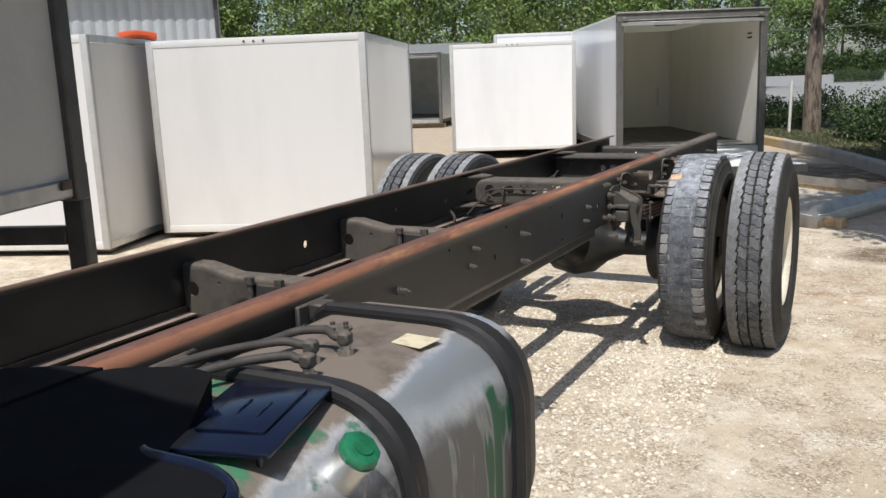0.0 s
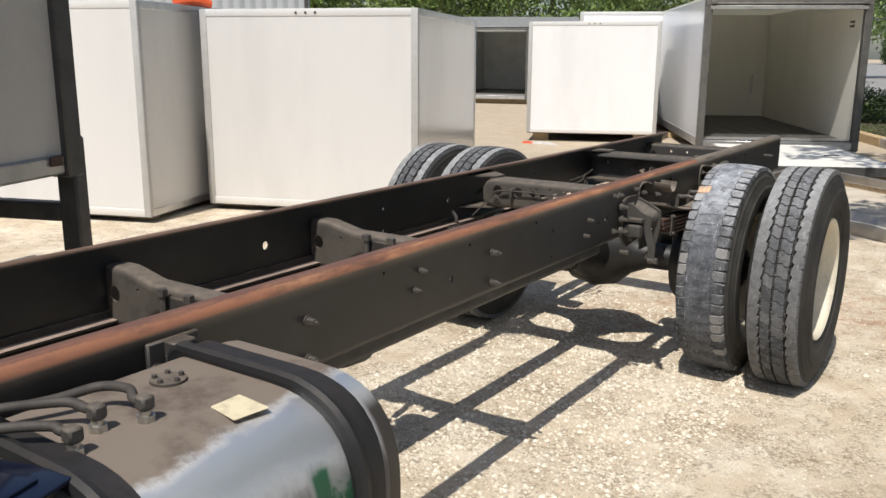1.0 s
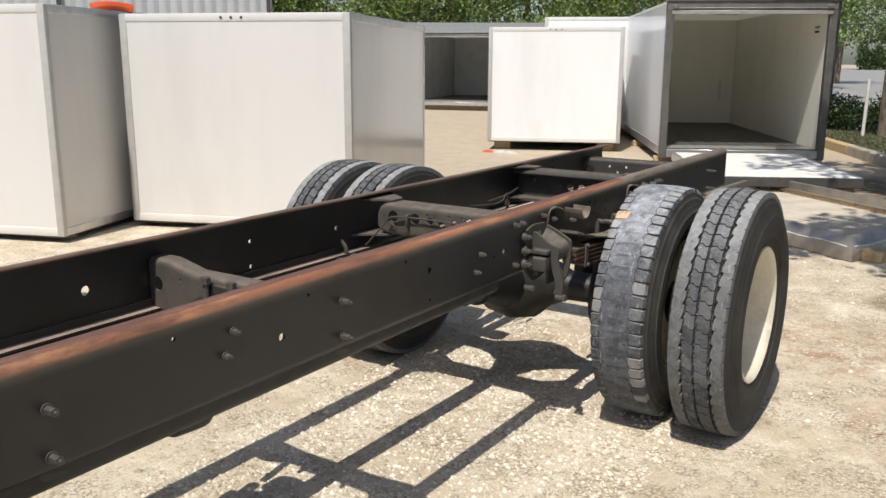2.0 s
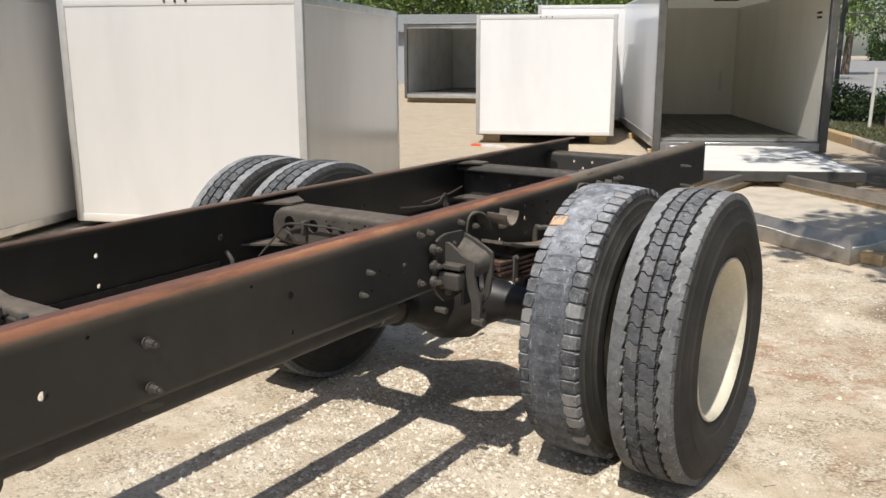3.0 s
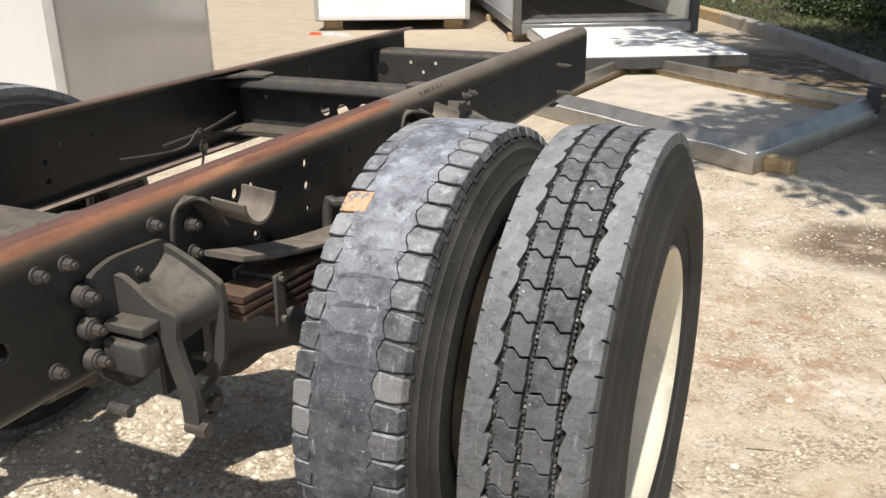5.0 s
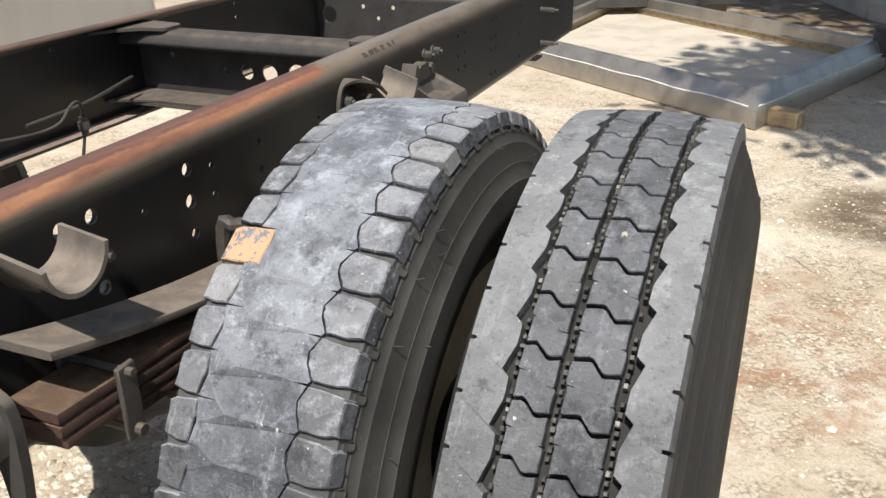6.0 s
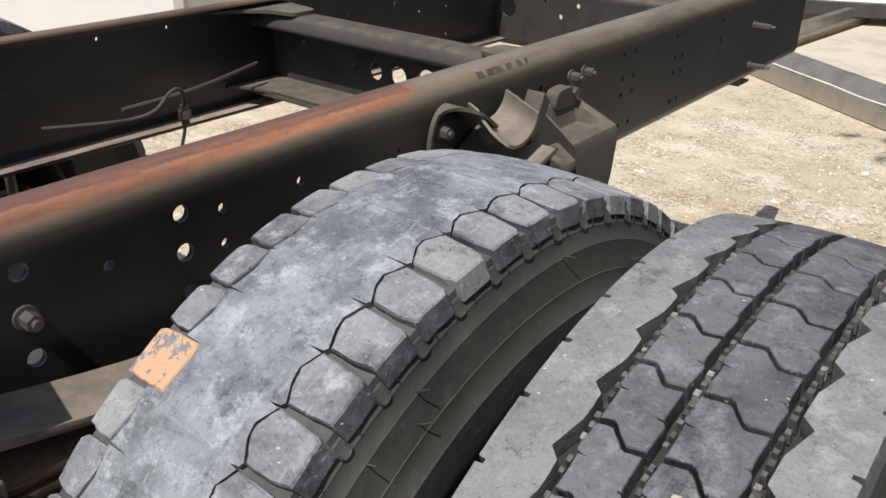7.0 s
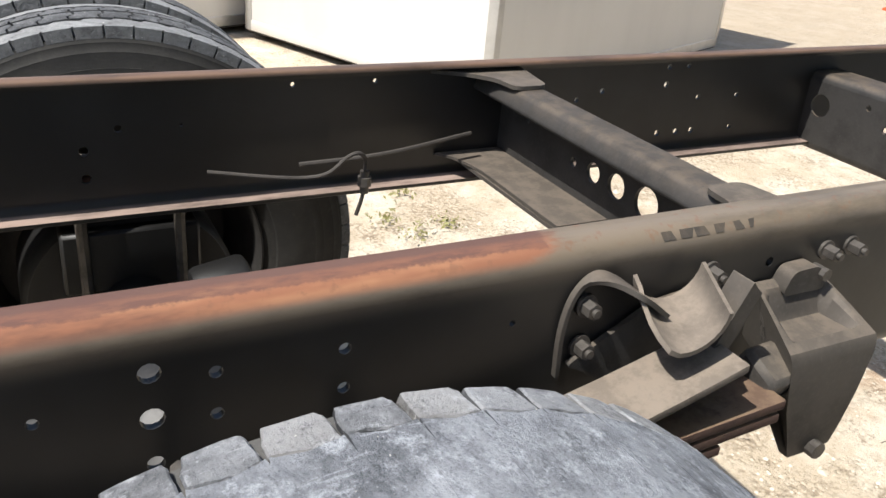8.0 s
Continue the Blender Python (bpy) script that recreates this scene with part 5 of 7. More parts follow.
def carcass(bm, cx, cy, cz, hw, depth, R):
    half = [(hw * 0.9, R - depth - 0.6 * hw * hw), (hw + 0.001, R - max(depth + 0.004, 0.024))]
    for k, (u, d) in enumerate(((0.006, 0.036), (0.014, 0.053), (0.025, 0.082))):
        half += [(hw + u, R - d), (hw + u + 0.0009, R - d - 0.0006), (hw + u + 0.0009, R - d - 0.0024)]
    half += [(hw + 0.034, R - 0.105), (hw + 0.0365, R - 0.107), (hw + 0.0365, R - 0.111), (hw + 0.041, R - 0.135), (hw + 0.038, R - 0.165), (hw + 0.024, R - 0.195), (hw + 0.018, R - 0.197), (hw + 0.004, 0.302), (hw - 0.012, 0.292)]
    prof = [(-u, r) for u, r in half[::-1]] + [(0, R - depth)] + half
    lathe_x(bm, prof, cx, cy, cz, 96, True)
    return bm


def rib_tyre(parent, cx, cy, cz, phase, label, R=0.5265, loose=False):
    """A rib tyre: notched shoulder ribs with saw-edged grooves, two rows of stepped blocks between three grooves (loose: each block a part)."""
    hw = 0.108
    part("tyre", carcass(bmesh.new(), cx, cy, cz, hw, 0.017, R), SIDEWALLDARK, parent, label, False, 35)
    bm, ribs = bmesh.new(), {1: bmesh.new(), -1: bmesh.new()}
    rng = random.Random(6)
    n = 59
    p = 2 * math.pi / n
    deg = math.pi / 180
    low = R - 0.018
    # across the tread, each cross cut runs flat, steps down and runs flat again
    rows = (((-0.0480, 0.0), (-0.0385, 0.18), (-0.0355, 0.08), (-0.0235, -1.16), (-0.0205, -1.24), (-0.0085, -1.0)),
            ((0.0025, -0.80), (0.0195, -0.50), (0.0225, -0.60), (0.0340, -1.92), (0.0370, -2.0), (0.0518, -1.70)))
    gap = 0.23 * deg
    for i in range(n):
        a = phase + i * p
        for row in rows:
            lower = [(u, a - p + d * deg + gap) for u, d in row]
            upper = [(u, a + d * deg - gap) for u, d in row[::-1]]
            (u0, b0), (u1, b1) = lower[-1], upper[0]
            right = [(u0 + 0.0016, b0 + 0.40 * (b1 - b0)), (u0 + 0.0004, b0 + 0.450 * (b1 - b0)), (u0 - 0.0095, b0 + 0.475 * (b1 - b0)), (u0, b0 + 0.478 * (b1 - b0)), (u0 - 0.0008, b0 + 0.52 * (b1 - b0))]
            (u0, b0), (u1, b1) = upper[-1], lower[0]
            left = [(u0 - 0.0016, b0 + 0.40 * (b1 - b0)), (u0 - 0.0004, b0 + 0.450 * (b1 - b0)), (u0 + 0.0095, b0 + 0.475 * (b1 - b0)), (u0, b0 + 0.478 * (b1 - b0)), (u0 + 0.0008, b0 + 0.52 * (b1 - b0))]
            poly = lower + right + upper + left
            if loose:
                one = bmesh.new()
                block(one, chipped(poly, rng, 0.0004), R, low, cx, cy, cz, 0, 0, 1, 0.0009)
                part("tread_block", one, TREADBLOCK, parent, "", False, 0)
            else:
                block(bm, poly, R, low, cx, cy, cz, 0, 0, 1, 0.0009)
        for s, jump, notch, saw in ((1, 0.85, 4.17, ((0.0628, 0.0), (0.0632, 1.3), (0.0638, 2.5), (0.0725, 5.3), (0.0630, 6.10))),
                                    (-1, 2.1, 5.8, ((0.0570, 0.0), (0.0655, 0.8), (0.0568, 3.6), (0.0562, 4.8), (0.0568, 6.10)))):
            f = p / (6.10 * deg)
            c0 = a + jump * deg
            inner = [(s * u, c0 + d * deg * f) for u, d in saw]
            # the notch in the outer edge lies somewhere along this stretch: two pieces meet at its root
            q = ((notch - jump) % 6.10) * deg * f
            w = 0.27 * deg
            edge = [(s * hw, c0), (s * hw, c0 + q - w), (s * (hw - 0.0065), c0 + q - w * 0.7), (s * (hw - 0.0065), c0 + q + w * 0.7), (s * hw, c0 + q + w), (s * hw, c0 + p)]
            block(ribs[s], edge + inner[::-1], R, low, cx, cy, cz, 0.004, 0.030, hw - 0.001, 0.0)
    if loose:
        bm.free()
    else:
        part("tread", bm, TREAD, parent, "dusty grey tread blocks", False, 0)
    for s in (1, -1):
        part("shoulder_rib", ribs[s], RIB, parent, "pale dusty shoulder rib", False, 0)


def lug_tyre(parent, cx, cy, cz, phase, label, R=0.5265):
    """A worn drive tyre: six-sided shoulder lugs parted by shallow slots, hairline cracks round a nearly smooth middle."""
    hw = 0.110
    part("tyre", carcass(bmesh.new(), cx, cy, cz, hw, 0.010, R), SIDEWALL, parent, label, False, 35)
    bm = bmesh.new()
    half = [(0.0, R - 0.0062), (0.04, R - 0.0072), (0.08, R - 0.0110), (hw - 0.002, R - 0.0155), (hw - 0.001, R - 0.022)]
    lathe_x(bm, [(-u, r) for u, r in half[:0:-1]] + half, cx, cy, cz, 96)
    part("tread_base", bm, TREADBASE, parent, "dust-filled slot floor", False, 35)
    bm = bmesh.new()
    rng = random.Random(4)
    n = 61
    p = 2 * math.pi / n
    low = R - 0.012
    off = 0.23 * p
    for i in range(n):
        a = phase + i * p
        marked = i == 9
        jit = 0.05 * (rng.random() - 0.5)
        tip = 0.004 * (rng.random() - 0.5)
        right = lambda u, t: (u, a + t * p)
        left = lambda u, t: (-u, a + off + t * p)
        lugs = (([right(0.110, 0.10), right(0.110, 0.80 + jit), right(0.105, 0.88 + jit), right(0.0625, 0.945), right(0.0535 + tip, 0.60), right(0.0560 + tip, 0.36), right(0.0650, 0.05), right(0.090, 0.035)], LUG, ""),
                ([left(0.110, 0.09), left(0.110, 0.82 + jit), left(0.103, 0.90 + jit), left(0.0700, 0.955), left(0.0665 + tip, 0.60), left(0.0690 + tip, 0.40), left(0.0735, 0.03), left(0.090, 0.02)], LUG, ""))
        for k, (lug, q, note) in enumerate(lugs):
            if k and marked:
                lug = [left(0.110, 0.05), left(0.110, 0.88), left(0.100, 0.94), left(0.0520, 0.955), left(0.0500, 0.50), left(0.0520, 0.03), left(0.090, 0.02)]
                q, note = MARKED, "worn lug with a dab of orange paint"
            one = bmesh.new()
            block(one, chipped(lug, rng, 0.0008), R - 0.0006 + 0.0016 * rng.random(), low - 0.004, cx, cy, cz, 0.006, 0.028, 0.10, 0.0018)
            part("shoulder_lug", one, q, parent, note, False, 0)
        v, v2 = 0.006 + 0.020 * rng.random() ** 2, 0.006 + 0.022 * rng.random() ** 2
        q = lambda u, t: (u, a + t * p)
        in0, in1 = 0.0720, 0.0652
        g = 0.008
        east = [q(0.0636, 0.05), q(0.0545 + tip, 0.36), q(0.0520 + tip, 0.60), q(0.0608, 0.935), q(0.0608 - v, 0.955), q(0.0608 - v, 0.955 + g), q(0.0615, 0.985), q(0.0615, 1.0)]
        if marked:
            west = [q(-0.0473, 1.0), q(-0.0488, 0.72), q(-0.0508, 0.262), q(-0.0700, 0.245), q(-0.0720, 0.215), q(-0.0690, 0.10), q(-0.0685, 0.0)]
        elif i == 10:
            west = [q(-0.0685, 1.0), q(-0.0652, 0.72), q(-0.0700, 0.32), q(-0.0720, 0.22), q(-0.0700, 0.200), q(-0.0508, 0.185), q(-0.0488, 0.0)]
        else:
            west = [q(-in0 + 0.0035, 1.0), q(-in1, 0.72), q(-in0 + 0.002, 0.32), q(-in0, 0.26), q(-in0 + v2, 0.245), q(-in0 + v2, 0.245 - g), q(-in0, 0.215), q(-in0 + 0.003, 0.10), q(-in0 + 0.0035, 0.0)]
        block(bm, [q(0.0615, 0.0)] + east + [q(0.03, 1.0), q(0.0, 1.0), q(-0.03, 1.0)] + west + [q(-0.03, 0.0), q(0.0, 0.0), q(0.03, 0.0)], R, low, cx, cy, cz, 0, 0, 1, 0.0)
    part("tread", bm, TREADWORN, parent, "chalky worn grey tread", False, 0)


def wheel_rim(parent, cx, cy, cz, out, label, paint):
    """A steel disc wheel; out tells which way its deep dish opens."""
    bm = bmesh.new()
    prof = [(out * 0.118, 0.306), (out * 0.122, 0.301), (out * 0.118, 0.294), (out * 0.10, 0.284), (out * 0.03, 0.270), (out * -0.02, 0.262), (out * -0.055, 0.255), (out * -0.066, 0.235), (out * -0.070, 0.17), (out * -0.055, 0.145), (out * -0.055, 0.10), (out * -0.068, 0.10), (out * -0.069, 0.15), (out * -0.082, 0.18), (out * -0.080, 0.262), (out * -0.108, 0.29), (out * -0.108, 0.298), (out * -0.06, 0.285), (out * 0.06, 0.285)]
    lathe_x(bm, prof, cx, cy, cz, 72, True)
    part("rim", bm, paint, parent, label, False, 45)
    bm = bmesh.new()
    lathe_x(bm, [(out * -0.055, 0.0), (out * -0.055, 0.10), (out * -0.045, 0.10), (out * -0.03, 0.085), (out * -0.02, 0.07), (out * -0.02, 0.0)], cx, cy, cz, 36)
    part("hub", bm, CAST, parent)
    for k in range(10):
        a = 2 * math.pi * k / 10
        c = (cx, cy + 0.125 * math.cos(a), cz + 0.125 * math.sin(a))
        bm = bmesh.new()
        rod(bm, c, (cx - out * 0.03, c[1], c[2]), 0.014, 6)
        part("wheel_nut", bm, BOLT, parent)


def wheel(cx, out, kind, phase, label, paint=None, z=AXLE_Z, R=0.5265):
    root = new("wheel")
    root.empty_display_size = 0.1
    root.parent = chassis
    ORIGIN[root.name] = ORIGIN[chassis.name]
    tagged(root, label)
    if kind == "lug":
        lug_tyre(root, cx, AXLE_Y, z, phase, "", R)
    else:
        rib_tyre(root, cx, AXLE_Y, z, phase, "", R, kind == "near")
    wheel_rim(root, cx, AXLE_Y, z, out, "painted steel rim", paint or WHEEL)
    return root


OUT_R, IN_R = -0.660, -1.000
NEAR = wheel(OUT_R, 1, "near", radians(37.1 - 6.1017 * 6), "outer wheel with a rib tyre and cream rim", None, AXLE_Z, 0.548)
WORN = wheel(IN_R, -1, "lug", radians(69.75 - 5.9016 * 12 - 0.3), "inner wheel with a badly worn lug tyre", None, AXLE_Z, 0.536)
wheel(2 * XC - OUT_R, -1, "rib", radians(3.0), "outer wheel with a rib tyre", STEEL, 0.529, 0.531)
wheel(2 * XC - IN_R, 1, "rib", radians(0.5), "inner wheel with a rib tyre", STEEL, 0.529, 0.531)


def groove_stones():
    """The rows of small moulded nubs in the grooves of the outer tyre, a few stones wedged between them."""
    rng = random.Random(9)
    deg = math.pi / 180
    verts, faces = [], []
    for u0 in (-0.0525, -0.0030, 0.0575):
        for i in range(150):
            a = (-18 + 1.017 * i) * deg
            if rng.random() < 0.10:
                continue
            u = u0 + 0.0016 * (rng.random() - 0.5)
            a += 0.12 * deg * (rng.random() - 0.5)
            w, da, r0, r1 = 0.0021 + 0.0010 * rng.random(), (0.26 + 0.12 * rng.random()) * deg, 0.5290, 0.5375 + 0.0035 * rng.random()
            k = len(verts)
            for r, g in ((r0, 1.0), (r1, 0.75)):
                for su, sa in ((-1, -1), (1, -1), (1, 1), (-1, 1)):
                    verts.append((OUT_R + u + su * w * g, AXLE_Y - r * math.cos(a + sa * da * g), AXLE_Z + r * math.sin(a + sa * da * g)))
            faces += [(k + 4, k + 5, k + 6, k + 7)] + [(k + j, k + (j + 1) % 4, k + 4 + (j + 1) % 4, k + 4 + j) for j in range(4)]
    bm = bmesh.new()
    vs = [bm.verts.new(v) for v in verts]
    for q in faces:
        bm.faces.new([vs[k] for k in q])
    part("groove_nub", bm, GROOVENUB, NEAR, "rows of small dusty nubs in the tyre grooves", False, 0)["kind"] = "stuff"
    for u, a, r in ((0.022, 64.6, 0.0042), (-0.045, 70.2, 0.003), (-0.046, 55.0, 0.0026), (0.004, 58.0, 0.0028)):
        rr = 0.548 if u == 0.022 else 0.543
        bm = bmesh.new()
        bmesh.ops.create_icosphere(bm, subdivisions=1, radius=r, matrix=Matrix.Translation((OUT_R + u, AXLE_Y - rr * math.cos(a * deg), AXLE_Z + rr * math.sin(a * deg))))
        for v in bm.verts:
            v.co += Vector((rng.random() - 0.5, rng.random() - 0.5, rng.random() - 0.5)) * r * 0.4
        part("wedged_stone", bm, LOOSE, NEAR, "pale pebble caught in the tread")


groove_stones()


def sidewall_marks():
    """Moulded slot ends and lines under the shoulder and a few rubber hairs on the worn tyre's outer flank."""
    rng = random.Random(14)
    at = lambda u, r, a: Vector((IN_R + 0.112 + u, AXLE_Y - r * math.cos(a), AXLE_Z + r * math.sin(a)))
    p = 2 * math.pi / 61
    bm = bmesh.new()
    for i in range(31):
        a = radians(69.75 - 5.9016 * 12 - 0.3) + (i + 0.95) * p
        w = p * (0.095 + 0.02 * rng.random())
        tube(bm, [at(0.0015, 0.511, a - w), at(0.0050, 0.5035, a - w), at(0.0064, 0.5005, a - 0.6 * w), at(0.0064, 0.5003, a + 0.6 * w), at(0.0050, 0.5035, a + w), at(0.0015, 0.511, a + w)], 0.0008, 5, 2)
    part("slot_rim", bm, SIDEWALL, WORN, "moulded rims where the tread slots run out")["kind"] = "stuff"
    bm = bmesh.new()
    for i in range(62):
        a = radians(69.75 - 5.9016 * 12 - 0.3) + (0.30 + 0.5 * i + 0.06 * rng.random()) * p
        tube(bm, [at(0.0010, 0.512, a), at(0.0040, 0.5055, a), at(0.0052, 0.5010, a)], 0.0007, 4, 1)
    part("shoulder_line", bm, SIDEWALLDARK, WORN, "fine moulded lines down the shoulder")["kind"] = "stuff"
    for i in range(9):
        a = radians(20 + 120 * rng.random())
        r = 0.43 + 0.06 * rng.random()
        u = 0.012 + (0.49 - r) * 0.25
        bm = bmesh.new()
        tube(bm, [at(u, r, a), at(u + 0.006, r + 0.003, a), at(u + 0.013, r + 0.008 * rng.random(), a + 0.01 * rng.random())], 0.0007, 5, 3)
        part("rubber_hair", bm, SIDEWALL, WORN)


sidewall_marks()


# ---- axle, drive shaft and springs ----
def axle():
    bm = bmesh.new()
    lathe_x(bm, [(-0.84, 0.0), (-0.84, 0.062), (-0.30, 0.075), (-0.20, 0.12), (-0.12, 0.19), (0.0, 0.215), (0.12, 0.19), (0.20, 0.12), (0.30, 0.075), (0.86, 0.062), (0.86, 0.0)], XC, AXLE_Y, AXLE_Z, 40)
    ax = part("axle", bm, OILY, chassis, "oily black axle with a round differential housing", False, 50)
    bm = bmesh.new()
    rod(bm, (XC, AXLE_Y - 0.14, AXLE_Z + 0.01), (XC, AXLE_Y - 0.36, AXLE_Z + 0.03), 0.15, 28, 0.075)
    rod(bm, (XC, AXLE_Y - 0.35, AXLE_Z + 0.03), (XC, AXLE_Y - 0.42, AXLE_Z + 0.035), 0.085, 20)
    part("pinion_nose", bm, OILY, ax)
    for s in (1, -1):
        bm = bmesh.new()
        c = XC + s * 0.60
        lathe_x(bm, [(-0.12, 0.08), (-0.12, 0.195), (-0.10, 0.21), (0.08, 0.21), (0.10, 0.20), (0.10, 0.08)], c, AXLE_Y, AXLE_Z, 48, True)
        part("brake_drum", bm, OILY, ax, "rust-tinged brake drum")
        bm = bmesh.new()
        rod(bm, (XC + s * 0.34, AXLE_Y + 0.09, AXLE_Z + 0.06), (XC + s * 0.34, AXLE_Y + 0.20, AXLE_Z + 0.08), 0.07, 24, None, 0.015)
        part("brake_chamber", bm, OILY, ax)
    bm = bmesh.new()
    tube(bm, [(XC, AXLE_Y - 0.42, AXLE_Z + 0.035), (XC, 3.0, 0.62), (XC, 1.6, 0.70)], 0.05, 16, 4)
    part("drive_shaft", bm, STEEL, chassis, "long black drive shaft")
    bm = bmesh.new()
    rod(bm, (XC, AXLE_Y - 0.41, AXLE_Z + 0.034), (XC, AXLE_Y - 0.55, AXLE_Z + 0.045), 0.07, 14)
    part("universal_joint", bm, CAST, chassis)


axle()


def carrier_bearing():
    """The middle bearing of the drive shaft, hung from a crossmember, with a drum and a joint before it."""
    root = new("carrier_bearing")
    root.parent = chassis
    ORIGIN[root.name] = ORIGIN[chassis.name]
    tagged(root, "black shaft bearing hung under a crossmember")
    for name, y0, y1, r0, r1, q in (("drum", 2.72, 2.84, 0.105, 0.115, OILY), ("housing", 2.93, 3.01, 0.085, 0.085, OILY), ("joint", 2.85, 2.92, 0.062, 0.055, CAST)):
        bm = bmesh.new()
        rod(bm, (XC - 0.09, y0, 0.555), (XC - 0.09, y1, 0.560), r0, 24, r1, 0.012)
        part(name, bm, q, root)
    for u in (-0.20, 0.02):
        bm = bmesh.new()
        bar(bm, (XC + u, 2.97, 0.54), (XC + u, 2.975, 0.80), 0.035, 0.008, 0.002, (0, 1, 0))
        part("hanger_strap", bm, STEEL, root)
    for x, y, r in ((XC - 0.22, 2.80, 0.032), (XC - 0.20, 2.89, 0.030)):
        bm = bmesh.new()
        rod(bm, (x, y, 0.46), (x, y, 0.60), r, 16, r * 0.9, 0.01)
        part("valve", bm, OILY, root)


carrier_bearing()


def leaf_springs(x, s):
    """Stacked leaf spring with clamps and bolts; s points away from the rail."""
    root = new("leaf_spring")
    root.parent = chassis
    ORIGIN[root.name] = ORIGIN[chassis.name]
    tagged(root, "rusty multi-leaf spring")
    w = 0.040
    for k in range(5):
        bm = bmesh.new()
        ln = 0.70 - 0.09 * k
        front = max(4.36, AXLE_Y - ln)
        back = min(5.50, AXLE_Y + ln)
        ys = [front + (back - front) * i / 16 for i in range(17)]
        zf = lambda y, k=k: 0.806 - 0.0185 * k + 0.030 * (abs(y - AXLE_Y) / 0.56) ** 1.3
        prof = rounded([(-w, -0.007), (w, -0.007), (w, 0.007), (-w, 0.007)], 0.003, 2)
        sweep(bm, prof, [lambda u, v, y=y: (x + u, y, zf(y) + v) for y in ys])
        part("leaf", bm, RUSTY, root)
    for y in (AXLE_Y - 0.425, AXLE_Y + 0.36):
        bm = bmesh.new()
        zc = 0.795
        for u in (-w - 0.006, w + 0.006):
            bar(bm, (x + u, y, zc - 0.050), (x + u, y, zc + 0.054), 0.03, 0.008, 0.002, (1, 0, 0))
        rod(bm, (x - w - 0.012, y, zc - 0.038), (x + w + 0.02, y, zc - 0.038), 0.008, 8)
        rod(bm, (x - w - 0.012, y, zc + 0.045), (x + w + 0.02, y, zc + 0.045), 0.006, 8)
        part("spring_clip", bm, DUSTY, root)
    for y in (AXLE_Y - 0.09, AXLE_Y + 0.09):
        bm = bmesh.new()
        tube(bm, [(x - w - 0.012, y, 0.48), (x - w - 0.012, y, 0.85), (x - 0.025, y, 0.885), (x + 0.025, y, 0.885), (x + w + 0.012, y, 0.85), (x + w + 0.012, y, 0.48)], 0.011, 8, 5)
        part("u_bolt", bm, BOLT, root)
    bm = bmesh.new()
    box(bm, (x - 0.05, AXLE_Y - 0.13, 0.57), (x + 0.05, AXLE_Y + 0.13, 0.70), 0.006)
    part("spring_seat", bm, OILY, root)
    # the helper leaf above the main stack
    bm = bmesh.new()
    ys = [4.368 + (5.412 - 4.368) * i / 22 for i in range(23)]
    zf = lambda y: 0.820 + 0.091 * abs((y - AXLE_Y) / 0.515) ** 1.7
    prof = rounded([(-0.043, -0.006), (0.043, -0.006), (0.043, 0.006), (-0.043, 0.006)], 0.003, 2)
    sweep(bm, prof, [lambda u, v, y=y: (x + u, y, zf(y) + v) for y in ys])
    part("helper_leaf", bm, TANDUST, root, "grey dusty helper leaf")


leaf_springs(XR + 0.089, 1)
leaf_springs(XL - 0.089, -1)


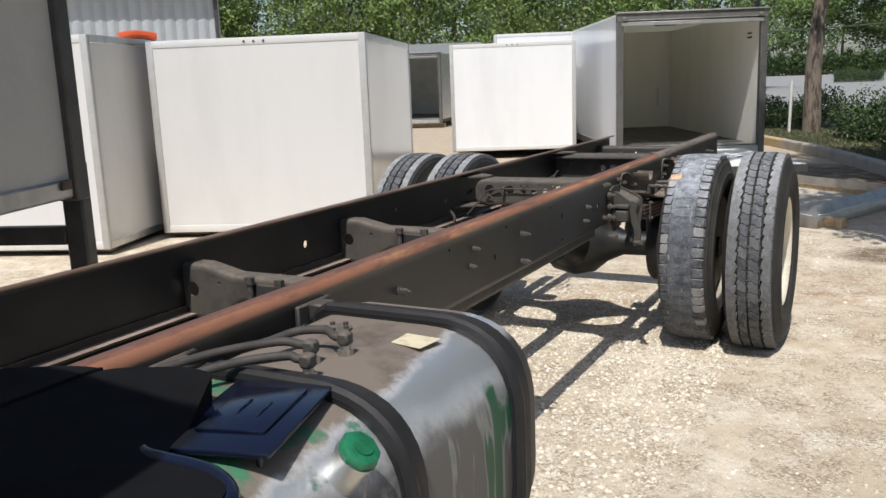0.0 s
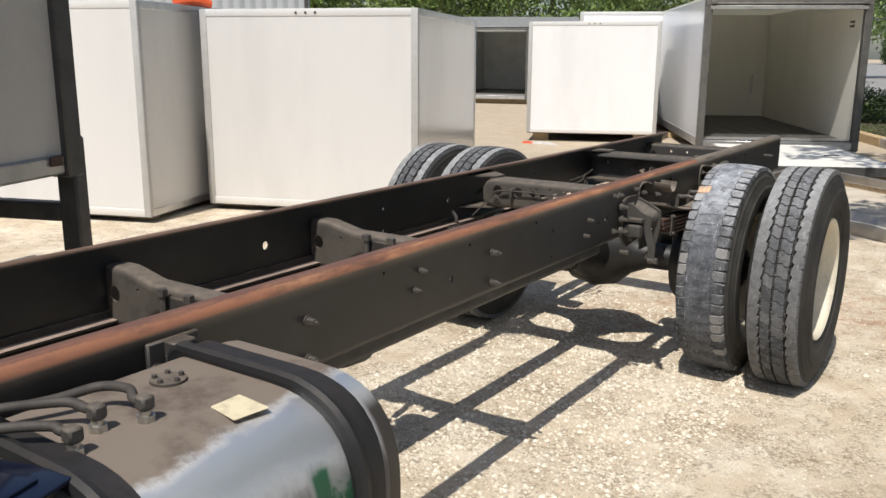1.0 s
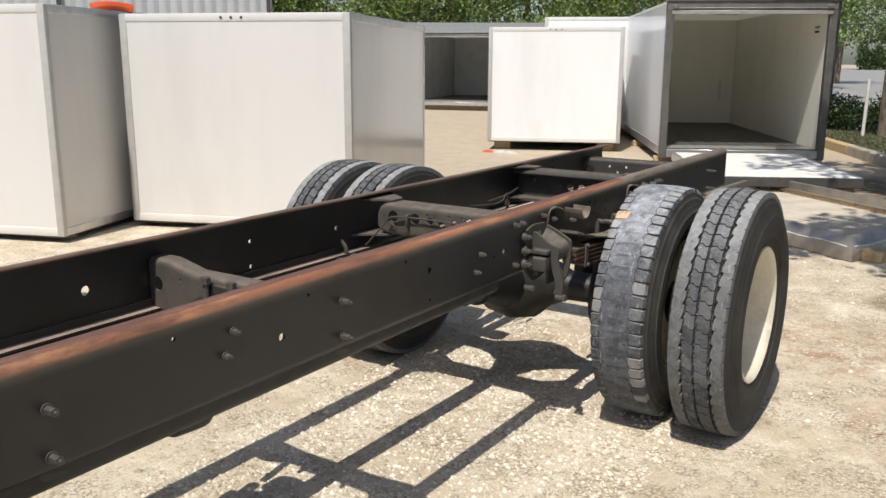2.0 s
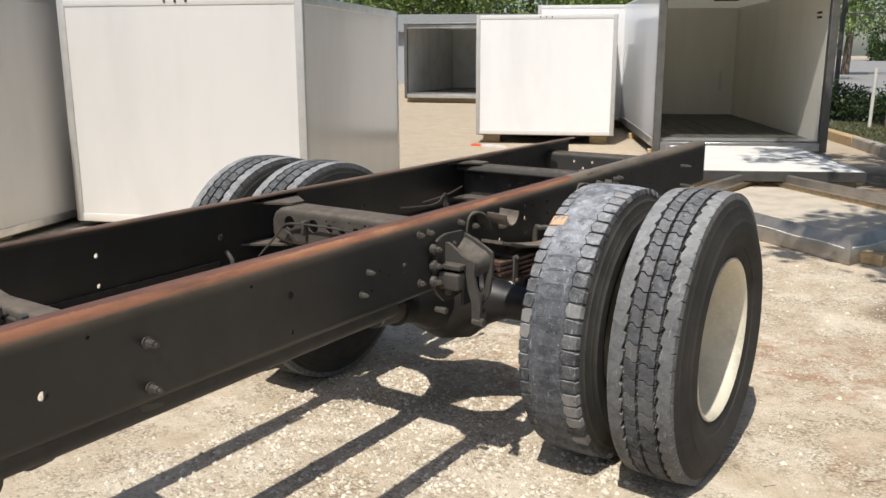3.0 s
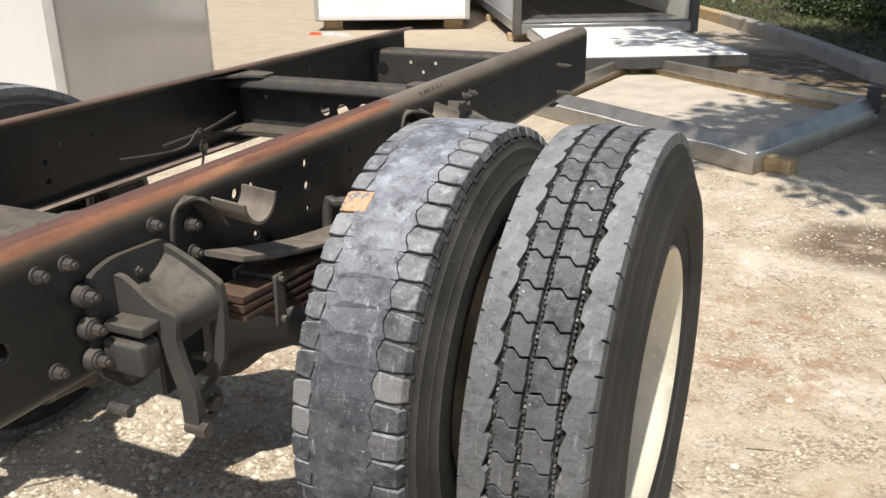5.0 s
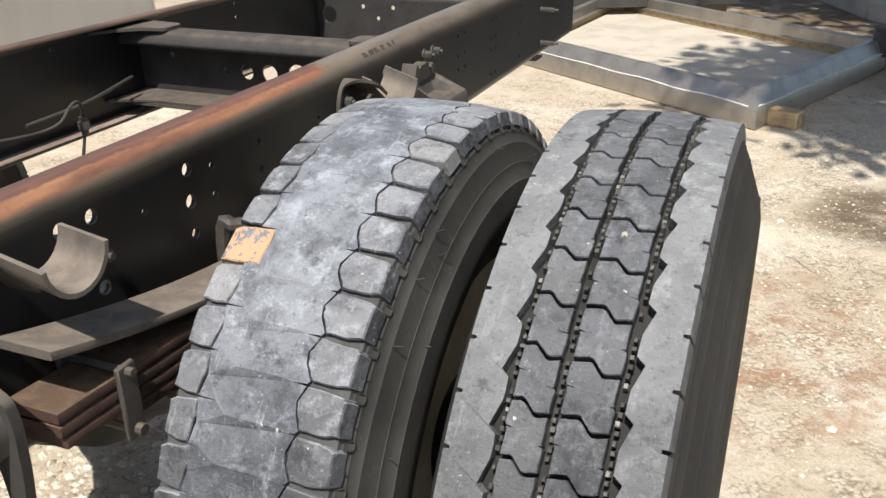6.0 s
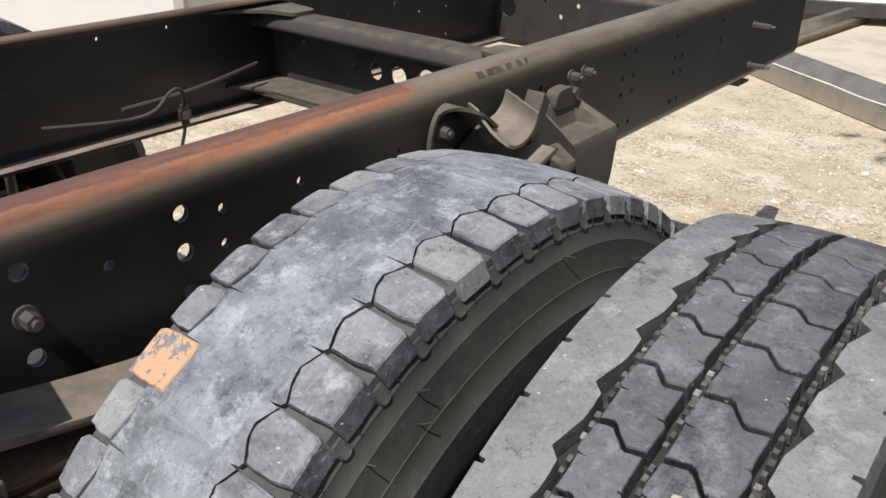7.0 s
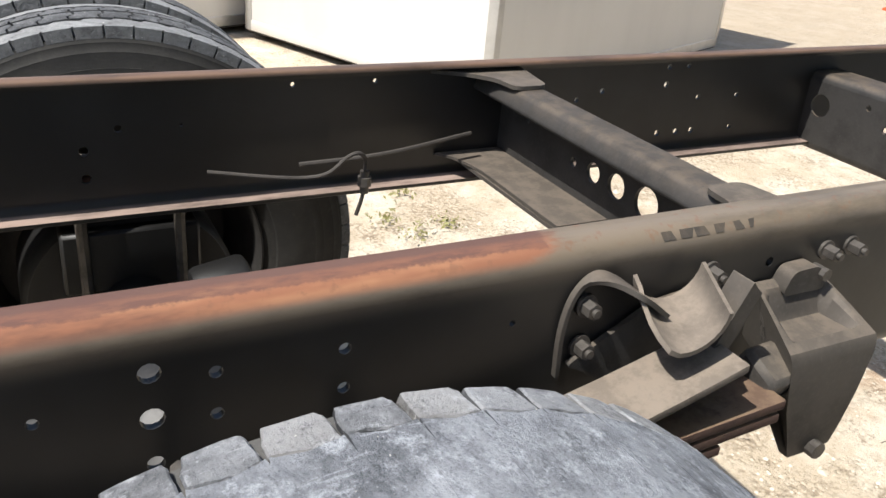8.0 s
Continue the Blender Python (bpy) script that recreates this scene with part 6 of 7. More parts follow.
def hanger(y, s, xo):
    """A cast front spring hanger: a bolted back plate, two standing flanges and a hollow saddle between them, pins at its foot."""
    root = new("spring_hanger")
    root.parent = chassis
    ORIGIN[root.name] = ORIGIN[chassis.name]
    tagged(root, "dusty cast spring hanger bolted to the rail")
    X = lambda w: xo + s * w
    bm = bmesh.new()
    plate(bm, rounded([(y + 0.045, 0.945), (y + 0.10, 0.962), (y + 0.235, 0.955), (y + 0.25, 0.74), (y + 0.10, 0.72), (y + 0.04, 0.775), (y + 0.034, 0.85)], 0.025), [], 0.012, lambda u, v, w: (X(0.002 + w), u, v))
    part("back_plate", bm, STEEL, root)
    for z in (0.92, 0.864, 0.808):
        bm = bmesh.new()
        rod(bm, (X(0.003), y + 0.036, z), (X(0.020), y + 0.036, z), 0.020, 20, 0.018, 0.003)
        part("boss", bm, HANGER, root)
    near = [(0.004, 0.932), (0.024, 0.934), (0.052, 0.918), (0.080, 0.896), (0.102, 0.884), (0.127, 0.882), (0.135, 0.868), (0.128, 0.834), (0.139, 0.790), (0.155, 0.744), (0.155, 0.682), (0.122, 0.676), (0.121, 0.736), (0.106, 0.780), (0.098, 0.829), (0.085, 0.850), (0.050, 0.800), (0.004, 0.775)]
    far = [(0.002, 0.925), (0.010, 0.948), (0.022, 0.942), (0.065, 0.924), (0.113, 0.898), (0.128, 0.888), (0.132, 0.856), (0.128, 0.800), (0.119, 0.740), (0.095, 0.698), (0.070, 0.662), (0.062, 0.672), (0.090, 0.712), (0.098, 0.745), (0.093, 0.820), (0.098, 0.858), (0.070, 0.870), (0.002, 0.860)]
    for yy, pts in ((y + 0.098, near), (y + 0.218, far)):
        bm = bmesh.new()
        plate(bm, rounded(pts, 0.011, 4), [], 0.013, lambda u, v, w: (X(u), yy + w, v))
        part("flange", bm, HANGER, root)
    # the saddle between the flanges, hollowed across; under it a web set well back
    bm = bmesh.new()
    n = 8
    lines = [smoothed([(u, 0, v) for u, v in q], 5) for q in (((0.004, 0.902), (0.040, 0.902), (0.080, 0.886), (0.112, 0.873), (0.123, 0.852), (0.118, 0.822)), ((0.004, 0.936), (0.040, 0.926), (0.080, 0.905), (0.114, 0.886), (0.125, 0.860), (0.118, 0.826)))]
    rows = []
    for k in range(n + 1):
        t = k / n
        dip = 0.016 * math.sin(math.pi * t)
        rows.append([(X(p.x + (q.x - p.x) * t - dip), y + 0.108 + 0.114 * t, p.z + (q.z - p.z) * t * t - dip * 0.7) for p, q in zip(*lines)])
    vs = [[bm.verts.new(p) for p in r] for r in rows]
    lo = [[bm.verts.new((p[0] - s * 0.008, p[1], p[2] - 0.006)) for p in r] for r in rows]
    m = len(rows[0]) - 1
    for g in (vs, lo):
        for a, b in zip(g, g[1:]):
            for k in range(m):
                bm.faces.new((a[k], a[k + 1], b[k + 1], b[k]))
    for k in range(m):
        for q in (0, n):
            bm.faces.new((vs[q][k], vs[q][k + 1], lo[q][k + 1], lo[q][k]))
    for q in range(n):
        for k in (0, m):
            bm.faces.new((vs[q][k], vs[q + 1][k], lo[q + 1][k], lo[q][k]))
    part("saddle", bm, HANGER, root)
    # web in black: the shade of the recess is put into its colour
    bm = bmesh.new()
    box(bm, (X(0.070), y + 0.110, 0.715), (X(0.080), y + 0.219, 0.850), 0.003)
    part("web", bm, OILY, root)
    for z0, z1, y0, w0, w1, e in ((0.851, 0.869, 0.056, 0.020, 0.100, 0.004), (0.782, 0.840, 0.048, 0.016, 0.098, 0.009)):
        bm = bmesh.new()
        box(bm, (X(w0), y + y0, z0), (X(w1), y + 0.099, z1), e, None, 3)
        part("lug", bm, HANGER, root)
    bm = bmesh.new()
    box(bm, (X(0.030), y + 0.070, 0.757), (X(0.050), y + 0.095, 0.784), 0.003)
    part("stub", bm, CAST, root)
    # a loop round the lower bolt
    bm = bmesh.new()
    lathe_x(bm, [(0.0, 0.020), (0.0, 0.031), (0.006, 0.033), (0.012, 0.031), (0.012, 0.020)], X(0.098), y + 0.185, 0.668, 24, True)
    part("loop", bm, CAST, root)
    for yy, z, r0, w in ((0.105, 0.672, 0.012, 0.152), (0.185, 0.668, 0.012, 0.104), (0.190, 0.758, 0.008, 0.092), (0.060, 0.705, 0.010, 0.030)):
        bm = bmesh.new()
        rod(bm, (X(w - 0.028), y + yy, z), (X(w), y + yy, z), r0, 18)
        rod(bm, (X(w), y + yy, z), (X(w + 0.016), y + yy, z), min(0.018, r0 * 1.2), 6)
        part("pin", bm, BOLT, root)
    for yy, z in ((4.052, 0.980), (4.106, 0.979), (4.120, 0.922), (4.122, 0.864), (4.122, 0.808), (4.054, 0.817), (4.297, 0.982), (4.238, 0.920)):
        bm = bmesh.new()
        near = 4.11 < yy < 4.2 and z < 0.95
        hexbolt(bm, X(0.020 if near else 0.0), yy, z, s, 0.0092, 0.026)
        part("bolt", bm, BOLT, root)


hanger(4.085, 1, XR)
hanger(4.085, -1, XL)


def rear_hanger(yc, s, xo):
    """A cast rear hanger: a hollowed pan sloping from the rail to a square front, which narrows to a foot."""
    root = new("spring_hanger")
    root.parent = chassis
    ORIGIN[root.name] = ORIGIN[chassis.name]
    tagged(root, "dusty cast spring hanger with a hollowed sloping top")
    X = lambda w: xo + s * w
    bm = bmesh.new()
    n = 22
    ease = lambda q: max(0.0, min(1.0, q)) ** 2 * (3 - 2 * max(0.0, min(1.0, q)))

    def top(a, t):
        """a from the rail to the front edge, t across."""
        z = 0.940 - 0.049 * a ** 1.1
        pan = ease((1 - abs(t)) / 0.10 - 1.5) * ease((1 - a) / 0.10 - 1.2) * ease(a / 0.10 - 1.6)
        return (X(0.004 + 0.098 * a + 0.004 * pan), yc + t * (0.060 + 0.020 * a), z + (0.889 - z) * pan * 0.95)

    rows = [[bm.verts.new(top(i / n, 2 * k / n - 1)) for k in range(n + 1)] for i in range(n + 1)]
    # the front rolls over and runs down to a narrow foot
    for w, z, h, c in ((0.106, 0.884, 0.079, 0.0), (0.108, 0.868, 0.078, 0.002), (0.106, 0.80, 0.066, 0.008), (0.102, 0.745, 0.050, 0.018), (0.098, 0.712, 0.040, 0.024), (0.090, 0.698, 0.028, 0.026), (0.078, 0.700, 0.030, 0.024), (0.070, 0.76, 0.050, 0.010), (0.050, 0.835, 0.055, 0.0), (0.004, 0.86, 0.055, 0.0)):
        rows.append([bm.verts.new((X(w), yc + c + (2 * k / n - 1) * h, z)) for k in range(n + 1)])
    for a, b in zip(rows, rows[1:] + rows[:1]):
        for k in range(n):
            bm.faces.new((a[k], a[k + 1], b[k + 1], b[k]))
    for k in (0, n):
        bm.faces.new([r[k] for r in rows])
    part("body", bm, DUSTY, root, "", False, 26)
    bm = bmesh.new()
    plate(bm, rounded([(yc - 0.028, 0.925), (yc - 0.016, 0.960), (yc + 0.034, 0.962), (yc + 0.055, 0.925)], 0.012), [], 0.026, lambda u, v, w: (X(0.002 + w), u, v))
    part("tab", bm, DUSTY, root)
    for yy, z, w0, w1, r0 in ((yc + 0.026, 0.718, 0.095, 0.113, 0.013), (yc + 0.040, 0.950, 0.012, 0.036, 0.009)):
        bm = bmesh.new()
        rod(bm, (X(w0), yy, z), (X(w1), yy, z), r0, 8)
        part("pin", bm, BOLT, root)
    bm = bmesh.new()
    bar(bm, (X(0.045), yc - 0.075, 0.862), (X(0.100), yc - 0.070, 0.835), 0.075, 0.05, 0.008)
    part("stop_block", bm, CAST, root)


rear_hanger(5.600, 1, XR)


def bump_bracket(y, s, xo, ribbed, back=0.0):
    """A bent strap bracket that carries a half-round seat out from the rail."""
    root = new("helper_bracket")
    root.parent = chassis
    ORIGIN[root.name] = ORIGIN[chassis.name]
    tagged(root, "bent steel bracket with a half-round seat")
    X = lambda w: xo + s * w
    bm = bmesh.new()
    t = 0.006
    path = [(y - 0.004, 0.865), (y - 0.008, 0.93), (y + 0.002, 0.982), (y + 0.034, 1.006), (y + 0.068 - back * 0.3, 0.998), (y + 0.136 - back * 0.8, 0.940)]
    if ribbed:
        path = [(y + 0.012, 0.865), (y + 0.010, 0.925), (y + 0.020, 0.972), (y + 0.046, 0.996), (y + 0.078, 0.986), (y + 0.117, 0.957)]
    pts = smoothed([(0, *p) for p in path], 5)
    wide = 0.060 if ribbed else 0.048
    prof = [(0.0, -t / 2), (wide, -t / 2), (wide, t / 2), (0.0, t / 2)]
    fs = []
    for i, c in enumerate(pts):
        g = (pts[min(i + 1, len(pts) - 1)] - pts[max(i - 1, 0)]).normalized()
        nrm = Vector((0, -g.z, g.y))
        k = 0.14 + 0.86 * min(1.0, max(0.0, (i / (len(pts) - 1) - (0.50 if ribbed else 0.48)) / (0.28 if ribbed else 0.35)))
        fs.append(lambda u, v, c=c, nrm=nrm, k=k: (X(0.001 + u * k), c.y + nrm.y * v, c.z + nrm.z * v))
    sweep(bm, prof, fs)
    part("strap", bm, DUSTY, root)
    bm = bmesh.new()
    angles = [math.pi * (0.02 + 0.96 * i / 12) for i in range(13)]
    if ribbed:
        # the seat's front wall is cut back towards the rail
        cut = lambda a: min(1.0, 0.22 + 0.78 * a / (0.36 * math.pi))
        fs = [lambda u, v, a=a: (X(0.018 + u * cut(a)), y + 0.146 - 0.42 * u * cut(a) - (0.050 + v) * math.cos(a), 0.998 - 0.15 * u * cut(a) - (0.043 + v) * math.sin(a)) for a in angles]
        sweep(bm, [(0.0, 0.0), (0.092, 0.0), (0.092, 0.006), (0.0, 0.006)], fs)
    else:
        fs = [lambda u, v, a=a: (X(0.056 + u), y + 0.092 - 0.22 * u - (0.042 + v) * math.cos(a), 1.014 - (0.044 + v) * math.sin(a)) for a in angles]
        sweep(bm, [(0.0, 0.0), (0.088, 0.0), (0.088, 0.006), (0.0, 0.006)], fs)
    part("seat", bm, TANDUST, root, "half-round seat")
    if ribbed:
        bm = bmesh.new()
        plate(bm, rounded([(y + 0.02, 0.88), (y + 0.14, 0.945), (y + 0.215, 0.955), (y + 0.225, 0.86), (y + 0.12, 0.83)], 0.01), [], 0.008, lambda u, v, w: (X(0.004 + w), u, v))
        part("web", bm, STEEL, root)
        bm = bmesh.new()
        plate(bm, rounded([(y + 0.160, 0.886), (y + 0.182, 0.872), (y + 0.232, 0.982), (y + 0.222, 0.990), (y + 0.214, 1.000)], 0.003), [], 0.034, lambda u, v, w: (X(0.052 + w), u, v))
        part("rib", bm, DUSTY, root)
    for z in (0.955, 0.90):
        bm = bmesh.new()
        hexbolt(bm, X(0.002), y + 0.042, z, s, 0.0100, 0.026)
        part("bolt", bm, BOLT, root)


bump_bracket(4.345, 1, XR, False, 0.05)
bump_bracket(5.226, 1, XR, True)


def air_gear():
    runs = [
        ("air_line", [(-2.11, 5.01, 0.848), (-2.07, 5.12, 0.842), (-2.05, 5.18, 0.843), (-2.03, 5.215, 0.857), (-2.03, 5.250, 0.884), (-2.03, 5.272, 0.890), (-2.035, 5.288, 0.875), (-2.04, 5.29, 0.845), (-2.045, 5.29, 0.80), (-2.05, 5.28, 0.755)], 0.004),
        ("air_line", [(-2.10, 5.18, 0.850), (-2.08, 5.35, 0.865), (-2.12, 5.56, 0.878)], 0.005),
        ("air_line", [(-2.108, 4.09, 0.797), (-2.04, 4.11, 0.875), (-1.995, 4.125, 0.928), (-1.92, 4.128, 0.938), (-1.77, 4.130, 0.940), (-1.60, 4.132, 0.932), (-1.45, 4.135, 0.915)], 0.004),
        ("air_line", [(-1.93, 4.135, 0.937), (-1.99, 4.130, 0.925), (-2.005, 4.128, 0.908), (-1.975, 4.130, 0.893), (-1.965, 4.14, 0.86)], 0.004),
    ]
    for name, pts, r in runs:
        bm = bmesh.new()
        tube(bm, pts, r, 8, 6)
        part(name, bm, HOSE, chassis, "thin black air line")
    bm = bmesh.new()
    rod(bm, (-2.04, 5.29, 0.805), (-2.04, 5.29, 0.850), 0.009, 10)
    rod(bm, (-2.04, 5.29, 0.820), (-2.04, 5.29, 0.838), 0.014, 8)
    part("fitting", bm, BOLT, chassis)
    bm = bmesh.new()
    box(bm, (-1.913, 4.120, 0.893), (-1.900, 4.149, 0.950), 0.003)
    part("bracket", bm, CAST, chassis, "small clip that holds the air line")
    bm = bmesh.new()
    tube(bm, [(-2.155, 3.97, 0.835), (-2.13, 3.975, 0.80), (-2.14, 3.98, 0.755)], 0.009, 8, 4)
    part("hook", bm, BOLT, chassis)


air_gear()


def stencil():
    """A short stamped mark on the rail, too worn to read."""
    for k, (y, ln) in enumerate(((5.375, 0.020), (5.402, 0.018), (5.427, 0.022), (5.458, 0.014), (5.492, 0.016), (5.516, 0.006))):
        bm = bmesh.new()
        a0, a1 = radians(32), radians(54)
        r = 0.0309
        vs = []
        for a in (a0, a1):
            for yy in (y, y + ln):
                vs.append(bm.verts.new((XR - 0.030 + r * math.cos(a), yy + (0.006 if k % 2 else -0.005) * (a - a0) / (a1 - a0) * (1 if yy > y else 0.2), ZT - 0.030 + r * math.sin(a))))
        bm.faces.new((vs[0], vs[1], vs[3], vs[2]))
        part("stencil_mark", bm, STEEL, chassis, "worn black stencil mark")


stencil()

# ---- fuel tank ----
TX0, TX1, TZ0, TZ1, TY0, TY1 = -1.265, -0.752, 0.43, 0.978, 0.32, 1.715
tank = thing("fuel_tank", pose(-1.0, 1.3, 0), "polished aluminium fuel tank with brown dust and green overspray", "fuel tank")


def tank_outline(grow=0.0, n=10):
    return rounded([(TX0 - grow, TZ0 - grow), (TX1 + grow, TZ0 - grow), (TX1 + grow, TZ1 + grow), (TX0 - grow, TZ1 + grow)], [0.10, 0.20, 0.21, 0.06], n)


def build_tank():
    bm = bmesh.new()
    steps = [(TY0, 0.05), (TY0 + 0.006, 0.02), (TY0 + 0.03, 0.0), (TY1 - 0.03, 0.0), (TY1 - 0.006, 0.012), (TY1, 0.04)]
    cx, cz = (TX0 + TX1) / 2, (TZ0 + TZ1) / 2
    base = tank_outline()
    rings = [[bm.verts.new((cx + (u - cx) * (1 - k), y, cz + (v - cz) * (1 - k))) for u, v in base] for y, k in steps]
    for a, b in zip(rings, rings[1:]):
        for k in range(len(base)):
            bm.faces.new((a[k], a[(k + 1) % len(base)], b[(k + 1) % len(base)], b[k]))
    bm.faces.new(rings[0])
    bm.faces.new(rings[-1])
    part("shell", bm, tank_metal(), tank, "dented shiny shell, brown dust on top", False, 40)
    for y, w in ((1.090, 0.070), (1.562, 0.080)):
        bm = bmesh.new()
        o, i = tank_outline(0.013), tank_outline(0.001)
        ra = [[bm.verts.new((u, yy, v)) for u, v in o] for yy in (y, y + w)]
        rb = [[bm.verts.new((u, yy, v)) for u, v in i] for yy in (y, y + w)]
        n = len(o)
        for k in range(n):
            j = (k + 1) % n
            bm.faces.new((ra[0][k], ra[0][j], ra[1][j], ra[1][k]))
            bm.faces.new((ra[0][k], ra[0][j], rb[0][j], rb[0][k]))
            bm.faces.new((ra[1][k], ra[1][j], rb[1][j], rb[1][k]))
        st = part("strap", bm, STRAP, tank, "black rubber-lined tank strap", False, 40)
        bm = bmesh.new()
        loop = tank_outline(0.012, 6)
        tube(bm, [(u, y + 0.014, v) for u, v in loop + loop[:1]], 0.016, 8, 2)
        part("rubber_edge", bm, STRAP, st)
        bm = bmesh.new()
        box(bm, (XR + 0.004, y - 0.03, 0.87), (XR + 0.018, y + w + 0.03, 0.995), 0.004)
        box(bm, (XR + 0.018, y + 0.01, 0.95), (XR + 0.06, y + w - 0.01, 0.995), 0.004)
        part("bracket", bm, STEEL, st)
        bm = bmesh.new()
        hexbolt(bm, XR + 0.018, y - 0.012, 0.93, 1, 0.012, 0.04)
        hexbolt(bm, XR + 0.018, y - 0.012, 0.89, 1, 0.010, 0.03)
        part("bolt", bm, BOLT, st)
    bm = bmesh.new()
    plate(bm, rounded([(-0.965, 1.415), (-0.885, 1.40), (-0.875, 1.475), (-0.965, 1.485)], 0.004), [], 0.0015, lambda u, v, w: (u, v, TZ1 + 0.001 + w))
    part("label", bm, LABEL, tank, "faded yellow paper label")
    # filler neck and green cap on the sloping shoulder
    d = Vector((0.62, 0, 0.78)).normalized()
    c = Vector((-0.786, 0.968, 0.915))
    bm = bmesh.new()
    rod(bm, c - d * 0.02, c + d * 0.046, 0.033, 28)
    rod(bm, c + d * 0.036, c + d * 0.046, 0.036, 28)
    neck = part("filler_neck", bm, ALU, tank, "bare metal filler neck")
    bm = bmesh.new()
    rod(bm, c + d * 0.046, c + d * 0.064, 0.037, 8, 0.035, 0.005)
    rod(bm, c + d * 0.063, c + d * 0.067, 0.018, 20)
    part("filler_cap", bm, GREEN, neck, "green painted filler cap")
    bm = bmesh.new()
    tube(bm, [c + d * 0.04 + Vector((0.040, -0.03, -0.02)), c + Vector((0.07, -0.05, -0.05)), c + Vector((0.09, 0.0, -0.09)), c + Vector((0.06, 0.05, -0.06))], 0.003, 6, 5)
    part("cap_chain", bm, BOLT, neck)
    # sender flange with screws
    bm = bmesh.new()
    rod(bm, (-1.135, 1.455, TZ1), (-1.135, 1.455, TZ1 + 0.006), 0.036, 24)
    fl = part("sender_flange", bm, DUSTY, tank)
    for k in range(5):
        a = 2 * math.pi * k / 5
        bm = bmesh.new()
        rod(bm, (-1.135 + 0.027 * math.cos(a), 1.455 + 0.027 * math.sin(a), TZ1 + 0.005), (-1.135 + 0.027 * math.cos(a), 1.455 + 0.027 * math.sin(a), TZ1 + 0.013), 0.006, 6)
        part("screw", bm, BOLT, fl)
    # fittings with their hoses
    for (x, y), run in (((-1.012, 1.312), [(-1.065, 1.318), (-1.125, 1.300), (-1.155, 1.23), (-1.20, 1.12), (-1.235, 0.98), (-1.25, 0.84)]), ((-1.045, 1.240), [(-1.107, 1.215), (-1.188, 1.119), (-1.234, 1.016), (-1.25, 0.93), (-1.25, 0.80)]), ((-0.997, 1.165), [(-1.036, 1.148), (-1.106, 1.09), (-1.163, 0.992), (-1.20, 0.89), (-1.21, 0.78)])):
        z = TZ1
        bm = bmesh.new()
        rod(bm, (x, y, z), (x, y, z + 0.012), 0.017, 6)
        rod(bm, (x, y, z + 0.012), (x, y, z + 0.022), 0.011, 12)
        ft = part("fitting", bm, BRASS, tank, "metal hose elbow")
        bm = bmesh.new()
        box(bm, (x - 0.014, y - 0.014, z + 0.022), (x + 0.014, y + 0.014, z + 0.050), 0.005)
        part("elbow", bm, CAST, ft)
        bm = bmesh.new()
        pts = [(x, y, z + 0.037), (x - 0.02, y - 0.008, z + 0.040)] + [(a, b, z + (0.046, 0.042, 0.034, 0.030, 0.022, 0.016)[i]) for i, (a, b) in enumerate(run)]
        tube(bm, pts, 0.0092, 10, 6)
        part("hose", bm, HOSE, ft, "brown dusty rubber hose")


build_tank()


def step_plate():
    """A glossy black plate with a raised panel fixed on brackets above the front of the tank."""
    root = thing("step_plate", pose(-0.98, 0.93, 0), "glossy black step plate beside the fuel tank", "step")
    m = pose(-0.948, 0.945, 0.99, 0, 0, 16)
    bm = bmesh.new()
    box(bm, (-0.095, -0.15, 0), (0.095, 0.145, 0.010), 0.004, m, 2)
    part("plate", bm, GLOSSBLACK, root)
    bm = bmesh.new()
    box(bm, (-0.06, -0.085, 0.009), (0.06, 0.105, 0.016), 0.005, m, 2)
    part("raised_panel", bm, GLOSSBLACK, root)
    bm = bmesh.new()
    box(bm, (-0.02, -0.02, 0.0145), (-0.014, 0.04, 0.019), 0.002, m)
    box(bm, (0.02, -0.03, 0.0145), (0.026, 0.03, 0.019), 0.002, m)
    part("rib", bm, GLOSSBLACK, root)
    for u, v in ((0.06, 0.11), (-0.06, 0.11), (0.06, -0.11)):
        p = m @ Vector((u, v, 0))
        bm = bmesh.new()
        rod(bm, (p.x, p.y, TZ1 - 0.02), (p.x, p.y, 0.992), 0.006, 10)
        part("stud", bm, GLOSSBLACK, root)


step_plate()


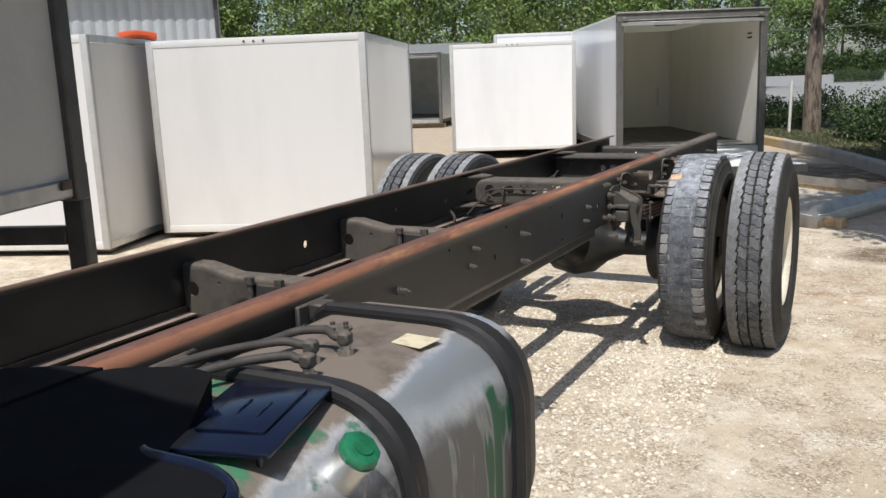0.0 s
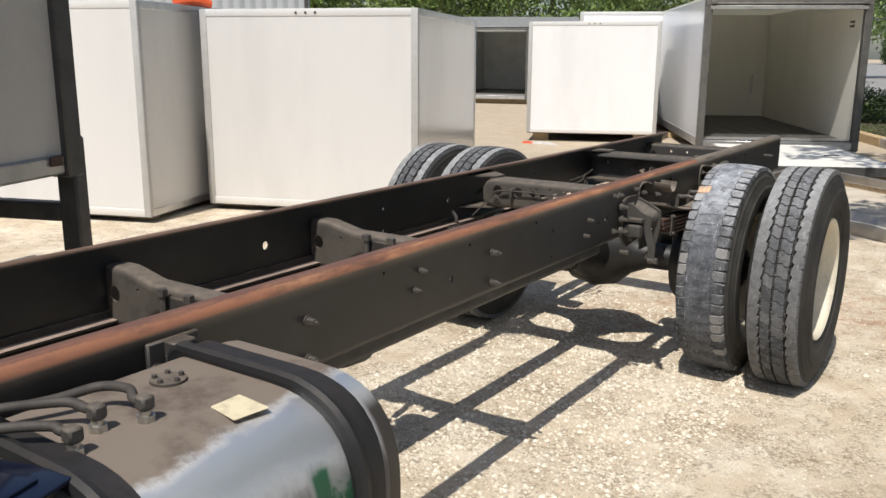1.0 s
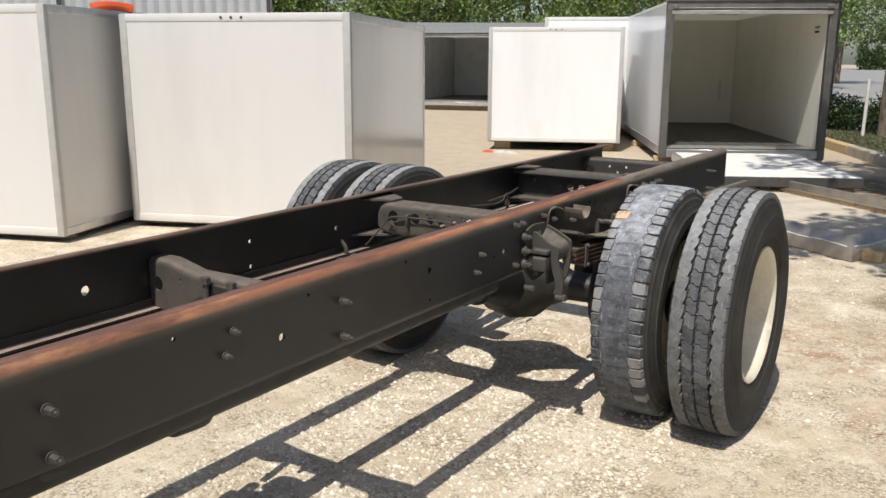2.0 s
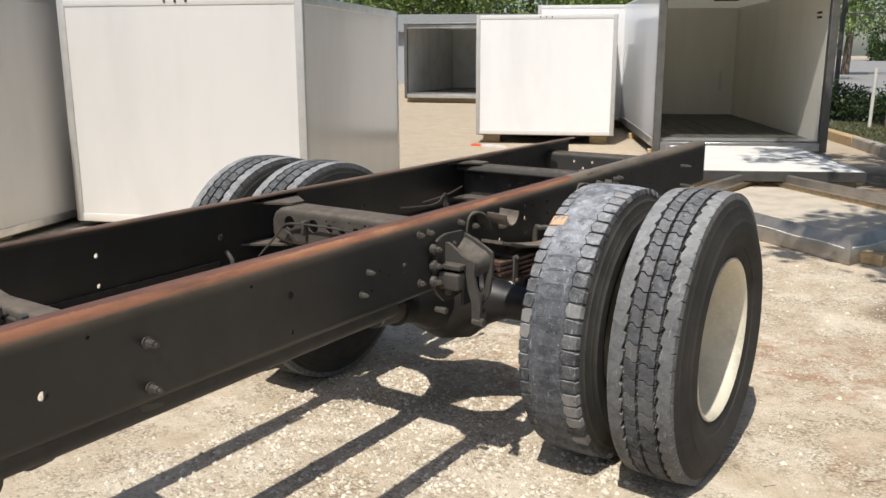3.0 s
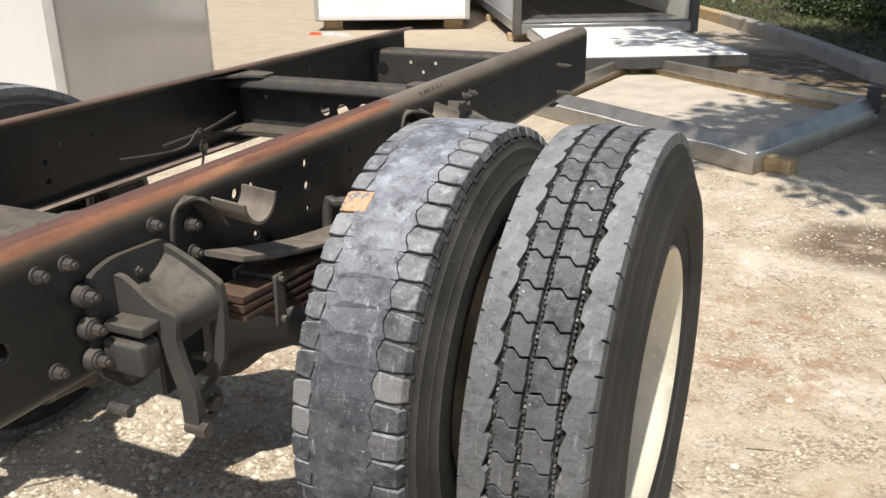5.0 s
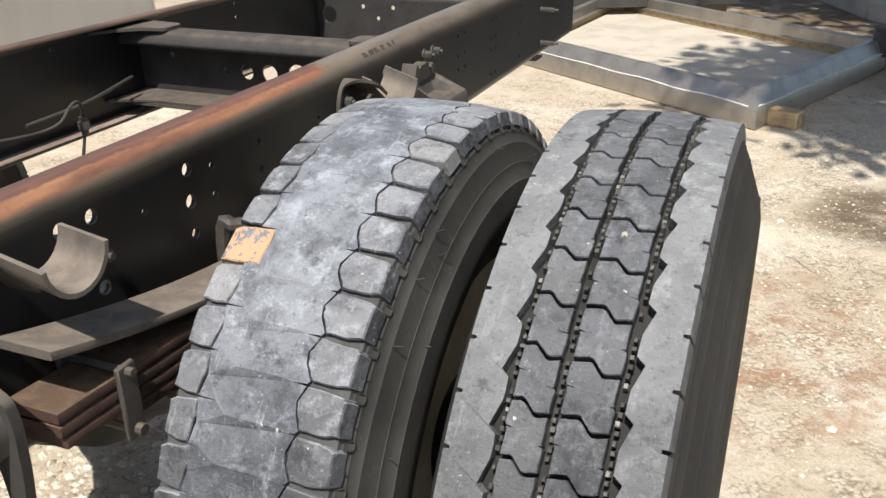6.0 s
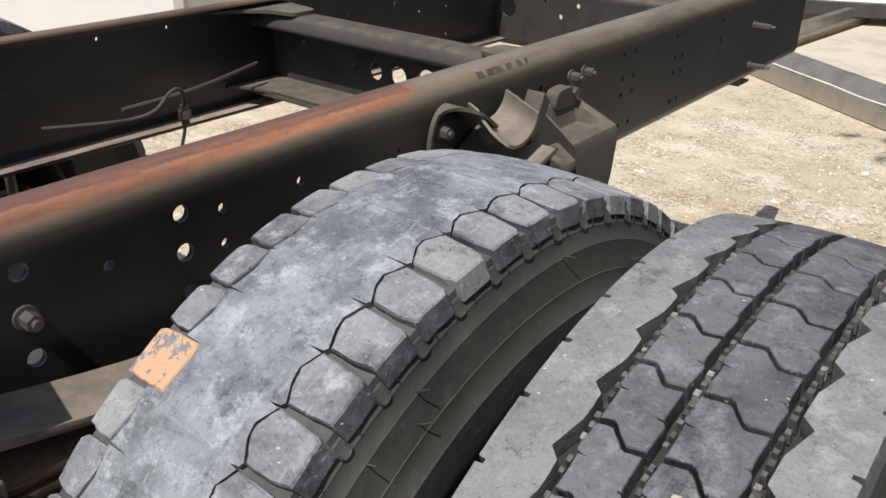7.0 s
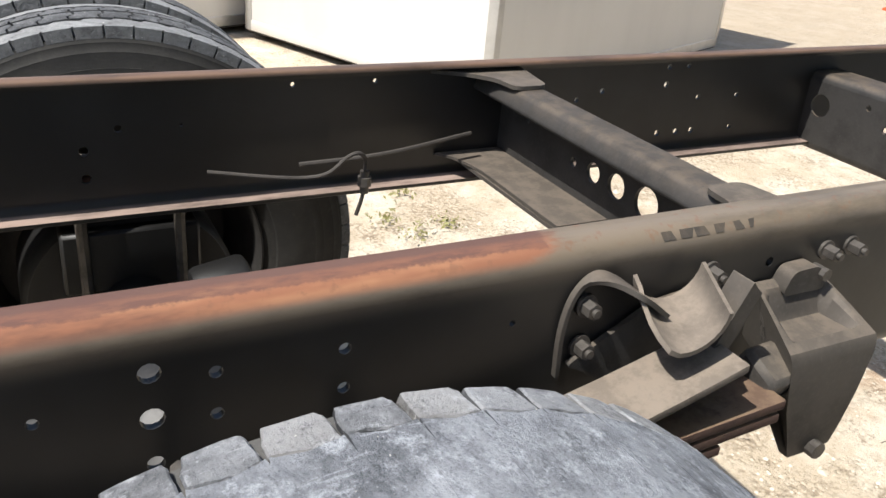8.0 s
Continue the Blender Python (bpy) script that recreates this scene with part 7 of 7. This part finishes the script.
# ---- the cab that stands in front and shades the tank ----
def cab():
    root = thing("truck_cab", pose(XC, -1.2, 0), "white truck cab at the front of the chassis", "truck cab")
    x0, x1, y0, y1 = XC - 0.95, -0.80, -2.3, -0.05
    bm = bmesh.new()
    box(bm, (x0, y1 - 0.06, 0.95), (x1, y1, 2.55), 0.02)
    part("back_wall", bm, WHITEMATT, root)
    bm = bmesh.new()
    box(bm, (x0, y0, 2.55), (x1, y1, 2.62), 0.03, None, 2)
    part("roof", bm, WHITEMATT, root)
    for u in (x0, x1 - 0.06):
        bm = bmesh.new()
        box(bm, (u, y0, 0.95), (u + 0.06, y1 - 0.061, 2.549), 0.02)
        part("side", bm, WHITEMATT, root)
    # the black mudguard that reaches back from the cab over the tank and the rail
    bm = bmesh.new()
    plate(bm, rounded([(-1.26, -0.048), (-1.26, 0.92), (-1.13, 0.985), (-1.050, 0.975), (-1.000, 0.86), (-0.965, 0.765), (-0.86, 0.756), (-0.79, 0.715), (-0.765, 0.60), (-0.765, -0.048)], 0.03), [], 0.010, lambda u, v, w: (u, v, (1.034 if u < -1.045 else 0.990) + w))
    plate(bm, rounded([(-1.262, -0.048), (-1.262, 0.915), (-1.33, 0.90), (-1.44, 0.84), (-1.44, -0.048)], 0.02), [], 0.010, lambda u, v, w: (u, v, 1.037 + w))
    plate(bm, [(-0.048, 0.99), (0.915, 0.99), (0.915, 1.047), (-0.048, 1.047)], [], 0.008, lambda u, v, w: (-1.268 + w, u, v))
    guard = part("mudguard", bm, MATTBLACK, root, "matt black mudguard")
    bm = bmesh.new()
    tube(bm, [(-1.02, 0.775, 0.992), (-0.99, 0.757, 0.994), (-0.95, 0.756, 0.994), (-0.86, 0.754, 0.992), (-0.79, 0.712, 0.985), (-0.765, 0.60, 0.975)], 0.014, 10, 6)
    part("rolled_edge", bm, GLOSSBLACK, guard)
    bm = bmesh.new()
    box(bm, (x0 + 0.06, y0, 0.95), (x1 - 0.06, y0 + 0.06, 2.549), 0.02)
    part("front", bm, WHITEMATT, root)
    bm = bmesh.new()
    box(bm, (x0 + 0.061, y0 + 0.061, 1.03), (x1 - 0.061, y1 - 0.061, 1.08), 0.0)
    part("floor", bm, STEEL, root)


cab()
